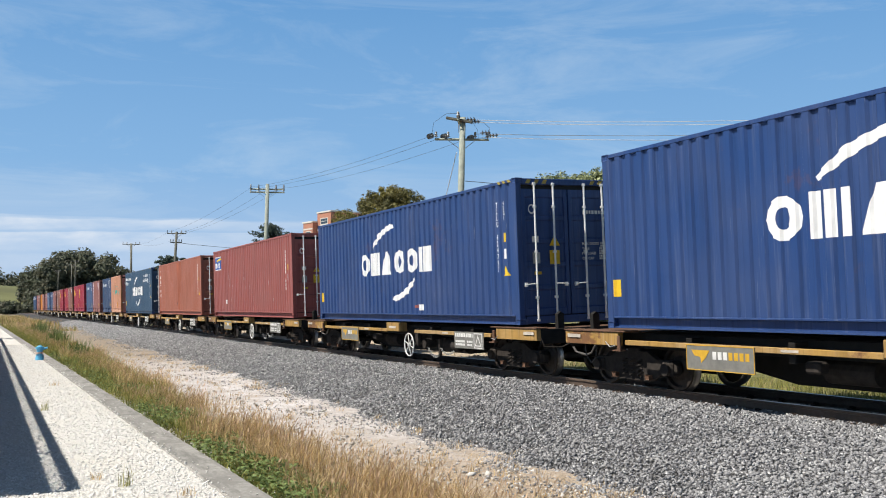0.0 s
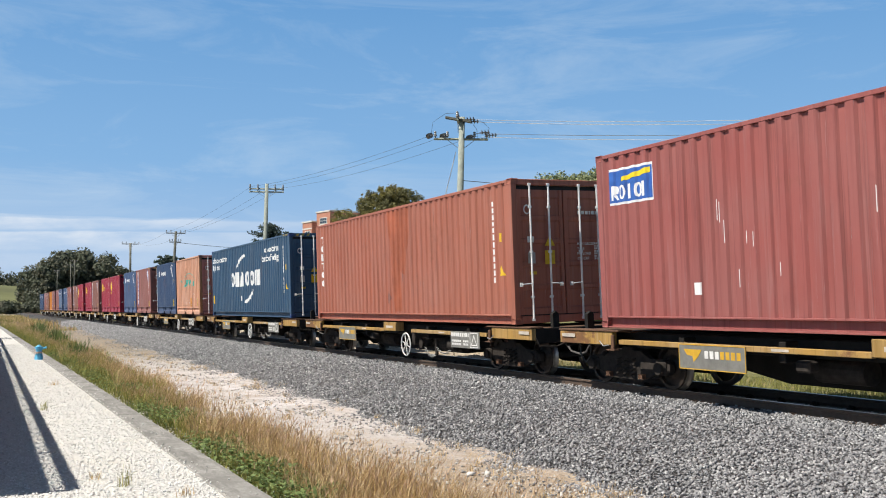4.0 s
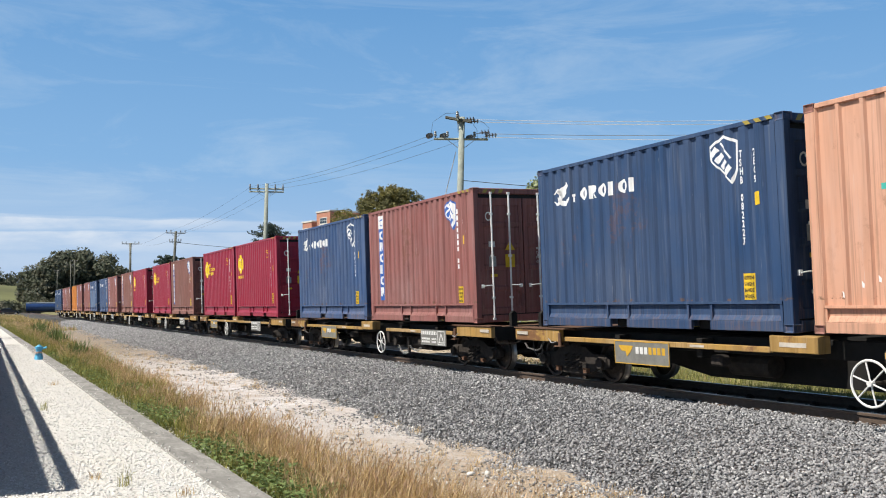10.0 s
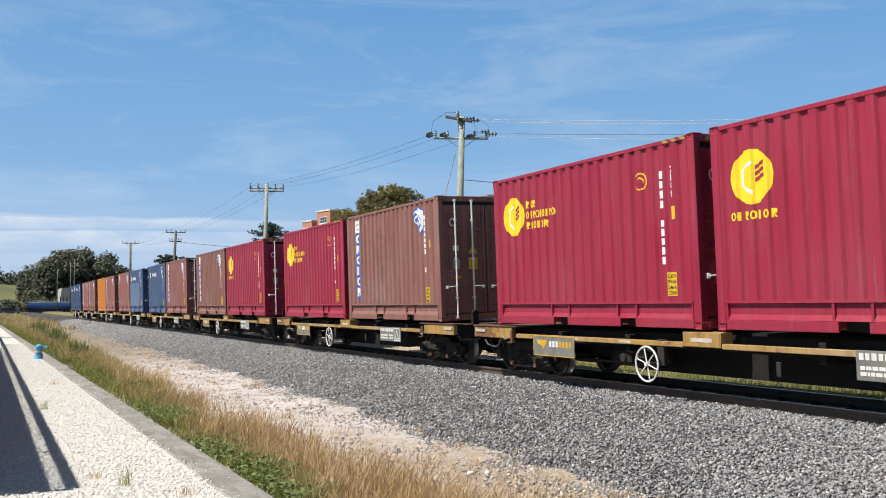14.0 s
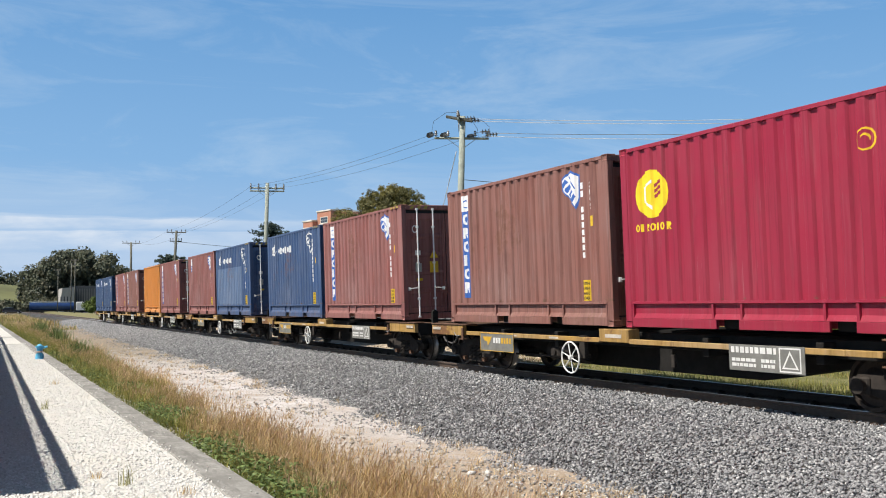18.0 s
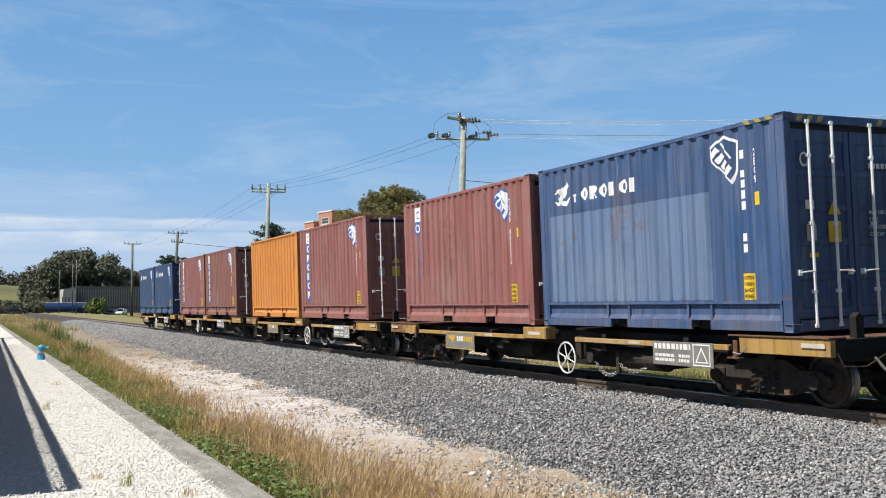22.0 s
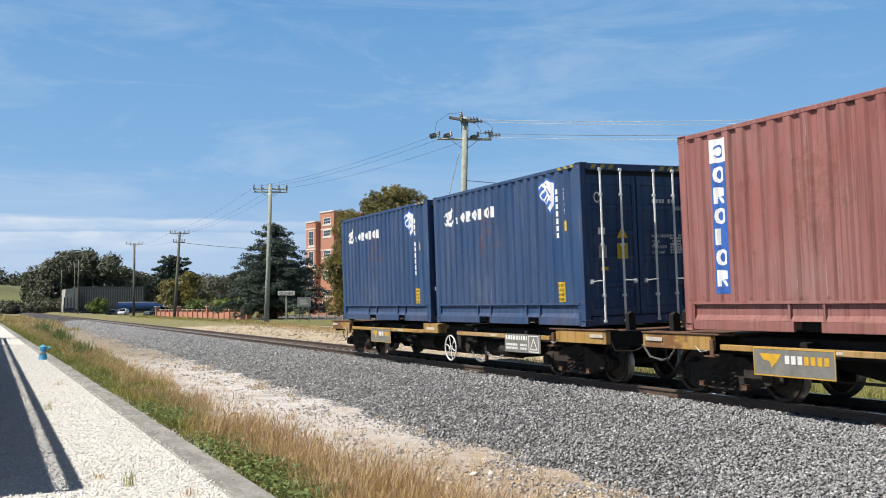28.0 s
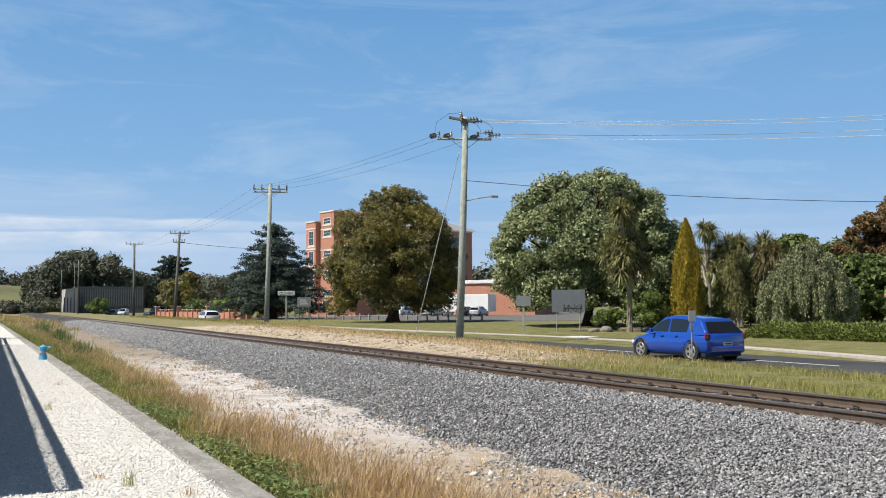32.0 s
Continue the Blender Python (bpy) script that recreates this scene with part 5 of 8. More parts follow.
# ---- foliage ----
def leaf_material(name, dark, light, tip=None):
    m = Mat(name, dark, .6, 0, .35)
    r = m.island()
    c = m.mix(m.ramp(r, [(.1, 0.0), (.9, 1.0)]), dark, light)
    if tip:
        c = m.mix(m.ramp(m.noise(.35, 4, .6), [(.45, 0.0), (.6, .8)]), c, tip)
    m.color(c)
    m.b.inputs["Subsurface Weight"].default_value = 0
    t = m.n.new("ShaderNodeBsdfTranslucent")
    m.l.new(c, t.inputs[0])
    mx = m.n.new("ShaderNodeMixShader")
    mx.inputs[0].default_value = .25
    m.l.new(m.b.outputs[0], mx.inputs[1])
    m.l.new(t.outputs[0], mx.inputs[2])
    m.l.new(mx.outputs[0], m.n["Material Output"].inputs[0])
    return m.m


LEAF_EUC = leaf_material("leaf_bronze_green", (.052, .052, .020), (.245, .23, .095), (.29, .24, .055))
LEAF_GREEN = leaf_material("leaf_mid_green", (.062, .086, .028), (.46, .50, .26))
LEAF_BACK = leaf_material("leaf_garden_green", (.040, .065, .016), (.20, .25, .075))
LEAF_DARK = leaf_material("leaf_conifer", (.030, .048, .038), (.105, .14, .11))
LEAF_GOLD = leaf_material("leaf_golden", (.20, .155, .015), (.56, .42, .06))
LEAF_WEEP = leaf_material("leaf_weeping", (.055, .070, .030), (.42, .44, .24))
LEAF_STRAP = leaf_material("leaf_strap", (.06, .07, .022), (.36, .34, .14))
LEAF_STRAP_BROWN = leaf_material("leaf_strap_dry", (.07, .065, .025), (.26, .21, .09))
LEAF_BROWN = leaf_material("leaf_russet", (.075, .045, .020), (.31, .185, .085), (.20, .15, .055))
LEAF_BRIGHT = leaf_material("leaf_bright", (.05, .08, .012), (.17, .225, .05))
LEAF_JUNIPER = leaf_material("leaf_juniper", (.030, .050, .010), (.33, .39, .10))
# pale greyed greens: the haze of distance is mixed into this leaf colour
LEAF_FAR_HAZE = leaf_material("leaf_far_haze", (.066, .080, .057), (.16, .178, .118), (.135, .125, .08))
LEAF_PURPLE = leaf_material("leaf_purple", (.04, .014, .018), (.10, .04, .045))
MAT_BARK = plain("bark", (.075, .055, .04), .95, 0, .4, 5, .2, .6)
MAT_BARK_PALE = plain("bark_pale", (.24, .20, .16), .95, 0, .35, 6, .2, .5)


def leaves(centres, radii, n, size, aspect=.55, shell=.55, droop=0.0, flat=.85):
    """Leaf quads thrown round clump centres, most of them near each clump's skin."""
    k = rng.choice(len(centres), n, p=radii ** 2 / (radii ** 2).sum())
    d = rng.normal(size=(n, 3))
    d /= np.linalg.norm(d, axis=1)[:, None]
    p = centres[k] + d * (radii[k] * (shell + (1.08 - shell) * rng.random(n) ** .6))[:, None] * np.array([1, 1, flat])
    face = d + .55 * rng.normal(size=(n, 3)) + np.array([0, 0, .25])
    u = np.cross(face, rng.normal(size=(n, 3))) + np.array([0, 0, -droop])
    u /= np.linalg.norm(u, axis=1)[:, None] + 1e-9
    w = np.cross(u, face)
    w /= np.linalg.norm(w, axis=1)[:, None] + 1e-9
    s = size * rng.uniform(.6, 1.35, n)[:, None]
    a, b = u * s, w * s * aspect
    v = np.stack([p - a, p + b, p + a, p - b], 1).reshape(-1, 3)
    return v, np.arange(4 * n).reshape(n, 4)


def clumps(base, height, width, n, crown=.3, top=1.0, r=(.10, .2), seed=1, flat=1.0):
    """Clump centres filling an uneven crown from crown*height to height."""
    g = np.random.default_rng(seed)
    out, rad = [], []
    while len(out) < n:
        p = g.uniform(-1, 1, 3)
        if (p ** 2).sum() > 1 or (p ** 2).sum() < .18 * g.random():
            continue
        if p[2] < 0:
            p[2] *= 1.0
        zc = height * (crown + (1 - crown) * .5)
        out.append((base[0] + p[0] * width / 2 * (.95 + .2 * g.random()), base[1] + p[1] * width / 2, base[2] + zc + p[2] * height * (1 - crown) * .5 * top * flat))
        rad.append(width * g.uniform(*r))
    return np.array(out), np.array(rad)


def tree(name, label, base, height, width, leaf, n_leaves=9000, n_clumps=40, size=.12, crown=.22, trunk=.3, bark=None, seed=1, droop=0.0, r=(.10, .19), aspect=.55, limbs=9, flat=.85):
    base = (base[0], base[1], float(ground_z(base[0], base[1])) - .05)
    t = thing(name, label, "tree" if "tree" in name or name in ("conifer", "cypress") else "bush")
    C, R = clumps(base, height, width, n_clumps, crown, 1.0, r, seed)
    R = np.minimum(R, np.maximum(.15, (C[:, 2] - base[2]) * .9))
    g = random.Random(seed)
    if trunk:
        b = Vector(base)
        fork = height * max(crown, .2)
        bm = tube([b, b + Vector((.02 * height * g.uniform(-1, 1), .02 * height * g.uniform(-1, 1), fork * .55)), b + Vector((0, 0, fork)), b + Vector((0, 0, height * .6))], trunk, 9, None, trunk * .4)
        for v in bm.verts:
            if v.co.z < b.z + .25:
                v.co.x = b.x + (v.co.x - b.x) * 1.35
                v.co.y = b.y + (v.co.y - b.y) * 1.35
        part("trunk", bm, bark or MAT_BARK, t, smooth=True)
        for c in C[g.sample(range(len(C)), min(limbs, len(C)))]:
            c = Vector(c)
            s = b + Vector((0, 0, fork * g.uniform(.8, 1.5)))
            part("limb", tube([s, s + (c - s) * .5 + Vector((0, 0, .04 * height)), c], trunk * .38, 5, None, .03), bark or MAT_BARK, t, smooth=True)
    v, f = leaves(C, R, n_leaves, size, aspect, .62, droop, flat)
    low = v.reshape(-1, 4, 3)[:, :, 2].min(1) > base[2] + .02
    v = v.reshape(-1, 4, 3)[low].reshape(-1, 3)
    f = np.arange(len(v)).reshape(-1, 4)
    cv, cf = scatter(C, R * .68, ICO_V, ICO_F, flat, .12)
    keep = np.repeat(cv[:, 2].reshape(-1, len(ICO_V)).min(1) > base[2], len(ICO_F))
    part("crown", soup("crown", v, f, leaf), None, t)
    part("inner_foliage", soup("inner_foliage", cv, cf[keep], leaf), None, t)
    return t


def lobed_tree(name, label, base, height, width, leaf, profile, n_lobes, lobe, n_leaves, size, trunk=.4, seed=1, tufts=26, tuft=.30, shell=.72, droop=0.0, limbs=14, clear=.1, aspect=.5, deep=.25, bark=None):
    """A crown of big lobes set on an uneven profile, each lobe made of small tufts, over forking limbs."""
    g = np.random.default_rng(seed)
    r = random.Random(seed)
    z0 = float(ground_z(base[0], base[1])) - .05
    t = thing(name, label, "tree")
    hs = [p[0] for p in profile]
    rs = [p[1] for p in profile]
    area = np.interp(np.linspace(clear, 1, 60), hs, rs) + .12
    h = np.interp((np.arange(n_lobes) + g.random(n_lobes)) / n_lobes, np.cumsum(area) / area.sum(), np.linspace(clear, 1, 60))
    a = np.arange(n_lobes) * 2.39996 + .5 * g.normal(size=n_lobes)
    inner = g.random(n_lobes) < deep
    rr = np.interp(h, hs, rs) * np.where(inner, g.uniform(.2, .6, n_lobes), g.uniform(.80, 1.0, n_lobes))
    R = width * lobe * g.uniform(.7, 1.3, n_lobes)
    rad = np.maximum(rr * width / 2 - R * .5, 0)
    C = np.stack([base[0] + rad * np.cos(a), base[1] + rad * np.sin(a), z0 + np.minimum(h * height, height - R * .85)], -1)
    # tufts on the lobes' skins
    d = g.normal(size=(n_lobes, tufts, 3)) + np.array([0, 0, .35])
    d /= np.linalg.norm(d, axis=2)[..., None]
    TC = (C[:, None] + d * (R[:, None] * g.uniform(shell, 1.0, (n_lobes, tufts)))[..., None] * np.array([1, 1, .8])).reshape(-1, 3)
    TR = np.repeat(R, tufts) * tuft * g.uniform(.6, 1.3, n_lobes * tufts)
    keep = TC[:, 2] - TR > z0 + clear * height * .45
    TC, TR = TC[keep], TR[keep]
    v, f = leaves(TC, TR, n_leaves, size, aspect, .35, droop, .85)
    part("crown", soup("crown", v, f, leaf), None, t)
    core = leaves(C, R * .72, n_lobes * 170, size * 1.7, .8, .3)
    part("inner_foliage", soup("inner_foliage", *core, leaf), None, t)
    b = Vector((base[0], base[1], z0))
    fork = height * .2
    bm = tube([b, b + Vector((.015 * height, 0, fork * .6)), b + Vector((0, .01 * height, fork)), b + Vector((.01 * height, 0, height * .62))], trunk, 10, None, trunk * .3)
    for q in bm.verts:
        if q.co.z < b.z + .3:
            q.co.x = b.x + (q.co.x - b.x) * 1.4
            q.co.y = b.y + (q.co.y - b.y) * 1.4
    part("trunk", bm, bark or MAT_BARK, t, smooth=True)
    for k in r.sample(range(n_lobes), min(limbs, n_lobes)):
        c = Vector(C[k])
        s = b + Vector((0, 0, fork * r.uniform(.75, 1.5)))
        mid = s + (c - s) * .5 + Vector((r.uniform(-.3, .3), r.uniform(-.3, .3), .05 * height))
        part("limb", tube([s, s + (mid - s) * .5 + Vector((0, 0, .02 * height)), mid, c], trunk * .40, 6, None, .03), bark or MAT_BARK, t, smooth=True)
    return t


def cedar(base, height, width, leaf, tiers=13, seed=1, name="cedar_tree", label="dark blue-green layered cedar tree", bare=.06, n_leaves=34000, size=.2, power=.75):
    """Flat sprays on level branches, tier above tier."""
    g = np.random.default_rng(seed)
    z0 = float(ground_z(base[0], base[1])) - .05
    b = Vector((base[0], base[1], z0))
    t = thing(name, label, "tree")
    part("trunk", tube([b, b + Vector((.1, 0, height * .4)), b + Vector((0, 0, height * .97))], width * .035, 8, None, .04), MAT_BARK, t, smooth=True)
    C, R = [], []
    for i in range(tiers):
        h = bare + (1 - bare) * (i + .4 * g.random()) / tiers
        reach = width / 2 * (1 - h) ** power * g.uniform(.85, 1.12) + .25
        count = max(4, int(9 * (1 - h) + 3))
        for j in range(count):
            a = 2 * np.pi * (j + .6 * g.random()) / count + i
            ln = reach * g.uniform(.68, 1.08)
            tip = b + Vector((ln * np.cos(a), ln * np.sin(a), h * height + .10 * ln * g.uniform(-.6, 1.2)))
            root = b + Vector((0, 0, h * height))
            if j % 3 == 0:
                part("limb", tube([root, (root + tip) / 2 + Vector((0, 0, .12 * ln)), tip], .07, 5, None, .02), MAT_BARK, t)
            for q in np.linspace(.3, 1, max(2, int(ln / .8))):
                p = root + (tip - root) * float(q) + Vector((0, 0, .12 * ln * math.sin(math.pi * q)))
                C.append((p.x + .2 * g.normal(), p.y + .2 * g.normal(), p.z + .18 * g.normal()))
                R.append((.46 + .42 * g.random()) * width / 12.4 * (1.15 - .35 * q))
    C, R = np.array(C), np.array(R)
    v, f = leaves(C, R, n_leaves, size, .4, .3, 0.0, .42)
    v[:, 2] = np.maximum(v[:, 2], z0 + .05)
    part("crown", soup("crown", v, f, leaf), None, t)
    return t


def cabbage_tree(base, height, heads, spread, trunk=.13, seed=1, dry=False, leaf_ln=.115):
    """Strap-leaved tree: bare stems, each with a burst of long leaves."""
    g = np.random.default_rng(seed)
    b = Vector((base[0], base[1], float(ground_z(base[0], base[1])) - .05))
    t = thing("cabbage_tree", "strap-leaved cabbage tree with bursts of sword leaves", "tree")
    bm = tube([b, b + Vector((.05, 0, height * .3)), b + Vector((0, 0, height * .55))], trunk, 8, None, trunk * .75)
    vs, fs = [], []
    for i in range(heads):
        top = b + Vector((spread * g.uniform(-1, 1), spread * g.uniform(-1, 1), height * g.uniform(.46, .93)))
        if i == 0:
            top = b + Vector((0, 0, height * .9))
        tube([b + Vector((0, 0, height * .36)), (b + Vector((0, 0, height * .45)) + top) / 2, top], trunk * .6, 6, bm, trunk * .4)
        n = 190
        d = g.normal(size=(n, 3))
        d[:, 2] = d[:, 2] * .9 + .12
        d /= np.linalg.norm(d, axis=1)[:, None]
        ln = height * leaf_ln * g.uniform(.75, 1.2, n)[:, None]
        side = np.cross(d, [0, 0, 1.0]) + 1e-6
        side /= np.linalg.norm(side, axis=1)[:, None]
        o = np.array(top)
        p1 = o + d * ln * .6
        p2 = o + d * ln + np.array([0, 0, -.25]) * ln
        w = .022 * height / 5
        quad = np.stack([o - side * w * .6, o + side * w * .6, p1 + side * w, p1 - side * w], 1)
        tip = np.stack([p1 - side * w, p1 + side * w, p2 + side * w * .1, p2 - side * w * .1], 1)
        k = sum(len(x) for x in vs)
        vs += [quad.reshape(-1, 3), tip.reshape(-1, 3)]
        fs.append(np.arange(8 * n).reshape(-1, 4) + k)
    part("trunk", bm, MAT_BARK_PALE, t)
    part("sword_leaves", soup("sword_leaves", np.concatenate(vs), np.concatenate(fs), LEAF_STRAP_BROWN if dry else LEAF_STRAP), None, t)
    return t


DOME = [(0, .5), (.12, .82), (.3, 1.0), (.55, .97), (.75, .80), (.9, .52), (1, .22)]
lobed_tree("gum_tree", "broad bronze-green evergreen tree on a short dark trunk", (38.3, 92.0), 14.4, 15.0, LEAF_EUC, [(0, .5), (.12, .85), (.3, 1.0), (.5, .97), (.68, .82), (.82, .60), (.92, .36), (1, .12)], 120, .098, 115000, .10, .6, 3, 34, .22, .86, clear=.13, deep=.2, limbs=20)
lobed_tree("shade_tree", "spreading green broadleaf tree on a dark trunk", (43.4, 63.5), 12.4, 15.6, LEAF_GREEN, [(0, .6), (.15, .92), (.35, 1.0), (.6, .97), (.8, .78), (.92, .55), (1, .3)], 190, .076, 130000, .10, .42, 8, 16, .40, .6, .15, limbs=30, clear=.17, aspect=.6)
cabbage_tree((36.0, 48.1), 8.2, 18, 1.3, .2, 2, False, .13)
cabbage_tree((48.1, 54.5), 7.9, 5, .8, .13, 4, False, .135)
cabbage_tree((50.2, 53.5), 7.0, 16, 1.6, .15, 5, False, .17)
cabbage_tree((47.4, 51.5), 4.8, 5, .7, .14, 6, False, .2)
cabbage_tree((51.8, 52.0), 6.2, 12, 1.3, .14, 7, True, .18)
cabbage_tree((47.0, 50.4), 3.4, 6, .5, .12, 9, False, .22)
cabbage_tree((49.6, 50.3), 2.2, 3, .5, .1, 8, False, .35)


def cypress(base, height, width, leaf, n=9000, seed=1):
    """A narrow flame of upright sprays."""
    g = np.random.default_rng(seed)
    z0 = float(ground_z(base[0], base[1])) - .03
    t = thing("cypress", "narrow golden upright cypress tree", "tree")
    part("trunk", tube([(base[0], base[1], z0), (base[0], base[1], z0 + height * .5)], .12, 7, None, .05), MAT_BARK, t)
    h = g.random(n) ** .9
    prof = np.interp(h, [0, .1, .3, .6, .8, .92, 1], [.8, .97, 1, .82, .5, .26, .03])
    a = g.uniform(0, 2 * np.pi, n)
    lump = 1 + .13 * np.sin(a * 7 + 2 * np.sin(h * 7)) + .05 * np.sin(a * 13 - h * 22)
    rr = width / 2 * prof * lump * (.72 + .3 * g.random(n))
    p = np.stack([base[0] + rr * np.cos(a), base[1] + rr * np.sin(a), z0 + .1 + h * height], -1)
    u = np.stack([np.cos(a) * .35, np.sin(a) * .35, np.ones(n)], -1) + .25 * g.normal(size=(n, 3))
    u *= (.095 * g.uniform(.6, 1.3, n))[:, None]
    w = np.stack([-np.sin(a), np.cos(a), 0 * a], -1) * .035 + .014 * g.normal(size=(n, 3))
    v = np.stack([p - u, p + w, p + u, p - w], 1).reshape(-1, 3)
    part("crown", soup("crown", v, np.arange(4 * n).reshape(n, 4), leaf), None, t)


cypress((44.0, 52.1), 7.6, 2.15, LEAF_GOLD, 30000, 3)


def weeping_tree(base, height, width, seed=1):
    """Tresses of hanging shoots over arching limbs and a hidden trunk."""
    g = np.random.default_rng(seed)
    z0 = float(ground_z(base[0], base[1])) - .03
    t = thing("weeping_tree", "grey-green weeping tree hanging to the ground", "tree")
    part("trunk", tube([(base[0], base[1], z0), (base[0] + .2, base[1], z0 + height * .6), (base[0], base[1], z0 + height * .92)], .2, 8, None, .06), MAT_BARK, t)
    vs = []
    for i in range(44):
        a = i * 2.39996
        rr = width / 2 * ((i + .5) / 44) ** .55
        top = height * (1.0 - .55 * (rr / (width / 2)) ** 1.5) * g.uniform(.90, 1.02)
        cx, cy = base[0] + rr * np.cos(a), base[1] + rr * np.sin(a)
        if i % 4 == 0:
            part("limb", tube([(base[0], base[1], z0 + height * .7), (base[0] + (cx - base[0]) * .6, base[1] + (cy - base[1]) * .6, z0 + max(top, height * .72) + .15), (cx, cy, z0 + top)], .06, 5, None, .02), MAT_BARK, t)
        long = g.uniform(.22, .62) * height
        for j in range(46):
            q, w0 = g.uniform(0, 2 * np.pi), .36 * g.random() ** .6
            sx, sy = cx + w0 * np.cos(q), cy + w0 * np.sin(q)
            st = top - .9 * w0 ** 2 - .05 * g.random()
            bot = max(.12, st - long * g.uniform(.55, 1.1))
            n = int(8 + 16 * (st - bot))
            hh = np.linspace(0, 1, n)
            p = np.stack([sx + .12 * hh * np.cos(a) + .035 * g.normal(size=n), sy + .12 * hh * np.sin(a) + .035 * g.normal(size=n), z0 + st + (bot - st) * hh], -1)
            u = g.normal(size=(n, 3)) * .45 + np.array([0, 0, -1.0])
            u *= .062 / np.linalg.norm(u, axis=1)[:, None]
            w = g.normal(size=(n, 3)) * .024
            vs.append(np.stack([p - u, p + w, p + u, p - w], 1).reshape(-1, 3))
    v = np.concatenate(vs)
    part("crown", soup("crown", v, np.arange(len(v)).reshape(-1, 4), LEAF_WEEP), None, t)


weeping_tree((43.1, 40.5), 5.75, 5.2, 2)
lobed_tree("broadleaf_tree", "rounded mid-green broadleaf tree behind the garden", (66.0, 63.0), 7.9, 12, LEAF_BACK, DOME, 46, .11, 26000, .19, .25, 8)
lobed_tree("broadleaf_tree", "rounded mid-green broadleaf tree behind the garden", (59.5, 62.2), 5.6, 7, LEAF_BACK, DOME, 30, .13, 14000, .17, .22, 9)
lobed_tree("russet_tree", "russet-brown spreading evergreen tree", (73.8, 58.4), 11.2, 10.2, LEAF_BROWN, [(.3, .6), (.42, .95), (.6, 1.0), (.8, .8), (1, .25)], 40, .12, 42000, .13, .32, 10, clear=.42, limbs=16)
lobed_tree("russet_tree", "low dark russet evergreen tree", (66.5, 57.5), 8.2, 3.6, LEAF_BROWN, DOME, 18, .16, 9000, .13, .2, 11, clear=.3)
lobed_tree("garden_tree", "dense dark green tree behind the hedge", (62.0, 52.0), 5.6, 8, LEAF_BACK, DOME, 34, .12, 18000, .15, .2, 15)
cedar((35.3, 127.4), 13.2, 15.8, LEAF_DARK, 19, 12, n_leaves=60000, size=.17, power=.62)
cedar((30.8, 179.4), 11.4, 11.5, LEAF_DARK, 8, 13, "conifer", "dark flat-topped conifer behind the fence", .5, 14000, .26, .35)
tree("conifer", "dense bronze-green conifer beside the road", (30.0, 168.7), 8.0, 7.2, LEAF_EUC, 7000, 36, .2, .02, .2, seed=14, r=(.12, .2))
for bx_, by_, hh, ww, lf, sd in ((36.6, 51.4, 1.5, 1.9, LEAF_BRIGHT, 1), (41.9, 54.0, 2.6, 3.0, LEAF_BRIGHT, 2), (33.0, 139.6, 3.0, 6.0, LEAF_BRIGHT, 3), (32.1, 143.1, 4.0, 4.8, LEAF_PURPLE, 4),
                                 (22.1, 222.4, 4.2, 5.2, LEAF_BRIGHT, 5), (46.0, 53.0, 2.4, 3.0, LEAF_BACK, 6), (53.0, 55.5, 4.2, 5.0, LEAF_BACK, 7), (50.0, 56.5, 3.8, 5.0, LEAF_BACK, 8), (55.5, 51.5, 3.2, 4.0, LEAF_BACK, 12), (49.0, 60.0, 3.2, 5.0, LEAF_BACK, 9),
                                 (37.0, 136.0, 2.0, 4.0, LEAF_BROWN, 10), (31.0, 158.0, 3.0, 4.5, LEAF_BACK, 11)):
    tree("bush", "rounded leafy bush in the garden", (bx_, by_), hh, ww, lf, 2600, 22, .09 if by_ < 60 else .16, .02, .05, seed=20 + sd, r=(.14, .24), limbs=4)

# long low hedge: feathery sprays leaning outwards and up
g = np.random.default_rng(4)
n = 46000
hy = 21.0 + 16.8 * g.random(n)
q = g.random(n) * np.pi
lump = 1 + .10 * np.sin(hy * 2.3) + .07 * np.sin(hy * 5.1 + 1) + .05 * g.normal(size=n)
depth = g.random(n) ** .35
mx_ = 36.1 + np.interp(hy, [21, 37.6], [1.4, 0.0])
end = np.clip((37.9 - hy) / 1.6, .15, 1) ** .5
p = np.stack([mx_ + 1.55 * end * np.cos(q) * depth * lump, hy, -.42 + .74 * end * np.sin(q) ** .7 * depth * lump], -1)
u = np.stack([np.cos(q) * .8, .35 * g.normal(size=n), .25 + np.sin(q) * .55], -1) + .35 * g.normal(size=(n, 3))
u *= (g.uniform(.06, .15, n) / np.linalg.norm(u, axis=1))[:, None]
w = np.cross(u, g.normal(size=(n, 3))) * .3
w *= (.028 / (np.linalg.norm(w, axis=1) + 1e-6))[:, None]
hedge = thing("hedge", "long low clipped juniper hedge behind the road", "hedge")
part("foliage", soup("foliage", np.stack([p - u, p + w, p + u, p - w], 1).reshape(-1, 3), np.arange(4 * n).reshape(n, 4), LEAF_JUNIPER), None, hedge)


# ---- poles and wires ----
MAT_POLE = plain("pole_timber", (.33, .355, .305), .9, 0, .25, 4, .2, .4)
MAT_POLE_DARK = plain("pole_timber_dark", (.14, .14, .12), .9, 0, .3, 4, .2, .4)
MAT_WIRE = plain("wire", (.08, .08, .08), .6, .3, .1, 10)
MAT_WIRE_PALE = Mat("wire_bare", (.80, .80, .80), .5, 0).m
MAT_INSULATOR = plain("insulator", (.21, .20, .19), .3, 0, .2, 10)


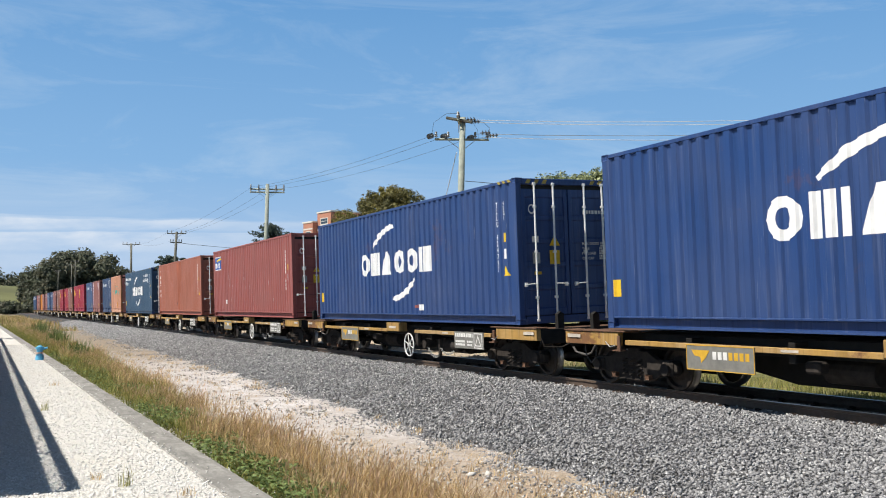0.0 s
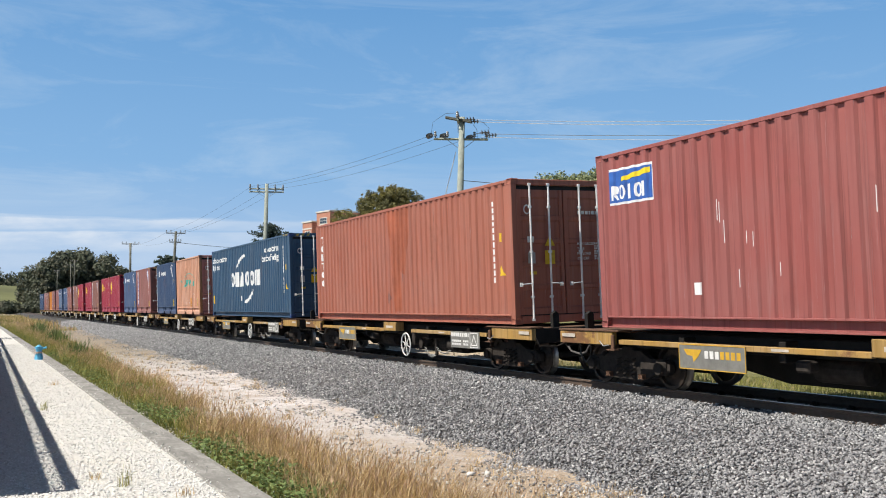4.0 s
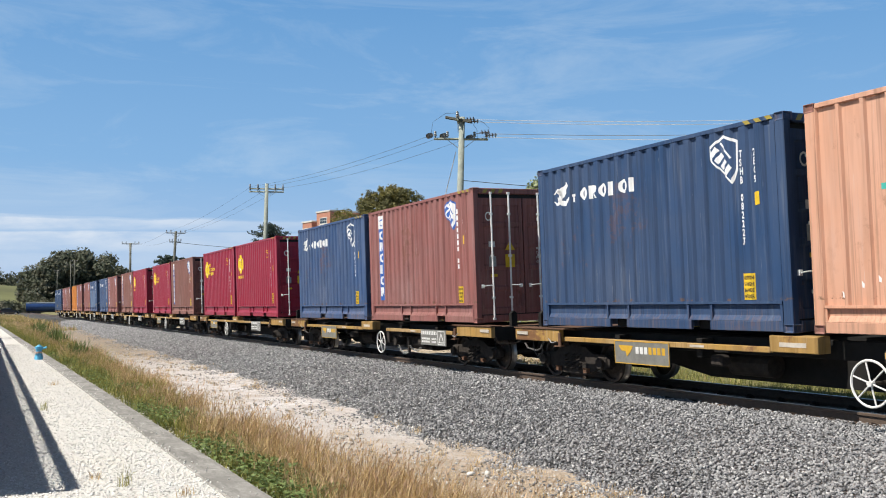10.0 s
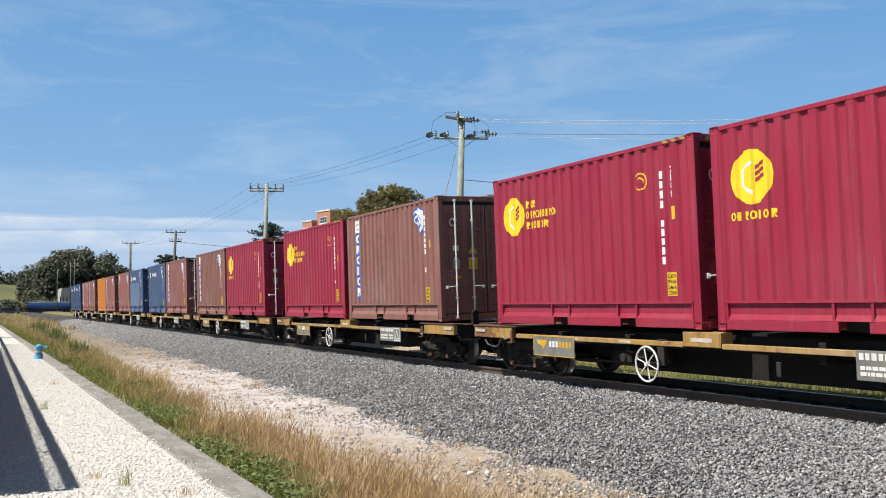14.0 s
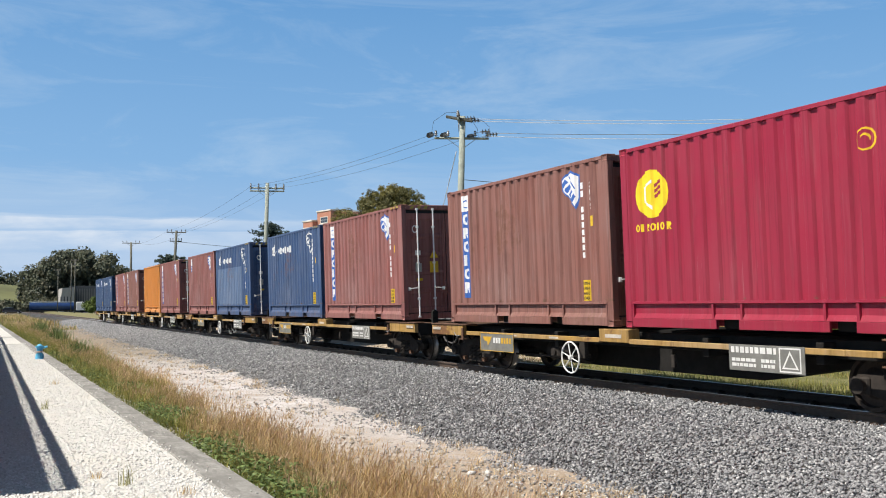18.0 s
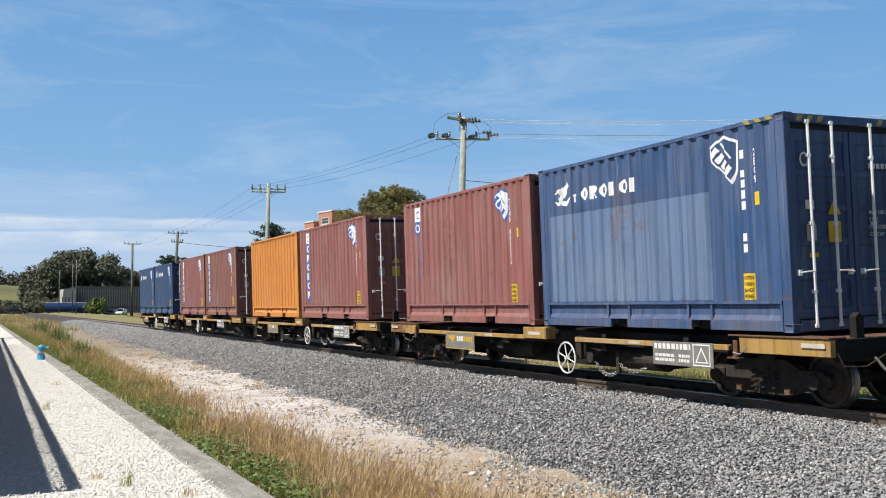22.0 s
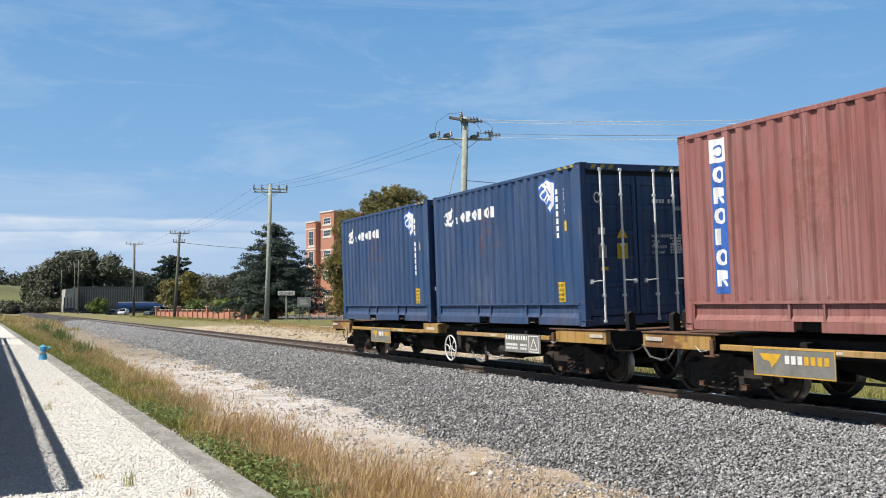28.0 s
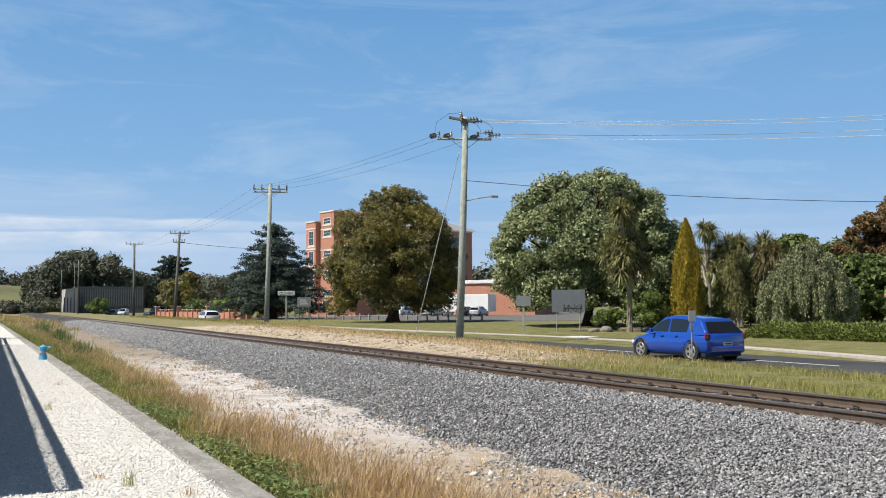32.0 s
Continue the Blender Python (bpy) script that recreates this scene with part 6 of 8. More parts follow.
def pole(base, top, lean, arms, mat, r=.15, label="weathered timber power pole with cross-arms"):
    """A pole from the ground to top height, cross-arms (height, half width, turn) with insulators."""
    z0 = float(ground_z(*base)) - .1
    p = thing("power_pole", label, "power pole", pose(base[0], base[1], z0))
    t = Vector((lean, 0, top - z0))
    part("shaft", tube([(0, 0, 0), t * .5 + Vector((.02, 0, 0)), t], r, 12, None, r * .72), mat, p, smooth=True)
    for h, w, turn in arms:
        c = t * ((h - z0) / (top - z0))
        d = Vector((math.cos(radians(turn)), math.sin(radians(turn)), 0))
        n = Vector((-d.y, d.x, 0))
        a, b = c - d * w + n * r, c + d * w + n * r
        bm = rod(a, b, .06, 4)
        arm = part("cross_arm", bm, mat, p)
        bm = bmesh.new()
        for s in (-1, 1):
            rod(c + d * s * w * .55 + n * r, c + Vector((0, 0, -.55)) + n * r, .015, 5, bm=bm)
        part("brace", bm, MAT_GALV, arm)
        for k in (-.95, -.5, .5, .95):
            bm = bmesh.new()
            e = c + d * w * k + n * r
            rod(e, e + Vector((0, 0, .2)), .022, 6, bm=bm)
            for q in range(3):
                rod(e + Vector((0, 0, .14 + q * .085)), e + Vector((0, 0, .2 + q * .085)), .095 - .012 * q, 10, .05, bm=bm)
            part("insulator", bm, MAT_INSULATOR, arm)
    return p


P1 = pole((20.3, 40.5), 10.5, .46, [(9.45, 1.33, -20), (10.3, .6, 60)], MAT_POLE, .195)
P2 = pole((20.3, 75.5), 11.4, .33, [(10.75, 1.4, -15), (11.0, 1.4, -15)], MAT_POLE, .21)
P3 = pole((20.3, 118.0), 10.6, .6, [(10.4, 1.15, -10), (9.3, .7, -10)], MAT_POLE_DARK, .2)
P4 = pole((20.2, 153.0), 11.3, 0, [(11.2, 1.3, -10)], MAT_POLE_DARK, .24, "dark timber street lighting pole")
for px_, py_, hh in ((17.0, 215.0, 11.5), (18.3, 242.0, 11.8), (16.5, 260.0, 11.0)):
    pole((px_, py_), hh, 0, [(hh - .4, .7, 0)], MAT_POLE_DARK, .14, "dark timber pole far down the road")

# strain insulators and jumper loops on the nearest pole
top = thing("line_fittings", "disc insulators and jumper loops on the power pole", "insulators")
OUT = Vector((41.4, -20.9, 2.0)).normalized()
BACK = Vector((0, 35, 1.4)).normalized()
for p0, d in ((Vector((20.9, 40.5, 10.40)), OUT), (Vector((21.1, 40.45, 10.30)), OUT), (Vector((21.55, 40.2, 9.75)), OUT), (Vector((21.85, 40.0, 9.6)), OUT), (Vector((19.35, 41.0, 9.6)), BACK), (Vector((20.0, 40.8, 9.6)), BACK), (Vector((21.25, 40.4, 9.55)), BACK)):
    bm = bmesh.new()
    for k in range(3):
        q = p0 + d * (.10 + .15 * k)
        rod(q, q + d * .06, .135, 12, .06, bm=bm)
    rod(p0, p0 + d * .5, .025, 6, bm=bm)
    part("strain_insulator", bm, MAT_INSULATOR, top)
for a, b, out in (((19.4, 41.2, 9.62), (20.5, 40.6, 10.7), (-.3, 0, .3)), ((21.3, 40.6, 9.5), (21.2, 40.3, 10.25), (.35, 0, -.2)), ((21.8, 39.8, 9.65), (21.4, 40.2, 10.35), (.25, 0, .1))):
    a, b = Vector(a), Vector(b)
    part("jumper", tube([a, a + (b - a) * .3 + Vector(out), a + (b - a) * .75 + Vector(out) * .8, b], .009, 5), MAT_WIRE, top)
part("top_arm", box(-.1, -.65, 0, .1, .65, .12, .01), MAT_POLE_DARK, top).matrix_basis = pose(20.55, 40.5, 10.3, 12, 0, 55)


def wire(a, b, sag):
    """Points along a sagging wire."""
    a, b = Vector(a), Vector(b)
    return [a + (b - a) * t + Vector((0, 0, -sag * 4 * t * (1 - t))) for t in np.linspace(0, 1, 18)]


def span(label, a, b, offsets, sag, r, mat):
    w = thing("power_line", label, "overhead wire")
    for (ax, az), (bx2, bz) in offsets:
        pts = wire((a[0] + ax, a[1], az), (b[0] + bx2, b[1], bz), sag)
        part("wire", tube(pts, r, 5), mat, w)
    return w


span("three dark overhead wires between poles", (20.6, 40.5), (20.6, 75.5), [((-1.25, 9.6), (-1.35, 11.1)), ((-.6, 9.6), (-.4, 11.1)), ((.65, 9.55), (1.0, 11.05))], .35, .008, MAT_WIRE)
span("dark overhead wires between poles", (20.6, 75.5), (20.8, 118.0), [((-1.3, 11.1), (-1.0, 10.5)), ((.2, 11.1), (.5, 10.45)), ((1.2, 11.1), (1.0, 10.4))], .45, .008, MAT_WIRE)
span("dark overhead wires between poles", (20.8, 118.0), (20.2, 153.0), [((-1.0, 10.5), (-1.2, 11.2)), ((1.0, 10.4), (1.2, 11.2))], .7, .008, MAT_WIRE)
span("bright bare overhead power wires", (20.6, 40.5), (62.0, 19.6), [((.3, 10.4), (.3, 12.6)), ((.5, 10.3), (.5, 12.3)), ((.9, 9.75), (.9, 12.0)), ((1.2, 9.6), (1.2, 11.6))], 1.0, .014, MAT_WIRE_PALE)
span("dark sagging overhead service cable", (20.5, 40.5), (65.0, 26.0), [((.1, 7.4), (.1, 7.6))], 1.0, .016, MAT_WIRE)
span("dark sagging overhead service cable", (20.3, 118.0), (53.0, 120.0), [((.1, 9.3), (.1, 9.4))], .8, .024, MAT_WIRE)
stay = thing("stay_wire", "pale stay wire from the power pole to the ground", "stay wire")
part("wire", rod((20.5, 40.7, 8.8), (23.6, 53.0, -.3), .019, 6), MAT_WIRE_PALE, stay)
lamp = thing("street_lamp", "grey street lamp arm on the power pole", "street lamp", pose(20.45, 40.5, 6.45))
part("arm", tube([(.1, 0, -.1), (.7, -.25, .05), (1.4, -.5, .16)], .03, 7), MAT_GALV, lamp)
part("lamp_head", box(1.35, -.62, .10, 1.75, -.44, .22, .03), MAT_GALV, lamp)
part("service_loop", tube([(.05, 0, .85), (.25, -.1, .5), (.3, -.1, .1), (.12, 0, -.2)], .012, 5), MAT_WIRE, lamp)

# ---- brick building and its low wing ----
m = Mat("red_brick", (.45, .17, .10), .9, 0, .2)
flat = m.n.new("ShaderNodeCombineXYZ")
m.l.new(m.math("ADD", m.axis(0), m.axis(1)), flat.inputs[0])
m.l.new(m.axis(2), flat.inputs[1])
br = m.n.new("ShaderNodeTexBrick")
br.inputs["Scale"].default_value = 4.0
br.inputs["Brick Width"].default_value, br.inputs["Row Height"].default_value = 1.0, .34
br.inputs["Color1"].default_value, br.inputs["Color2"].default_value, br.inputs["Mortar"].default_value = (.50, .235, .16, 1), (.43, .19, .13, 1), (.46, .34, .27, 1)
br.inputs["Mortar Size"].default_value = .012
m.l.new(flat.outputs[0], br.inputs["Vector"])
m.color(m.mix(m.ramp(m.noise(.3, 4, .6), [(.4, 0.0), (.7, .35)]), br.outputs[0], (.50, .25, .17)))
MAT_BRICK = m.m
MAT_STONE_TRIM = plain("pale_trim", (.68, .64, .58), .8, 0, .1, 2)
MAT_GLASS = Mat("window_glass", (.04, .06, .08), .08, 0, .8).m
MAT_ROOF_GREY = plain("roof_grey", (.30, .28, .26), .8, 0, .15, 2)
MAT_ROOF_WHITE = plain("roof_white", (.74, .74, .73), .5, .1, .08, .5)


def wall_block(parent, name, x0, y0, x1, y1, h, mat, cap=True):
    w = part(name, box(x0, y0, -.6, x1, y1, h, .02), mat, parent)
    if cap:
        part("parapet_cap", box(x0 - .12, y0 - .12, h + .002, x1 + .12, y1 + .12, h + .28, .02), MAT_STONE_TRIM, w)
    return w


def window(parent, face, a, z0, b, z1, at):
    """A window in a wall. face: 'x' looks to -x at x = at; 'y' looks to -y at y = at."""
    def bx2(a0, b0, c0, a1, b1, c1):
        return box(at - c1, a0, b0, at - c0, a1, b1) if face == "x" else box(a0, at - c1, b0, a1, at - c0, b1)
    fr = part("window", bx2(a - .12, z0 - .12, .0, b + .12, z1 + .12, .06), MAT_STONE_TRIM, parent)
    n = max(1, round((b - a) / .9))
    for i in range(n):
        u, v = a + (b - a) * i / n + .03, a + (b - a) * (i + 1) / n - .03
        part("pane", bx2(u, z0, .062, v, (z0 + z1) / 2 - .03, .075), MAT_GLASS, fr)
        part("pane", bx2(u, (z0 + z1) / 2 + .03, .062, v, z1, .075), MAT_GLASS, fr)
    part("lintel", bx2(a - .5, z0 - .42, .0, b + .5, z0 - .14, .09), MAT_STONE_TRIM, fr)


hospital = thing("brick_building", "five-storey red brick building with pale trim", "building", pose(60.3, 162.9, -.42, 0, 0, 12))
wall_block(hospital, "wing", .01, .01, 28, 14, 16.2, MAT_BRICK)
wall_block(hospital, "stair_tower", -2.0, 4, 6, 9, 19.3, MAT_BRICK)
wall_block(hospital, "side_wing", -3.0, 9.01, 5.5, 12.6, 17.6, MAT_BRICK)
part("roof", plate([(10, -.6, 16.5), (28.8, -.6, 16.5), (26, 7, 18.9), (12, 7, 18.9)], (0, .01, .05)), MAT_ROOF_GREY, hospital)
for fl in range(4):
    z = 1.6 + fl * 3.9
    for k in range(6):
        window(hospital, "y", 2.0 + k * 4.1, z, 4.4 + k * 4.1, z + 1.9, 0)
    window(hospital, "x", 5.2, z + 1.6, 7.6, z + 2.6, -2.0)
    window(hospital, "x", 9.7, z, 11.4, z + 2.6, -3.0)
    part("string_course", box(-3.06, 9.0, z + 3.0, -3.002, 12.6, z + 3.25), MAT_STONE_TRIM, hospital)
    part("string_course", box(-2.06, 4.01, z + 2.75, -2.002, 9.0, z + 2.95), MAT_STONE_TRIM, hospital)
    window(hospital, "x", 1.0, z, 3.2, z + 2.0, .01)
window(hospital, "x", 5.2, 17.2, 7.6, 18.2, -2.0)
part("chimney", box(18.5, 5, 15.4, 19.3, 6, 18.4, .05), MAT_STONE_TRIM, hospital)

annex = thing("low_wing", "single-storey orange brick wing with a white roof", "building", pose(68.0, 151.0, -.42, 0, 0, -55))
wall_block(annex, "wall", 0, 0, 22, 10, 5.3, MAT_BRICK, False)
part("roof", box(6, -.3, 5.302, 22.3, 10.3, 5.9, .05), MAT_ROOF_WHITE, annex)
part("roof", box(-.3, -.3, 5.302, 5.9, 10.3, 5.45, .05), MAT_ROOF_GREY, annex)
for a, b in ((1.5, 3.2), (9, 10.5)):
    part("door", box(a, -.05, .3, b, -.002, 2.8), MAT_STONE_TRIM, annex)
truck = thing("box_trailer", "plain white box trailer parked by the wing", "trailer", pose(67.5, 141.5, -.40, 0, 0, -62))
part("body", box(0, 0, .6, 9.5, 2.4, 3.4, .04), MAT_ROOF_WHITE, truck)
for a in (1.0, 2.0, 7.5):
    part("wheel", rod((a, .05, .45), (a, .35, .45), .45, 14), MAT_HOSE, truck)
low = thing("front_block", "low red brick front block", "building", pose(48.6, 146.0, -.42, 0, 0, -50))
wall_block(low, "wall", -2, 0, 6, 6, 3.1, MAT_BRICK)
window(low, "y", 0, 1.2, 1.2, 2.6, 0)
window(low, "y", 3, 1.2, 4.2, 2.6, 0)

# pale building and dark shed far down the road
MAT_SHED = plain("shed_sheet", (.07, .075, .085), .6, .3, .2, .5)
shed = thing("long_shed", "long dark sheet-metal shed", "building", pose(22.4, 304.0, -.45, 0, 0, -9))
part("wall", box(0, 0, 0, 20.5, 14, 8.0, .05), MAT_SHED, shed)
bm = bmesh.new()
for i in range(30):
    box(.2 + i * .68, -.1, 2.2, .5 + i * .68, -.002, 7.2, 0, bm)
part("wall_ribs", bm, plain("shed_rib", (.16, .165, .17), .6, .3, .15, 1), shed)
pale = thing("pale_building", "pale industrial building with a sloping roof", "building", pose(19.4, 300, -.45, 0, 0, 0))
part("wall", plate([(0, 0, 0), (4.4, 0, 0), (4.4, 0, 7.6), (.9, 0, 7.3)], (0, 16, 0)), plain("pale_sheet", (.42, .40, .37), .7, .1, .15, .6), pale)
bm = bmesh.new()
for k in range(4):
    box(.4 + k * .9, -.06, .5, .7 + k * .9, -.002, 4.8, 0, bm)
part("dark_strips", bm, MAT_SHED, pale)
hut = thing("brick_hut", "small brown hut with a flat roof", "hut", pose(57.0, 45.2, -.42, 0, 0, -35))
part("wall", box(0, 0, 0, 4, 3, 2.1, .03), plain("hut_brown", (.30, .15, .10), .8, 0, .15, 3), hut)
part("roof", box(-.25, -.25, 2.102, 4.25, 3.25, 2.3, .03), plain("hut_roof", (.36, .20, .16), .8, 0, .1, 3), hut)
part("door", box(.8, -.03, .05, 2.0, -.002, 1.8), plain("hut_door", (.20, .10, .05), .7, 0, .2, 5), hut)
cream = thing("cream_building", "long cream building behind the garden", "building", pose(70.0, 92.0, -.4, 0, 0, -45))
part("wall", box(0, 0, 0, 22, 8, 7.9, .05), plain("cream_wall", (.66, .60, .48), .8, 0, .08, .5), cream)
part("roof", box(-.3, -.3, 7.902, 22.3, 8.3, 8.2, .05), MAT_ROOF_GREY, cream)

# ---- brick fence ----
fence = thing("brick_fence", "low red brick fence with white capped pillars", "fence")
A, B = Vector((25.3, 163.0, 0)), Vector((31.8, 127.5, 0))
dirv = (B - A).normalized()
n = 18
for i in range(n + 1):
    c = A + (B - A) * i / n
    c.z = float(ground_z(c.x, c.y))
    big = i in (0, 5, 11, n)
    s = .32 if big else .2
    hgt = 1.75 if big else 1.25
    bm = box(-s, -s, -.2, s, s, hgt, .02)
    bmesh.ops.transform(bm, matrix=Matrix.Translation(c), verts=bm.verts)
    post = part("pillar", bm, MAT_BRICK, fence)
    bm = box(-s - .08, -s - .08, hgt + .002, s + .08, s + .08, hgt + .14, .02)
    bmesh.ops.transform(bm, matrix=Matrix.Translation(c), verts=bm.verts)
    part("cap", bm, MAT_STONE_TRIM, post)
    if i < n:
        d = A + (B - A) * (i + .5) / n
        d.z = c.z
        ln = (B - A).length / n / 2 - .22
        bm = box(-ln, -.1, -.2, ln, .1, 1.0, .01)
        bmesh.ops.transform(bm, matrix=Matrix.Translation(d) @ Matrix.Rotation(math.atan2(dirv.y, dirv.x), 4, "Z"), verts=bm.verts)
        part("panel", bm, MAT_BRICK, fence)

# ---- signs by the road ----
MAT_SIGN = plain("sign_grey", (.30, .31, .32), .5, .4, .12, 2)
MAT_SIGN_BACK = plain("sign_back", (.22, .23, .245), .45, .5, .1, 2)


def on_ground(x, y):
    return float(ground_z(x, y))


sign = thing("road_sign", "large grey road sign seen from behind on two posts", "sign", pose(33.9, 51.8, -.42, 0, 0, -30))
for x in (-.75, .75):
    part("post", rod((x, 0, -.1), (x, 0, 2.75), .04, 8), MAT_GALV, sign)
part("panel", box(-1.05, -.09, 1.25, 1.1, -.05, 2.7, .01), MAT_SIGN_BACK, sign)
bm = bmesh.new()
for a, b in (((-.3, 1.3), (-.25, 1.75)), ((-.25, 1.3), (.0, 1.7)), ((.0, 1.3), (.05, 1.75)), ((.05, 1.7), (.35, 1.4)), ((.35, 1.35), (.4, 1.75)), ((.4, 1.5), (.75, 1.75)), ((.45, 1.3), (.8, 1.6)), ((-.3, 1.5), (.9, 1.5)), ((.8, 1.3), (.85, 1.75))):
    rod((a[0], -.094, a[1]), (b[0], -.094, b[1]), .022, 4, bm=bm)
part("scribble", bm, MAT_INK, sign, "dark painted scribble")
for (x, y, h, w, hh) in ((30.2, 51.2, 2.3, .9, .62), (19.9, 23.4, 1.72, .24, .34)):
    s = thing("post_sign", "small grey sign on a timber post", "sign", pose(x, y, on_ground(x, y), 0, 0, -25))
    part("post", box(-.06, -.06, -.1, .06, .06, h - .1, .01) if w > .3 else rod((0, 0, -.1), (0, 0, h), .024, 8), MAT_POLE if w > .3 else MAT_GALV, s)
    part("panel", box(-w / 2, -.1, h - hh, w / 2, -.062, h, .01), MAT_SIGN, s)
    if w < .3:
        part("bracket", box(-.05, -.08, h - .62, .05, .05, h - .42, .01), MAT_SIGN_BACK, s)
name = thing("station_sign", "white station name board on a timber post", "sign", pose(30.6, 105.1, -.42, 0, 0, -15))
part("post", box(-.09, -.09, -.1, .09, .09, 3.1, .01), MAT_POLE, name)
board = part("board", box(-.95, -.13, 3.0, .95, -.092, 3.5, .01), MAT_WHITE, name)
bm = bmesh.new()
for tri in letters("QUOIBA", .42):
    bm.faces.new([bm.verts.new((-.8 + u, -.134, 3.08 + v)) for u, v in tri])
part("lettering", bm, MAT_INK, board)
info = thing("notice_board", "grey notice board on two posts", "sign", pose(31.9, 102.5, -.42, 0, 0, -15))
for x in (-.55, .55):
    part("post", rod((x, 0, -.1), (x, 0, 2.75), .06, 8), MAT_POLE_DARK, info)
part("panel", box(-.75, -.11, 1.7, .75, -.062, 2.75, .01), MAT_SIGN, info)
bm = bmesh.new()
for k in range(3):
    box(-.5, -.116, 1.95 + k * .22, .45 - .12 * k, -.1105, 2.05 + k * .22, 0, bm)
part("marking", bm, MAT_WHITE, info)
bollards = thing("post_and_rail", "low timber posts with a rail along the car park", "fence")
for i in range(22):
    x, y = 36.0 + i * .54, 123.0 - i * 1.62
    part("post", box(x - .08, y - .08, on_ground(x, y) - .1, x + .08, y + .08, on_ground(x, y) + .8, .01), MAT_POLE, bollards)
    if i:
        x0, y0 = x - .54, y + 1.62
        part("rail", rod((x0, y0, on_ground(x0, y0) + .55), (x, y, on_ground(x, y) + .55), .04, 6), MAT_GALV, bollards)
for x, y, rr in ((35.2, 49.4, .4), (34.6, 49.9, .27), (37.2, 48.0, .36), (38.6, 48.6, .3), (34.0, 49.4, .22)):
    bm = bmesh.new()
    bmesh.ops.create_icosphere(bm, subdivisions=2, radius=rr)
    for v in bm.verts:
        v.co *= 1 + .25 * noise.noise(v.co * 3 / rr * .4 + Vector((x, y, 0)))
        v.co.z *= .65
    o = solid("boulder", bm, plain("boulder_stone", (.24, .21, .18), .9, 0, .3, 5), "rounded grey boulder in the garden", "boulder", "garden boulders")
    o.location = (x, y, on_ground(x, y) + rr * .3)

# small blue toy figure by the edging: hat, one arm, pinkish middle
MAT_BLUE = plain("toy_blue", (.10, .42, .68), .55, 0, .15, 12)
toy = thing("hydrant", "small pale blue toy figure at the path's edge", "hydrant", pose(1.51, 31.5, PATH_Z))
bm = rod((0, 0, 0), (0, 0, .16), .13, 12, .11)
rod((0, 0, .16), (0, 0, .34), .085, 12, bm=bm)
part("body", bm, MAT_BLUE, toy)
bm = rod((0, 0, .34), (0, 0, .40), .12, 12)
rod((0, 0, .40), (0, 0, .46), .10, 12, .03, bm=bm)
part("cap", bm, MAT_BLUE, toy)
part("toy_arm", rod((.06, -.02, .33), (.22, -.06, .38), .035, 8), MAT_BLUE, toy)
part("band", rod((-.02, -.02, .20), (-.02, -.02, .25), .115, 12), plain("toy_band", (.55, .42, .38), .7, 0, .2, 12), toy)

# fence beside the path; only its shadow falls into view
fen = thing("path_fence", "plain boarded fence with a raised top rail", "fence")
# sun's shadow length for a height: 0.554 h
SH = 1.0 / math.tan(SUN_ELEV)
FX = -1.3


def fence_h(x):
    return (x - FX) / SH + PATH_Z


for i in range(19):
    a = 8.95 + i * 2.4
    part("board_panel", box(FX - .04, a + .01, PATH_Z - .1, FX, a + 2.39, fence_h(.56), .01), MAT_GALV, fen)
    part("post", box(FX - .1, a - .04, PATH_Z - .1, FX - .045, a + .04, fence_h(.78), .01), MAT_GALV, fen)
    part("top_rail", box(FX - .06, a + .01, fence_h(.715), FX + .0, a + 2.39, fence_h(.80), .01), MAT_GALV, fen)
bm = bmesh.new()
for i in range(506):
    a = 8.97 + i * .09
    box(FX - .02, a, fence_h(.56) + .002, FX - .008, a + .035, fence_h(.715) - .002, 0, bm)
tagged(part("pickets", bm, MAT_GALV, fen), kind="stuff")
part("gate_post", box(FX - .3, 54.3, PATH_Z - .1, FX + .2, 55.5, fence_h(1.5), .02), MAT_GALV, fen)

# ---- grasses and weeds ----
def blades(xs, ys, zs, h, w, bend, leanx=.3, leany=0.0):
    """Bent blades, two quads each."""
    n = len(xs)
    a = rng.uniform(0, 2 * np.pi, n)
    side = np.stack([np.cos(a), np.sin(a), 0 * a], -1) * w[:, None]
    d = np.stack([leanx + .6 * rng.normal(size=n), leany + .6 * rng.normal(size=n), 0 * a], -1) * (h * bend)[:, None]
    p0 = np.stack([xs, ys, zs], -1)
    p1 = p0 + d * .3 + np.stack([0 * h, 0 * h, h * .6], -1)
    p2 = p0 + d + np.stack([0 * h, 0 * h, h], -1)
    v = np.stack([p0 - side, p0 + side, p1 + side * .8, p1 - side * .8, p2 + side * .15, p2 - side * .15], 1)
    k = np.arange(n)[:, None] * 6
    f = np.concatenate([k + np.array([0, 1, 2, 3]), k + np.array([3, 2, 4, 5])])
    return v.reshape(-1, 3), f


MAT_GRASS_DRY = leaf_material("grass_dry", (.28, .175, .065), (.80, .60, .32))
MAT_GRASS_GREEN = leaf_material("grass_green", (.13, .14, .03), (.44, .41, .12))
MAT_SEED = leaf_material("grass_seed", (.48, .31, .18), (.78, .56, .38))
MAT_CLOVER = leaf_material("weed_leaf", (.065, .098, .026), (.25, .325, .11))


def patchy(x, y, k=.5):
    return np.array([noise.noise(Vector((a * k, b * k * .5, 3.0))) for a, b in zip(x, y)])


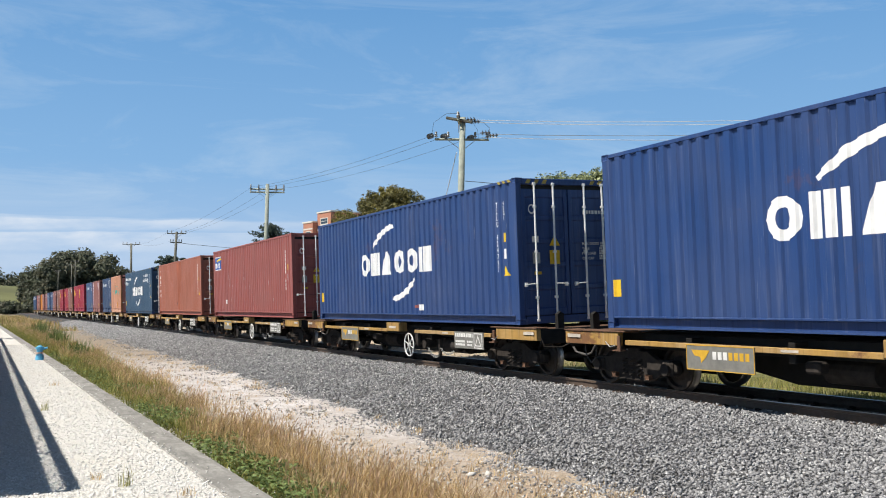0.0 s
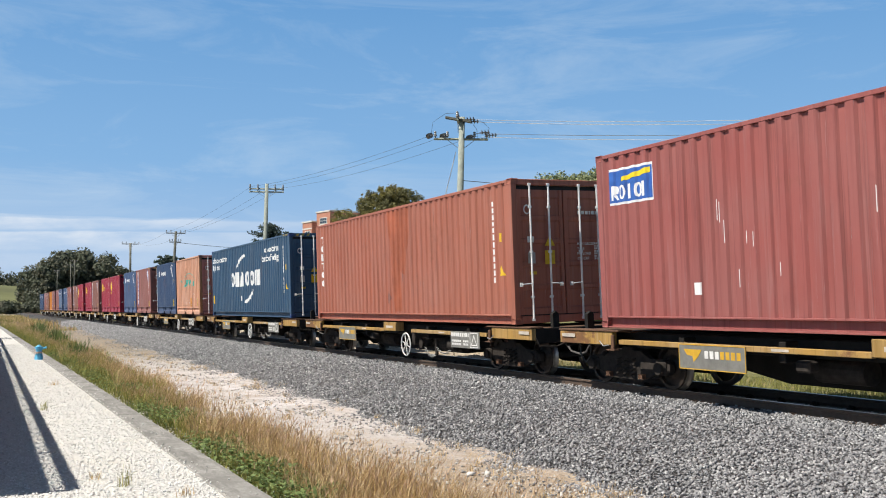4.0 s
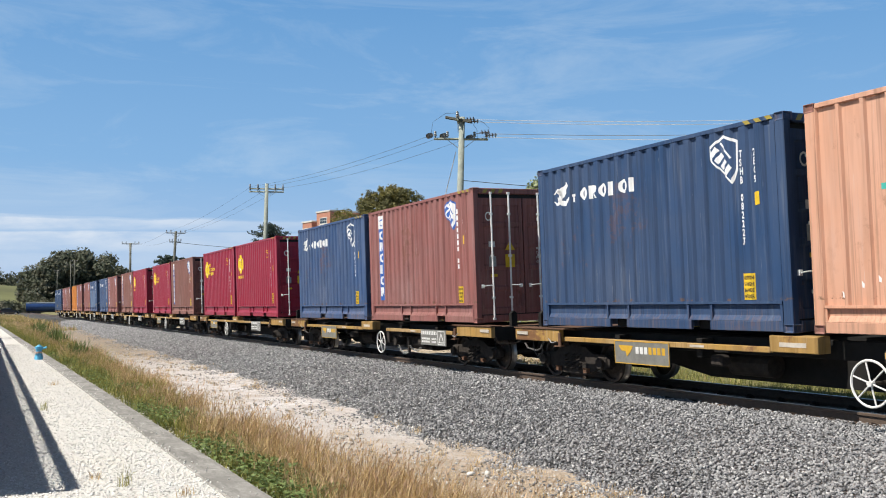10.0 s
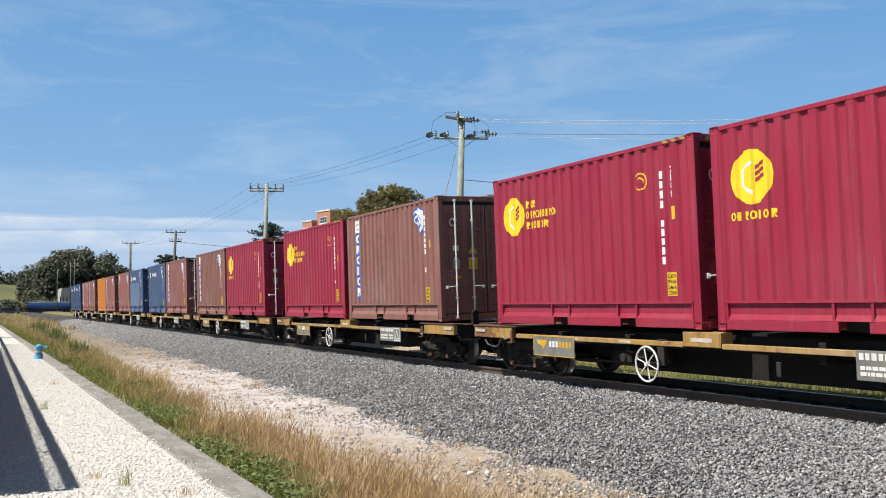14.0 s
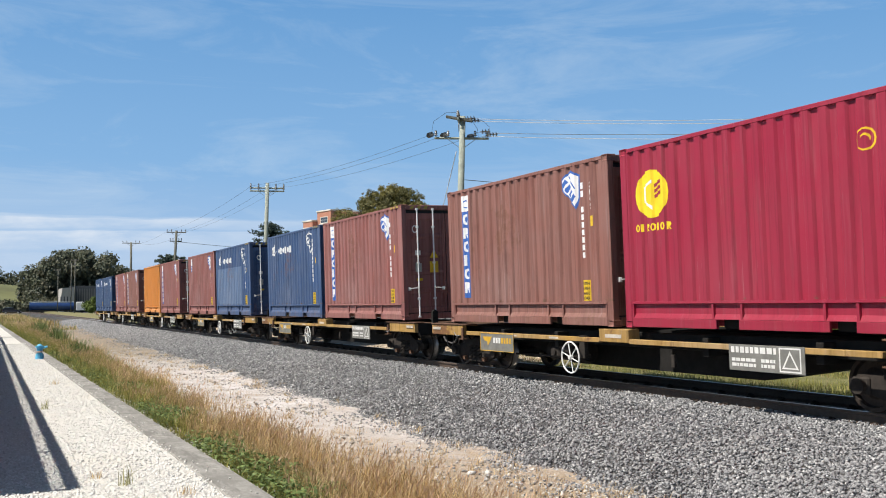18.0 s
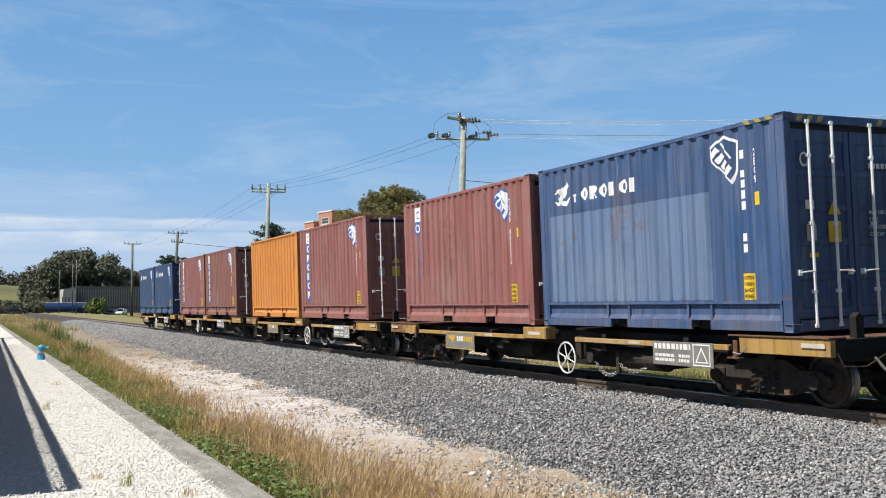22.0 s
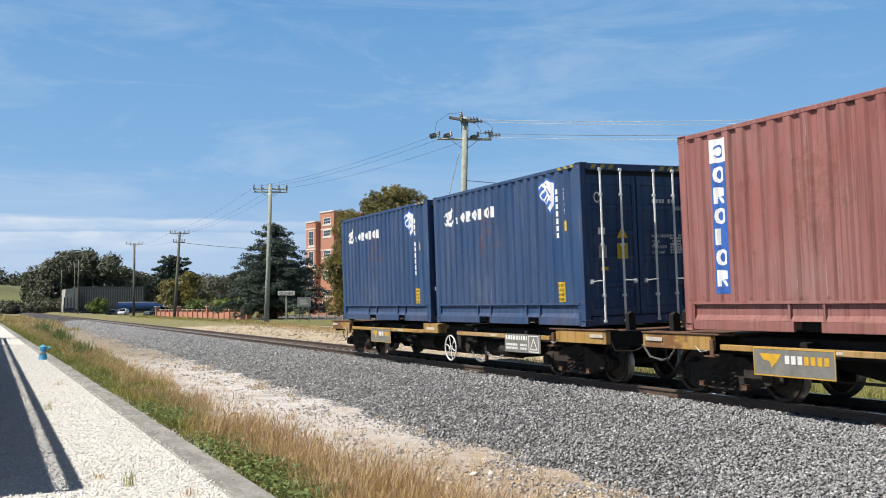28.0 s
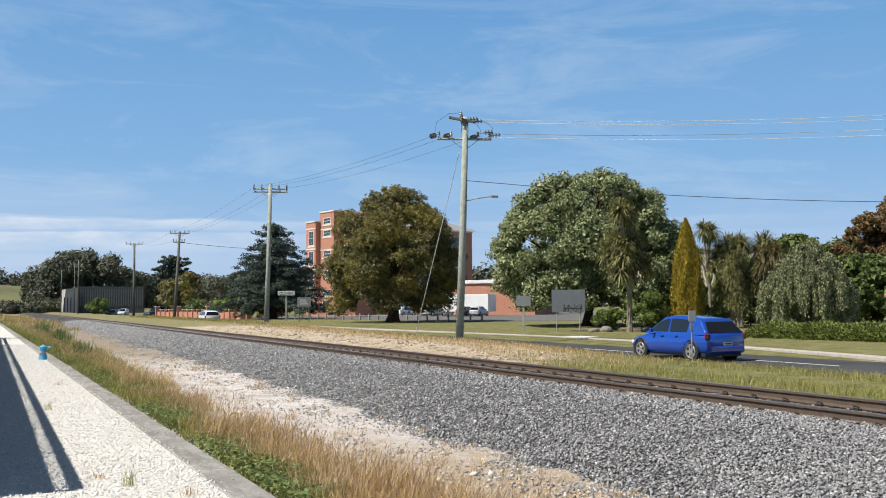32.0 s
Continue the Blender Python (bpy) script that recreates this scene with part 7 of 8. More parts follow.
def edge_band(n, w0, w1, power=2.0, y1=95, y0=5.2):
    y = along(n, y0, y1, power)
    x = KERB_X1 + .03 + edge_dx(y) + (w0 + (w1 - w0) * rng.random(n) ** 1.0) * np.interp(y, [5, 12, 20, 35, 60, 100], [1.1, 1.0, 1.2, 1.6, 1.9, 2.2])
    return x, y


# tall dry grass in tussocks, standing back from the edging
n = 1500
cy = along(n, 5.2, 95, 2.0)
cw = (.25 + 1.02 * rng.random(n)) * np.interp(cy, [5, 12, 20, 35, 60, 100], [1.15, 1.0, 1.2, 1.5, 1.8, 2.2])
cx = KERB_X1 + .03 + edge_dx(cy) + cw
keep = patchy(cx, cy, .8) - np.interp(cy, [8, 13, 18, 32, 45], [-.03, .0, .2, .28, .1]) + .35 * rng.random(n) - np.abs(cw - .78) * .35 > -.12
cx, cy = cx[keep], cy[keep]
big = rng.uniform(.45, 1.25, len(cx))
per = 40
x = np.repeat(cx, per) + np.repeat(.07 * big, per) * rng.normal(size=len(cx) * per)
y = np.repeat(cy, per) + np.repeat(.09 * big, per) * rng.normal(size=len(cx) * per)
h = rng.uniform(.16, .40, len(x)) * np.repeat(big, per)
x = np.maximum(x, KERB_X1 + edge_dx(y) + .05)
sc = 1 + y / 40
v, f = blades(x, y, ground_z(x, y) - .02, h, rng.uniform(.0013, .0027, len(x)) * sc, rng.uniform(.3, .9, len(x)), .15, -.1)
solid("dry_grass", soup("dry_grass", v, f, MAT_GRASS_DRY), None, "tall dry straw-coloured grass along the edging", "grass", kind="stuff")
k = rng.choice(len(x), min(6000, len(x)), replace=False)
n = len(k)
p = np.stack([x[k] + .1 * rng.normal(size=n), y[k], ground_z(x[k], y[k]) + h[k] * rng.uniform(.85, 1.15, n)], -1)
u = np.stack([.3 * rng.normal(size=n) + .25, .3 * rng.normal(size=n), np.ones(n)], -1) * (rng.uniform(.02, .045, n) * sc[k] ** .5)[:, None]
w = np.stack([np.ones(n), .4 * rng.normal(size=n), 0 * u[:, 0]], -1) * (.0038 * sc[k])[:, None]
solid("seed_heads", soup("seed_heads", np.stack([p - u, p + w, p + u, p - w], 1).reshape(-1, 3), np.arange(4 * n).reshape(n, 4), MAT_SEED), None, "feathery seed heads on dry grass", "grass", kind="stuff")
# green grass and broad weeds near the edging
x, y = edge_band(34000, .0, 1.15)
keep = (patchy(x, y, .7) > -.25 + .35 * (x - KERB_X1 - edge_dx(y) > np.interp(y, [5, 12, 16, 30, 60], [.4, .5, 1.2, 1.8, 2.0])))
x, y = x[keep], y[keep]
h = rng.uniform(.05, .26, len(x)) * np.interp(y, [5, 14, 22, 40, 60], [.75, .8, 1.2, 1.5, 1.5]) * (1 + .6 * np.clip(patchy(x, y, 1.3), -.5, .9))
v, f = blades(x, y, ground_z(x, y) - .02, h, rng.uniform(.002, .004, len(x)) * (1 + y / 40), rng.uniform(.3, 1.0, len(x)), .1)
solid("green_grass", soup("green_grass", v, f, MAT_GRASS_GREEN), None, "green grass at the path's edge", "grass", kind="stuff")
x, y = edge_band(26000, .02, .62, 2.4, 60)
n = len(x)
keep = patchy(x, y, .6) > -.15
x, y = x[keep], y[keep]
n = len(x)
p = np.stack([x, y, ground_z(x, y) + .02 + (.16 + .10 * np.clip(patchy(x, y, 1.6), -.8, 1)) * rng.random(n) ** 1.2], -1)
u = rng.normal(size=(n, 3)) * np.array([1, 1, .35])
u *= (rng.uniform(.014, .034, n) / np.linalg.norm(u, axis=1))[:, None]
w = np.cross(u, [0, 0, 1.0]) * .6 + .006 * rng.normal(size=(n, 3))
solid("weeds", soup("weeds", np.stack([p - u, p + w, p + u, p - w], 1).reshape(-1, 3), np.arange(4 * n).reshape(n, 4), MAT_CLOVER), None, "low broad-leaved green weeds", "weeds", kind="stuff")
# sparse tufts on the sand and the toe of the stones
ys = along(260, 6, 40, 1.5)
xs = 3.4 + (toe_x(ys) - 3.2) * rng.random(260)
x = np.repeat(xs, 14) + .05 * rng.normal(size=260 * 14)
y = np.repeat(ys, 14) + .05 * rng.normal(size=260 * 14)
h = rng.uniform(.03, .13, len(x))
v, f = blades(x, y, ground_z(x, y) - .01, h, np.full(len(x), .0022) * (1 + y / 40), rng.uniform(.4, 1.2, len(x)))
solid("sand_tufts", soup("sand_tufts", v, f, MAT_GRASS_DRY), None, "sparse dry tufts on the sand", "grass", kind="stuff")
# grass on the bank's crest beyond the track
y = along(76000, 9, 130, 1.7)
n = len(y)
x = np.where(rng.random(n) < .55, 17.8 + 2.3 * rng.random(n), np.interp(y, [9, 20, 26, 34, 60], [12.7, 12.8, 14.8, 16.6, 16.4]) + 3.6 * rng.random(n))
h = rng.uniform(.05, .20, n) * np.interp(y, [10, 25, 60, 130], [1.3, 1.0, 1.0, 1.2])
v, f = blades(x, y, ground_z(x, y) - .02, h, rng.uniform(.0018, .0042, n) * (1 + y / 45), rng.uniform(.3, .9, n), .1)
dry = rng.random(n) < np.interp(y, [10, 18, 25, 30, 60, 75], [.04, .1, .45, .88, .8, .2])
fd, fg = f[np.concatenate([dry, dry])], f[np.concatenate([~dry, ~dry])]
solid("bank_grass", soup("bank_grass", v, fg, MAT_GRASS_GREEN), None, "green grass on the bank beside the road", "grass", kind="stuff")
solid("bank_straw", soup("bank_straw", v, fd, MAT_GRASS_DRY), None, "dry grass on the bank beside the road", "grass", kind="stuff")
# rank grass where the path ends, up to the far scrub
y = 80 + 150 * rng.random(16000) ** 1.3
x = -14 + 21 * rng.random(len(y))
keep = (patchy(x, y, .25) > -.2) & ((y > 136) | (x > KERB_X1 + edge_dx(y) + .1))
x, y = x[keep], y[keep]
h = rng.uniform(.25, .9, len(x)) * (.7 + .5 * np.clip(patchy(x, y, .4), -.5, 1))
v, f = blades(x, y, ground_z(x, y) - .02, h, rng.uniform(.012, .03, len(x)), rng.uniform(.3, .9, len(x)), .1)
gold = patchy(x, y, .15) + .4 * rng.normal(size=len(x)) > 0
solid("rank_grass", soup("rank_grass", v, f[np.concatenate([~gold, ~gold])], MAT_GRASS_GREEN), None, "long green grass beyond the path's end", "grass", kind="stuff")
solid("rank_straw", soup("rank_straw", v, f[np.concatenate([gold, gold])], MAT_GRASS_DRY), None, "long dry grass beyond the path's end", "grass", kind="stuff")
# dark rushes standing out of the grass
for tx, ty, th in ((2.9, 46, 1.0), (3.3, 50, .8), (2.8, 34, .7), (3.0, 62, .9), (3.4, 70, 1.0)):
    n = 160
    v, f = blades(tx + .22 * rng.normal(size=n), ty + .35 * rng.normal(size=n), np.full(n, float(ground_z(tx, ty)) - .02), rng.uniform(.5, 1, n) * th, np.full(n, .011), rng.uniform(.2, .6, n), 0)
    solid("rush_clump", soup("rush_clump", v, f, MAT_CLOVER), None, "clump of dark green rushes in the grass", "rush plant")
# clods and rubble on the bank's face
m = Mat("bank_clod", (.5, .43, .34), .95, 0, .2)
m.color(m.ramp(m.island(), [(0, (.26, .20, .13)), (.5, (.42, .34, .25)), (1, (.58, .50, .41))]))
y = along(4200, 25, 70, 1.2)
x = 13.2 + 4.2 * rng.random(len(y))
heap = 420
x[:heap], y[:heap] = 15.6 + .9 * rng.normal(size=heap), 26.5 + 1.3 * rng.normal(size=heap)
v, f = scatter(np.stack([x, y, ground_z(x, y) + .005], -1), rng.gamma(2.0, .014, len(y)) + .012, OCT_V, OCT_F, .6)
solid("bank_clods", soup("bank_clods", v, f, m.m), None, "pale clods and rubble on the sandy bank", "clods", kind="stuff")
# single tufts in the gravel path
for tx, ty, th in ((1.14, 8.9, .22), (.86, 16.0, .18), (1.3, 21.0, .12), (.95, 9.4, .08), (1.55, 8.2, .1)):
    n = 26
    v, f = blades(tx + .035 * rng.normal(size=n), ty + .035 * rng.normal(size=n), np.full(n, PATH_Z), rng.uniform(.4, 1, n) * th, np.full(n, .0028), rng.uniform(.2, .8, n), 0)
    solid("grass_tuft", soup("grass_tuft", v, f, MAT_GRASS_GREEN if th > .15 else MAT_GRASS_DRY), None, "small grass tuft growing in the gravel", "grass")

# ---- far trees and hills ----
def far_trees(name, label, spots, leaf, n, size):
    C, R = [], []
    g = np.random.default_rng(17)
    for x, y, h, w in spots:
        c, r = clumps((x, y, float(ground_z(x, y))), h, w, 16, .12, 1.0, (.14, .24), int(x * 7 + y))
        C.append(c)
        R.append(r)
    C, R = np.concatenate(C), np.concatenate(R)
    v, f = leaves(C, R, n, size, .6, .75)
    cv, cf = leaves(C, R * .8, n // 2, size * 1.5, .8, .3)
    v, f = np.concatenate([v, cv]), np.concatenate([f, cf + len(v)])
    return solid(name, soup(name, v, f, leaf), None, label, "trees", kind="stuff")


def line_up(px_list):
    """Spots from (bearing in degrees right of the line, distance, height, width)."""
    return [(d * math.sin(radians(b)), d * math.cos(radians(b)), h, w) for b, d, h, w in px_list]


far_trees("far_woods", "dark gum woods beyond the road's end", line_up([(3.9, 330, 19, 20), (4.7, 340, 21, 20), (5.4, 330, 21, 18), (6.2, 335, 18, 16), (3.0, 360, 11, 18), (6.8, 340, 15, 16), (7.6, 340, 12, 16), (8.5, 350, 12, 18), (9.6, 350, 12, 20), (11, 350, 12, 24), (12.6, 350, 12, 24), (14.3, 350, 12, 24), (16, 350, 12, 24), (18, 330, 12, 24)]), LEAF_FAR_HAZE, 60000, .5)
far_trees("far_woods", "dark woods on the low hills", line_up([(b, 900, 33 + 3 * math.sin(b * 1.7), 40) for b in np.arange(-2, 3.0, 1.2)] + [(b, 480, 14 + 4 * math.sin(b * 2.3), 40) for b in np.arange(18, 60, 3.4)]), LEAF_FAR_HAZE, 30000, .95)
far_trees("far_scrub", "scrub and bushes at the road's end", line_up([(b, 318 + 8 * math.sin(b * 5), (2.0 if b < 2.3 else 4.2) + .8 * math.sin(b * 9), 9) for b in np.arange(.3, 4.2, .6)]), LEAF_FAR_HAZE, 6000, .45)
hill = sheet("hill", list(np.linspace(-300, 200, 30)), list(np.linspace(600, 1100, 10)), lambda X, Y: -1 + 21 * np.exp(-((X + 0) / 90) ** 2 - ((Y - 800) / 120) ** 2), plain("hill_grass", (.13, .135, .05), .95, 0, .3, .02))
solid("hill", hill, None, "low grassy hill in the distance", "hill", kind="structure")

# the clear sky's depth with thin cloud, far off
def cloud_bank():
    m = bpy.data.materials.new("far_sky")
    m.use_nodes = True
    nt, l = m.node_tree.nodes, m.node_tree.links
    nt.remove(nt["Principled BSDF"])
    tc = nt.new("ShaderNodeTexCoord")
    sep = nt.new("ShaderNodeSeparateXYZ")
    l.new(tc.outputs["Object"], sep.inputs[0])

    def value(op, a, b):
        q = nt.new("ShaderNodeMath")
        q.operation = op
        for i, v in enumerate((a, b)):
            if isinstance(v, (int, float)):
                q.inputs[i].default_value = v
            else:
                l.new(v, q.inputs[i])
        return q.outputs[0]

    def stops(fac, pairs):
        r = nt.new("ShaderNodeValToRGB")
        e = r.color_ramp.elements
        while len(e) < len(pairs):
            e.new(.5)
        for s, (p, c) in zip(e, pairs):
            s.position, s.color = p, (c, c, c, 1) if isinstance(c, (int, float)) else (*c, 1)
        l.new(fac, r.inputs[0])
        return r.outputs[0]

    def streaks(scale, detail, rough, dist):
        mp = nt.new("ShaderNodeMapping")
        mp.inputs["Scale"].default_value = scale
        mp.inputs["Rotation"].default_value = (0, radians(6), 0)
        l.new(tc.outputs["Object"], mp.inputs[0])
        no = nt.new("ShaderNodeTexNoise")
        no.inputs["Scale"].default_value, no.inputs["Detail"].default_value, no.inputs["Roughness"].default_value, no.inputs["Distortion"].default_value = 1.0, detail, rough, dist
        l.new(mp.outputs[0], no.inputs["Vector"])
        return no.outputs["Fac"]

    def blend(fac, a, b):
        q = nt.new("ShaderNodeMix")
        q.data_type = "RGBA"
        l.new(fac, q.inputs[0])
        l.new(a, q.inputs[6])
        q.inputs[7].default_value = (*b, 1)
        return q.outputs[2]

    h = value("MULTIPLY", sep.outputs[2], 1 / 1400)
    blue = stops(h, [(0.0, SKY_LOW), (.10, SKY_MID), (.30, SKY_HIGH), (.66, SKY_TOP)])
    wisp = streaks((.0011, .0011, .0052), 8, .66, .7)
    faint = value("MULTIPLY", stops(wisp, [(.50, 0.0), (.72, .42)]), stops(h, [(.05, 0.0), (.25, .9), (.55, .8), (.9, .2)]))
    sky_c = blend(faint, blue, (.62, .74, .86))
    band = streaks((.0016, .0016, .022), 8, .6, .5)
    edge = value("ADD", h, value("MULTIPLY", value("SUBTRACT", band, .5), .035))
    ramp_b = stops(edge, [(.05, .12), (.11, .30), (.148, .80), (.153, .05), (.158, .55), (.176, .75), (.182, 0.0)])
    across = stops(value("ADD", value("MULTIPLY", sep.outputs[0], 1 / 3000), value("MULTIPLY", band, .15)), [(.0, 1.0), (.20, 1.0), (.30, .45), (.50, .25), (.8, .12)])
    lump = stops(streaks((.0035, .0035, .016), 6, .6, .3), [(.36, .35), (.60, 1.0)])
    sky_c = blend(value("MULTIPLY", value("MULTIPLY", ramp_b, across), lump), sky_c, (.80, .85, .92))
    em, tr, mx = nt.new("ShaderNodeEmission"), nt.new("ShaderNodeBsdfTransparent"), nt.new("ShaderNodeMixShader")
    l.new(sky_c, em.inputs[0])
    em.inputs[1].default_value = .95
    l.new(stops(h, [(0.0, .95), (.7, .9), (.98, 0.0)]), mx.inputs[0])
    l.new(tr.outputs[0], mx.inputs[1])
    l.new(em.outputs[0], mx.inputs[2])
    l.new(mx.outputs[0], nt["Material Output"].inputs[0])
    n = 97
    a = np.linspace(0, 2 * np.pi, n)
    V = np.concatenate([np.stack([2800 * np.sin(a), 2800 * np.cos(a), np.full(n, z)], -1) for z in (-30.0, 1400.0)])
    i = np.arange(n - 1)
    return soup("backdrop", V, np.stack([i, i + 1, i + n + 1, i + n], -1), m)


SKY_LOW, SKY_MID, SKY_HIGH, SKY_TOP = (.45, .58, .78), (.38, .55, .79), (.24, .46, .76), (.145, .355, .68)
solid("backdrop", cloud_bank(), None, "clear blue sky with thin white streaks of cloud", "sky", kind="structure")

# ---- cars ----
MAT_TYRE = plain("tyre", (.02, .02, .02), .85, 0, .2, 10)
MAT_RIM = Mat("alloy_rim", (.62, .62, .62), .3, .8).m
MAT_CAR_GLASS = Mat("car_glass", (.012, .014, .016), .05, 0, .8).m
MAT_LAMP_RED = Mat("lamp_red", (.20, .012, .012), .2).m
MAT_LAMP_CLEAR = Mat("lamp_clear", (.6, .6, .58), .15, 0, .8).m
MAT_TRIM = plain("car_trim", (.02, .02, .02), .6, 0, .1, 10)


def car(label, color, length, width, height, m, style="hatch", rough=.25):
    """A car facing +y: lofted body and cabin, glass, lamps, wheels. Its base lies at the tyres' feet."""
    c = thing("car", label, "car", m)
    pm = Mat("car_" + label.split()[0], color, rough, 0, .6)
    pm.b.inputs["Coat Weight"].default_value = .6
    pm = pm.m
    L, W, H = length / 2, width / 2, height
    belt = H * .62
    stations = [(-L, .80, .36, belt * .93), (-L + .12, .93, .24, belt * 1.0), (-L * .45, 1.0, .2, belt * 1.0), (L * .2, 1.0, .2, belt * .98), (L * .52, .98, .2, belt * .92), (L - .3, .92, .22, belt * .78), (L - .06, .78, .26, belt * .66), (L, .66, .32, belt * .55)]
    bm = bmesh.new()
    rows = []
    for y, k, zb, zt in stations:
        pts = [(-.86 * k, zb), (-.97 * k, zb + .12), (-1.0 * k, zb + (zt - zb) * .55), (-.93 * k, zt - .03), (-.86 * k, zt), (.86 * k, zt), (.93 * k, zt - .03), (1.0 * k, zb + (zt - zb) * .55), (.97 * k, zb + .12), (.86 * k, zb)]
        rows.append([bm.verts.new((x * W, y, z)) for x, z in pts])
    for a, b in zip(rows, rows[1:]):
        for i in range(10):
            j = (i + 1) % 10
            bm.faces.new((a[i], a[j], b[j], b[i]))
    bm.faces.new(rows[0][::-1])
    bm.faces.new(rows[-1])
    bmesh.ops.recalc_face_normals(bm, faces=bm.faces)
    body = part("body", bm, pm, c, smooth=True)
    # cabin: a lofted roofline with sides leaning in
    line = {"hatch": [(-L + .07, belt * .97), (-L + .44, H - .17), (-L + .50, H - .10), (-.34 * L, H - .015), (-.05 * L, H), (.14 * L, H - .06), (.56 * L, belt * .94)],
            "wagon": [(-L + .06, belt * .99), (-L + .28, H - .12), (-L + .6, H - .03), (-.1 * L, H), (.10 * L, H - .06), (.42 * L, belt * .95)],
            "ute": [(-L * .12, belt), (-L * .08, H - .1), (0, H - .02), (L * .1, H), (L * .2, H - .06), (L * .42, belt * .96)]}[style]
    ly, lz = [p[0] for p in line], [p[1] for p in line]
    zb = belt - .05

    def side_x(z):
        return W * (.90 - .20 * (z - belt) / (H - belt))

    bm = bmesh.new()
    rows = []
    for y in sorted(set(ly + list(np.linspace(ly[0], ly[-1], 19)))):
        z = max(zb + .01, float(np.interp(y, ly, lz)))
        zs = [zb, zb + (z - zb) * .45, z - min(.07, (z - zb) * .3)]
        half = [(side_x(q), q) for q in zs] + [(side_x(z) * .92, z - .008), (side_x(z) * .55, z + .012)]
        rows.append([bm.verts.new((-x, y, q)) for x, q in half] + [bm.verts.new((x, y, q)) for x, q in half[::-1]])
    for a, b in zip(rows, rows[1:]):
        for i in range(9):
            bm.faces.new((a[i], a[i + 1], b[i + 1], b[i]))
    bm.faces.new(rows[0])
    bm.faces.new(rows[-1])
    bmesh.ops.recalc_face_normals(bm, faces=bm.faces)
    part("cabin", bm, pm, c, smooth=True)

    def across(name, p, q, u, v):
        (y0, z0), (y1, z1) = p, q
        a, b = (y0 + (y1 - y0) * u, z0 + (z1 - z0) * u), (y0 + (y1 - y0) * v, z0 + (z1 - z0) * v)
        n = Vector((0, -(z1 - z0), y1 - y0)).normalized()
        n = n if n.z > 0 else -n
        lo, hi = min(a, b, key=lambda t: t[1]), max(a, b, key=lambda t: t[1])
        pts = [Vector((-side_x(lo[1]) * .90, *lo)), Vector((side_x(lo[1]) * .90, *lo)), Vector((side_x(hi[1]) * .82, *hi)), Vector((-side_x(hi[1]) * .82, *hi))]
        part(name, plate([k + n * .014 for k in pts], n * .006), MAT_CAR_GLASS, c)
    across("rear_window", line[0], line[1], .10, .92)
    across("windscreen", line[-2], line[-1], .06, .92)
    spans = {"hatch": [(-.50 * L, -.08 * L), (-.04 * L, .40 * L)], "wagon": [(-.84 * L, -.50 * L), (-.46 * L, -.12 * L), (-.08 * L, .30 * L)], "ute": [(-.02 * L, .32 * L)]}[style]
    for s in (-1, 1):
        for y0, y1 in spans:
            zlo = belt + .03
            tops = [(y, float(np.interp(y, ly, lz)) - .09) for y in np.linspace(y1, y0, 5)]
            pts = [(y0, zlo), (y1, zlo)] + [(y, max(z, zlo + .02)) for y, z in tops]
            part("side_window", plate([Vector((s * (side_x(z) + .004), y, z)) for y, z in pts], (s * .006, 0, 0)), MAT_CAR_GLASS, c)
    for s in (-1, 1):
        for yw in (-L * .62, L * .64):
            bm = rod((s * (W - .02), yw, .315), (s * (W - .22), yw, .315), .315, 22)
            wheel = part("wheel", bm, MAT_TYRE, c)
            wheel.location = (0, 0, 0)
            bm = rod((s * (W - .012), yw, .315), (s * (W - .05), yw, .315), .07, 12)
            for k in range(5):
                an = 2 * math.pi * k / 5
                e = Vector((0, math.cos(an), math.sin(an)))
                t = Vector((0, -e.z, e.y)) * .045
                o = Vector((s * (W - .014), yw, .315))
                plate([o - t * .7, o + t * .7, o + e * .21 + t, o + e * .21 - t], (-s * .03, 0, 0), bm)
            ring((s * (W - .018), yw, .315), (1, 0, 0), .21, .022, 24, 5, bm)
            part("rim", bm, MAT_RIM, wheel, "spoked alloy rim")
            part("wheel_arch", ring((s * (W - .03), yw, .33), (1, 0, 0), .345, .028, 24, 5), MAT_TRIM, c)
        part("tail_lamp", box(s * W * .86 - .07, -L + .02, belt * .78, s * W * .86 + .07, -L + .16, belt * .98, .02), MAT_LAMP_RED, c)
        part("headlamp", box(s * W * .68 - .13, L - .22, belt * .50, s * W * .68 + .13, L - .05, belt * .66, .03), MAT_LAMP_CLEAR, c)
        part("mirror", box(s * (W + .08) - .07, L * .26, belt, s * (W + .08) + .07, L * .26 + .1, belt + .12, .02), pm, c)
        for yd in (-.05 * L, .3 * L):
            part("door_handle", box(s * (W * .985) - .012, yd - .55, belt - .12, s * (W * .985) + .012, yd - .40, belt - .09, .004), pm, c)
    part("bumper", box(-W * .8, -L - .03, .3, W * .8, -L + .08, .5, .03), pm, c)
    part("number_plate", box(-.19, -L - .035, .52, .19, -L - .031, .62), MAT_WHITE, c)
    part("plate_marking", box(-.14, -L - .038, .55, .14, -L - .0355, .59), MAT_INK, c)
    part("underside", box(-W * .85, -L * .9, .16, W * .85, L * .9, .3), MAT_TRIM, c)
    return c


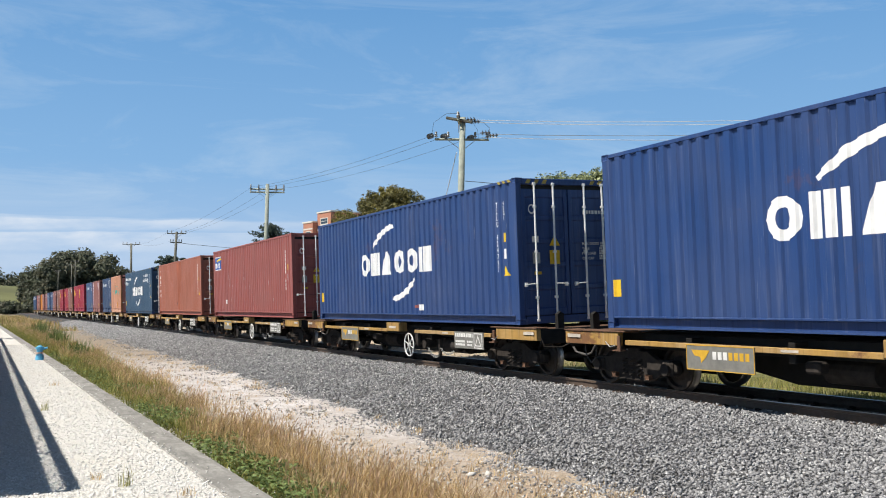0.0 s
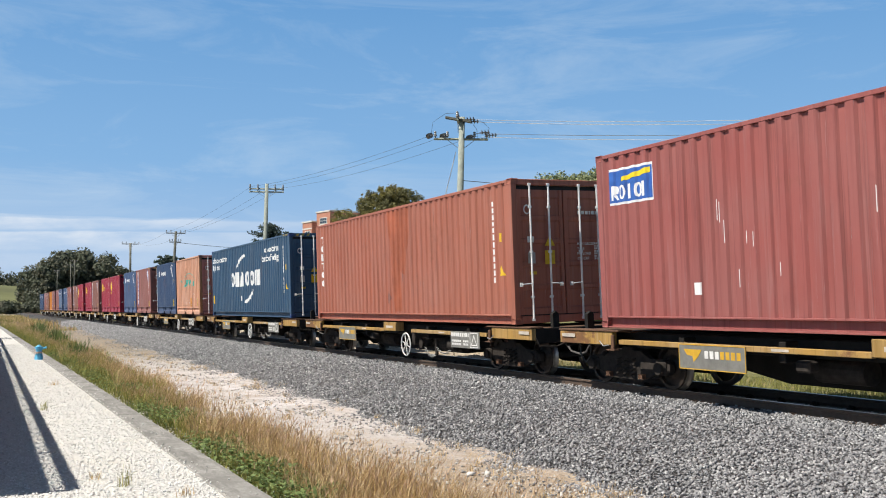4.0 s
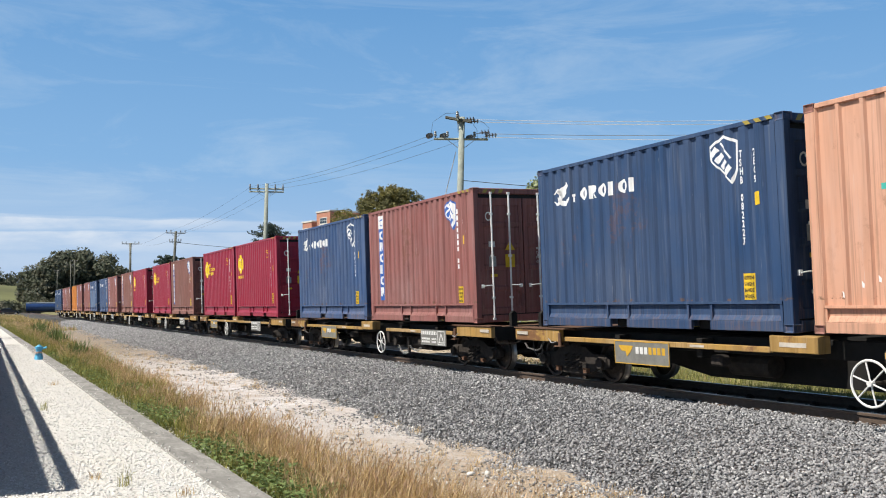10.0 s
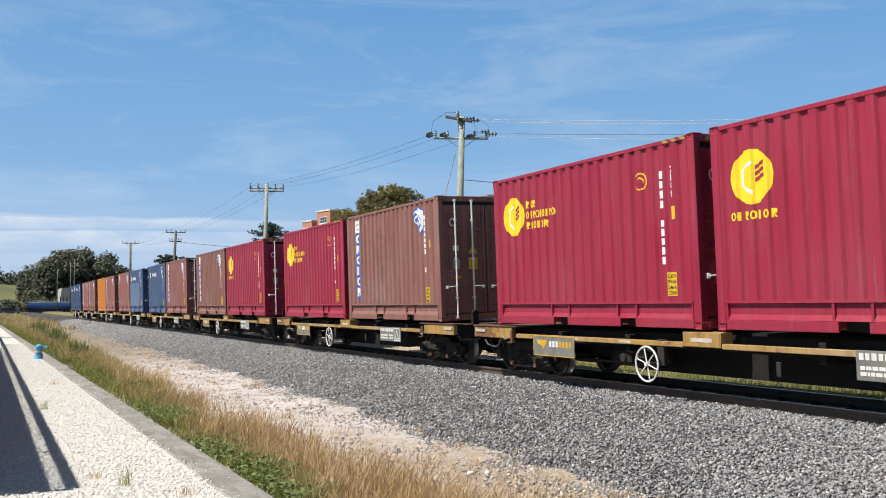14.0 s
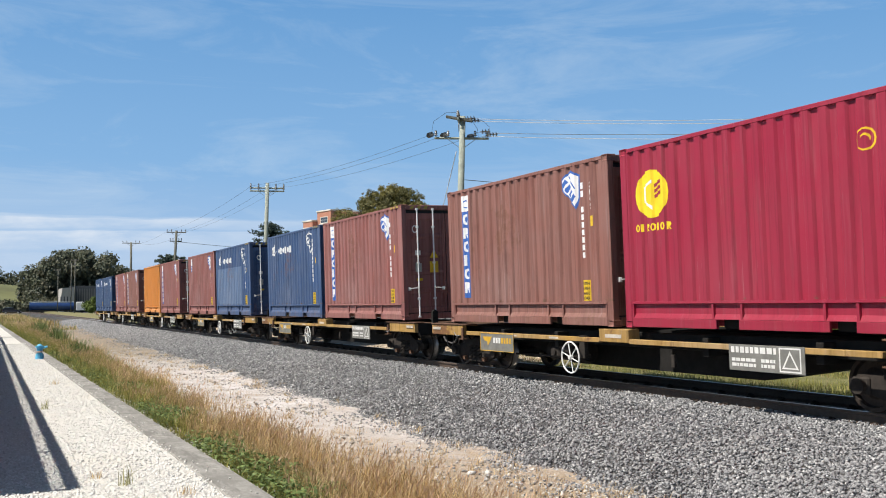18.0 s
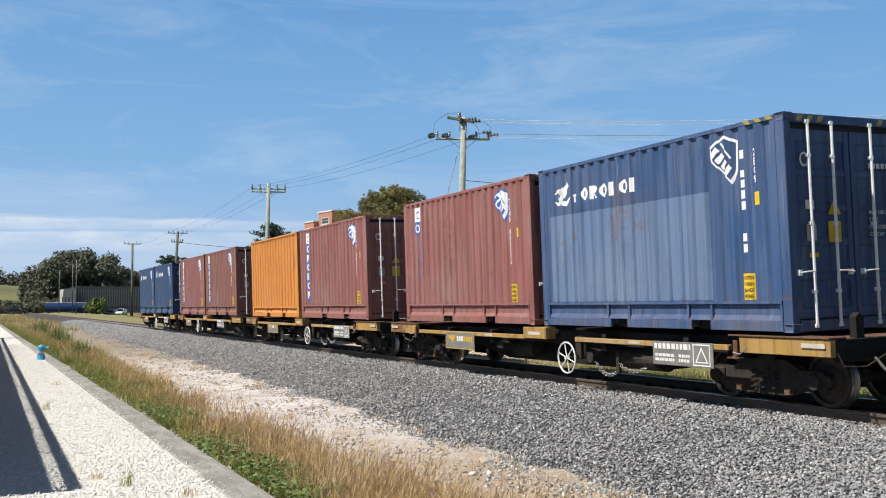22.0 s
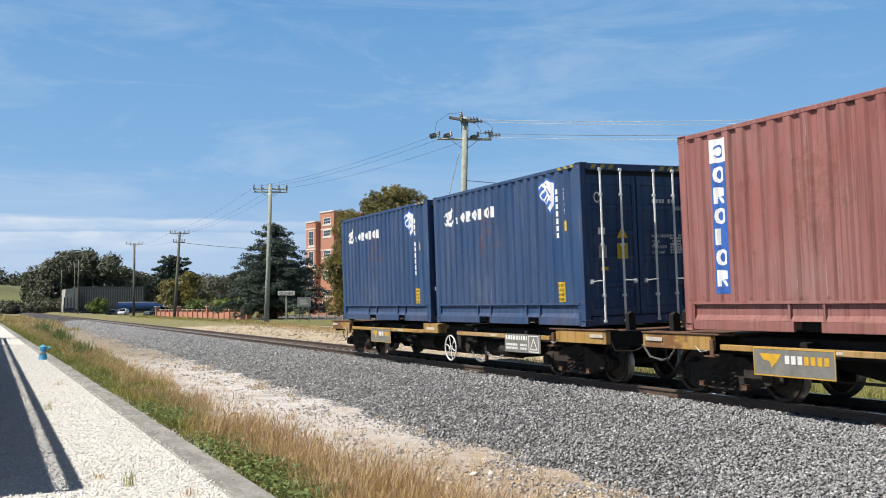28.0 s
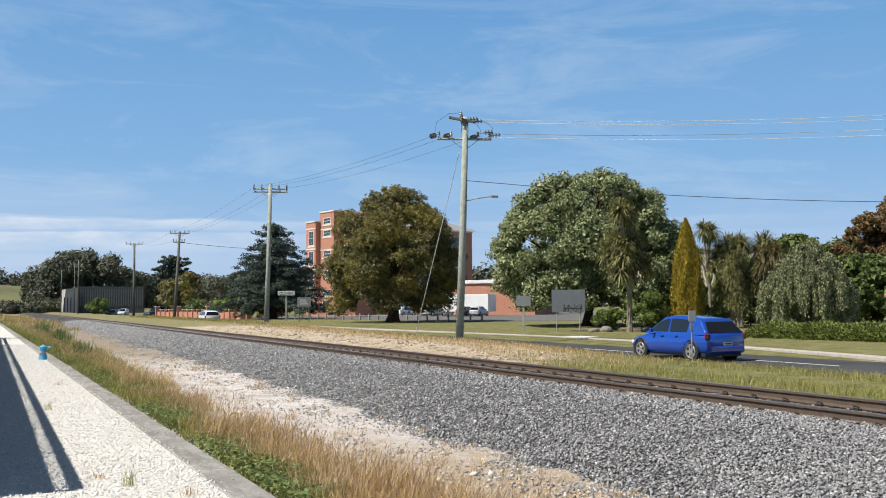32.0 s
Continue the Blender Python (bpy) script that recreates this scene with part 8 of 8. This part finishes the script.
CAR_BLUE = car("bright blue hatchback car on the road", (.012, .065, .36), 4.12, 1.745, 1.46, pose(21.3, -13, -.5), "hatch", .18)
CAR_WHITE = car("white older station wagon on the road", (.72, .72, .70), 4.9, 1.75, 1.45, pose(21.5, 46, -.5), "wagon")
P_CARS = [("white small hatchback parked in the car park", (.74, .74, .74), 4.0, 1.7, 1.5, (60.2, 139.5), -62, "hatch"), ("silver family wagon parked in the car park", (.40, .39, .37), 4.7, 1.8, 1.6, (63.6, 135.8), -62, "wagon"),
          ("black sedan parked in the car park", (.02, .02, .02), 4.6, 1.8, 1.45, (66.4, 129.9), -50, "hatch"), ("grey hatchback parked in the car park", (.33, .36, .40), 4.3, 1.75, 1.48, (67.4, 127.6), -50, "hatch"),
          ("dark green car waiting by the side road", (.02, .03, .03), 4.4, 1.75, 1.5, (25.0, 223.0), 150, "wagon"), ("white sedan waiting by the side road", (.70, .70, .70), 4.5, 1.75, 1.45, (26.2, 214.9), 160, "hatch"),
          ("dark van parked by the fence", (.03, .035, .04), 4.8, 1.85, 1.8, (26.4, 170.5), 120, "wagon")]
for lb, col, ln, wd, ht, (x, y), rz, st in P_CARS:
    car(lb, col, ln, wd, ht, pose(x, y, -.395 if x > 32 else on_ground(x, y), 0, 0, rz), st, .35)


MAT_TANK = plain("tank_blue", (.03, .07, .20), .3, .2, .15, 2)
MAT_TANK_TOP = plain("tank_pale", (.55, .60, .66), .3, .4, .1, 2)
TANKER = thing("tanker_truck", "blue tanker truck with a white cab", "truck", pose(20, 262, -.4))
part("cab", box(-1.2, 4.6, .7, 1.2, 6.6, 3.1, .15), MAT_ROOF_WHITE, TANKER)
part("windscreen", box(-1.05, 6.6, 1.8, 1.05, 6.62, 2.8, .01), MAT_CAR_GLASS, TANKER)
part("bonnet", box(-1.1, 6.58, .7, 1.1, 7.5, 1.8, .12), MAT_ROOF_WHITE, TANKER)
bm = rod((0, -7.3, 1.95), (0, 4.3, 1.95), 1.15, 20)
part("tank", bm, MAT_TANK, TANKER)
part("tank_top", box(-.7, -7.2, 2.95, .7, 4.2, 3.2, .05), MAT_TANK_TOP, TANKER)
part("chassis", box(-1.0, -7.2, .6, 1.0, 5.0, .95, .02), MAT_TRIM, TANKER)
for yw in (-6.5, -5.3, -4.1, 2.0, 3.2, 6.2):
    for s in (-1, 1):
        part("wheel", rod((s * 1.15, yw, .5), (s * .8, yw, .5), .5, 14), MAT_TYRE, TANKER)
CAR_DARK = car("dark wagon waiting at the level crossing", (.015, .015, .018), 4.7, 1.85, 1.7, pose(11.5, 250, -.4, 0, 0, -80), "wagon")


# ---- motion ----
def run_y(t):
    """How far the first wagon's box stands along the line at t seconds."""
    u = (t - 16) / 16
    return -115.361 - 112.098 * u + 3.180 * u * u - .1348 * u ** 3 + .7792 * u ** 4


def motions():
    times = [i * .8 for i in range(41)]
    for i, w in enumerate(WAGONS):
        walk(w, [(t, pose(TRACK_X, run_y(t) + i * PITCH_W, 0, 0, CANT, 0)) for t in times])
        for o in w.children:
            if o.name.startswith("wheelset"):
                x, y, z = o.location
                walk(o, [(t, pose(x, y, z, math.degrees((run_y(t) - run_y(0)) / .372), 0, 0)) for t in [k / 15 for k in range(481)]])
    for c, i, y in BOXES:
        walk(c, [(t, pose(TRACK_X, run_y(t) + i * PITCH_W, 0, 0, CANT, 0) @ pose(0, y, 1.02)) for t in times])
    walk(CAR_BLUE, [(t, pose(21.3, y, -.5, 0, 0, 0)) for t, y in BLUE_RUN])
    for ob, run, d in ((TANKER, TANKER_RUN, 262), (CAR_DARK, DARK_RUN, 250)):
        rows = []
        for t, px in run:
            x, y = bearing(px, d)
            rows.append((t, pose(x, y, -.42, 0, 0, -97)))
        walk(ob, rows)
    walk(CAR_WHITE, [(t, pose(21.5, y, -.5, 0, 0, 0)) for t, y in WHITE_RUN])


def bearing(px, d):
    """A place d metres deep at a bearing given across the view."""
    a = radians(YAW) + math.atan((px - 784) / FOCAL)
    d = d / math.cos(math.atan((px - 784) / FOCAL))
    return d * math.sin(a), d * math.cos(a)


TANKER_RUN = [(0, -160), (5, -20), (7, 35), (9, 92), (10, 105), (12, 108), (20, 112), (21, 118), (22, 135), (24, 172), (25.5, 206), (27.5, 246), (29.5, 300), (32, 380)]
DARK_RUN = [(0, -90), (7, -40), (9, 18), (10.5, 26), (21, 32), (22.5, 38), (24, 56), (25.5, 82), (27, 110), (29, 150), (32, 200)]
BLUE_RUN = [(0, -520), (29, -26.0), (30, -8.8), (31, 8.3), (31.5, 16.9), (32, 25.4)]
WHITE_RUN = [(0, -420), (28, 33.5), (29, 51.3), (30, 68.5), (31, 86.5), (32, 104)]
motions()
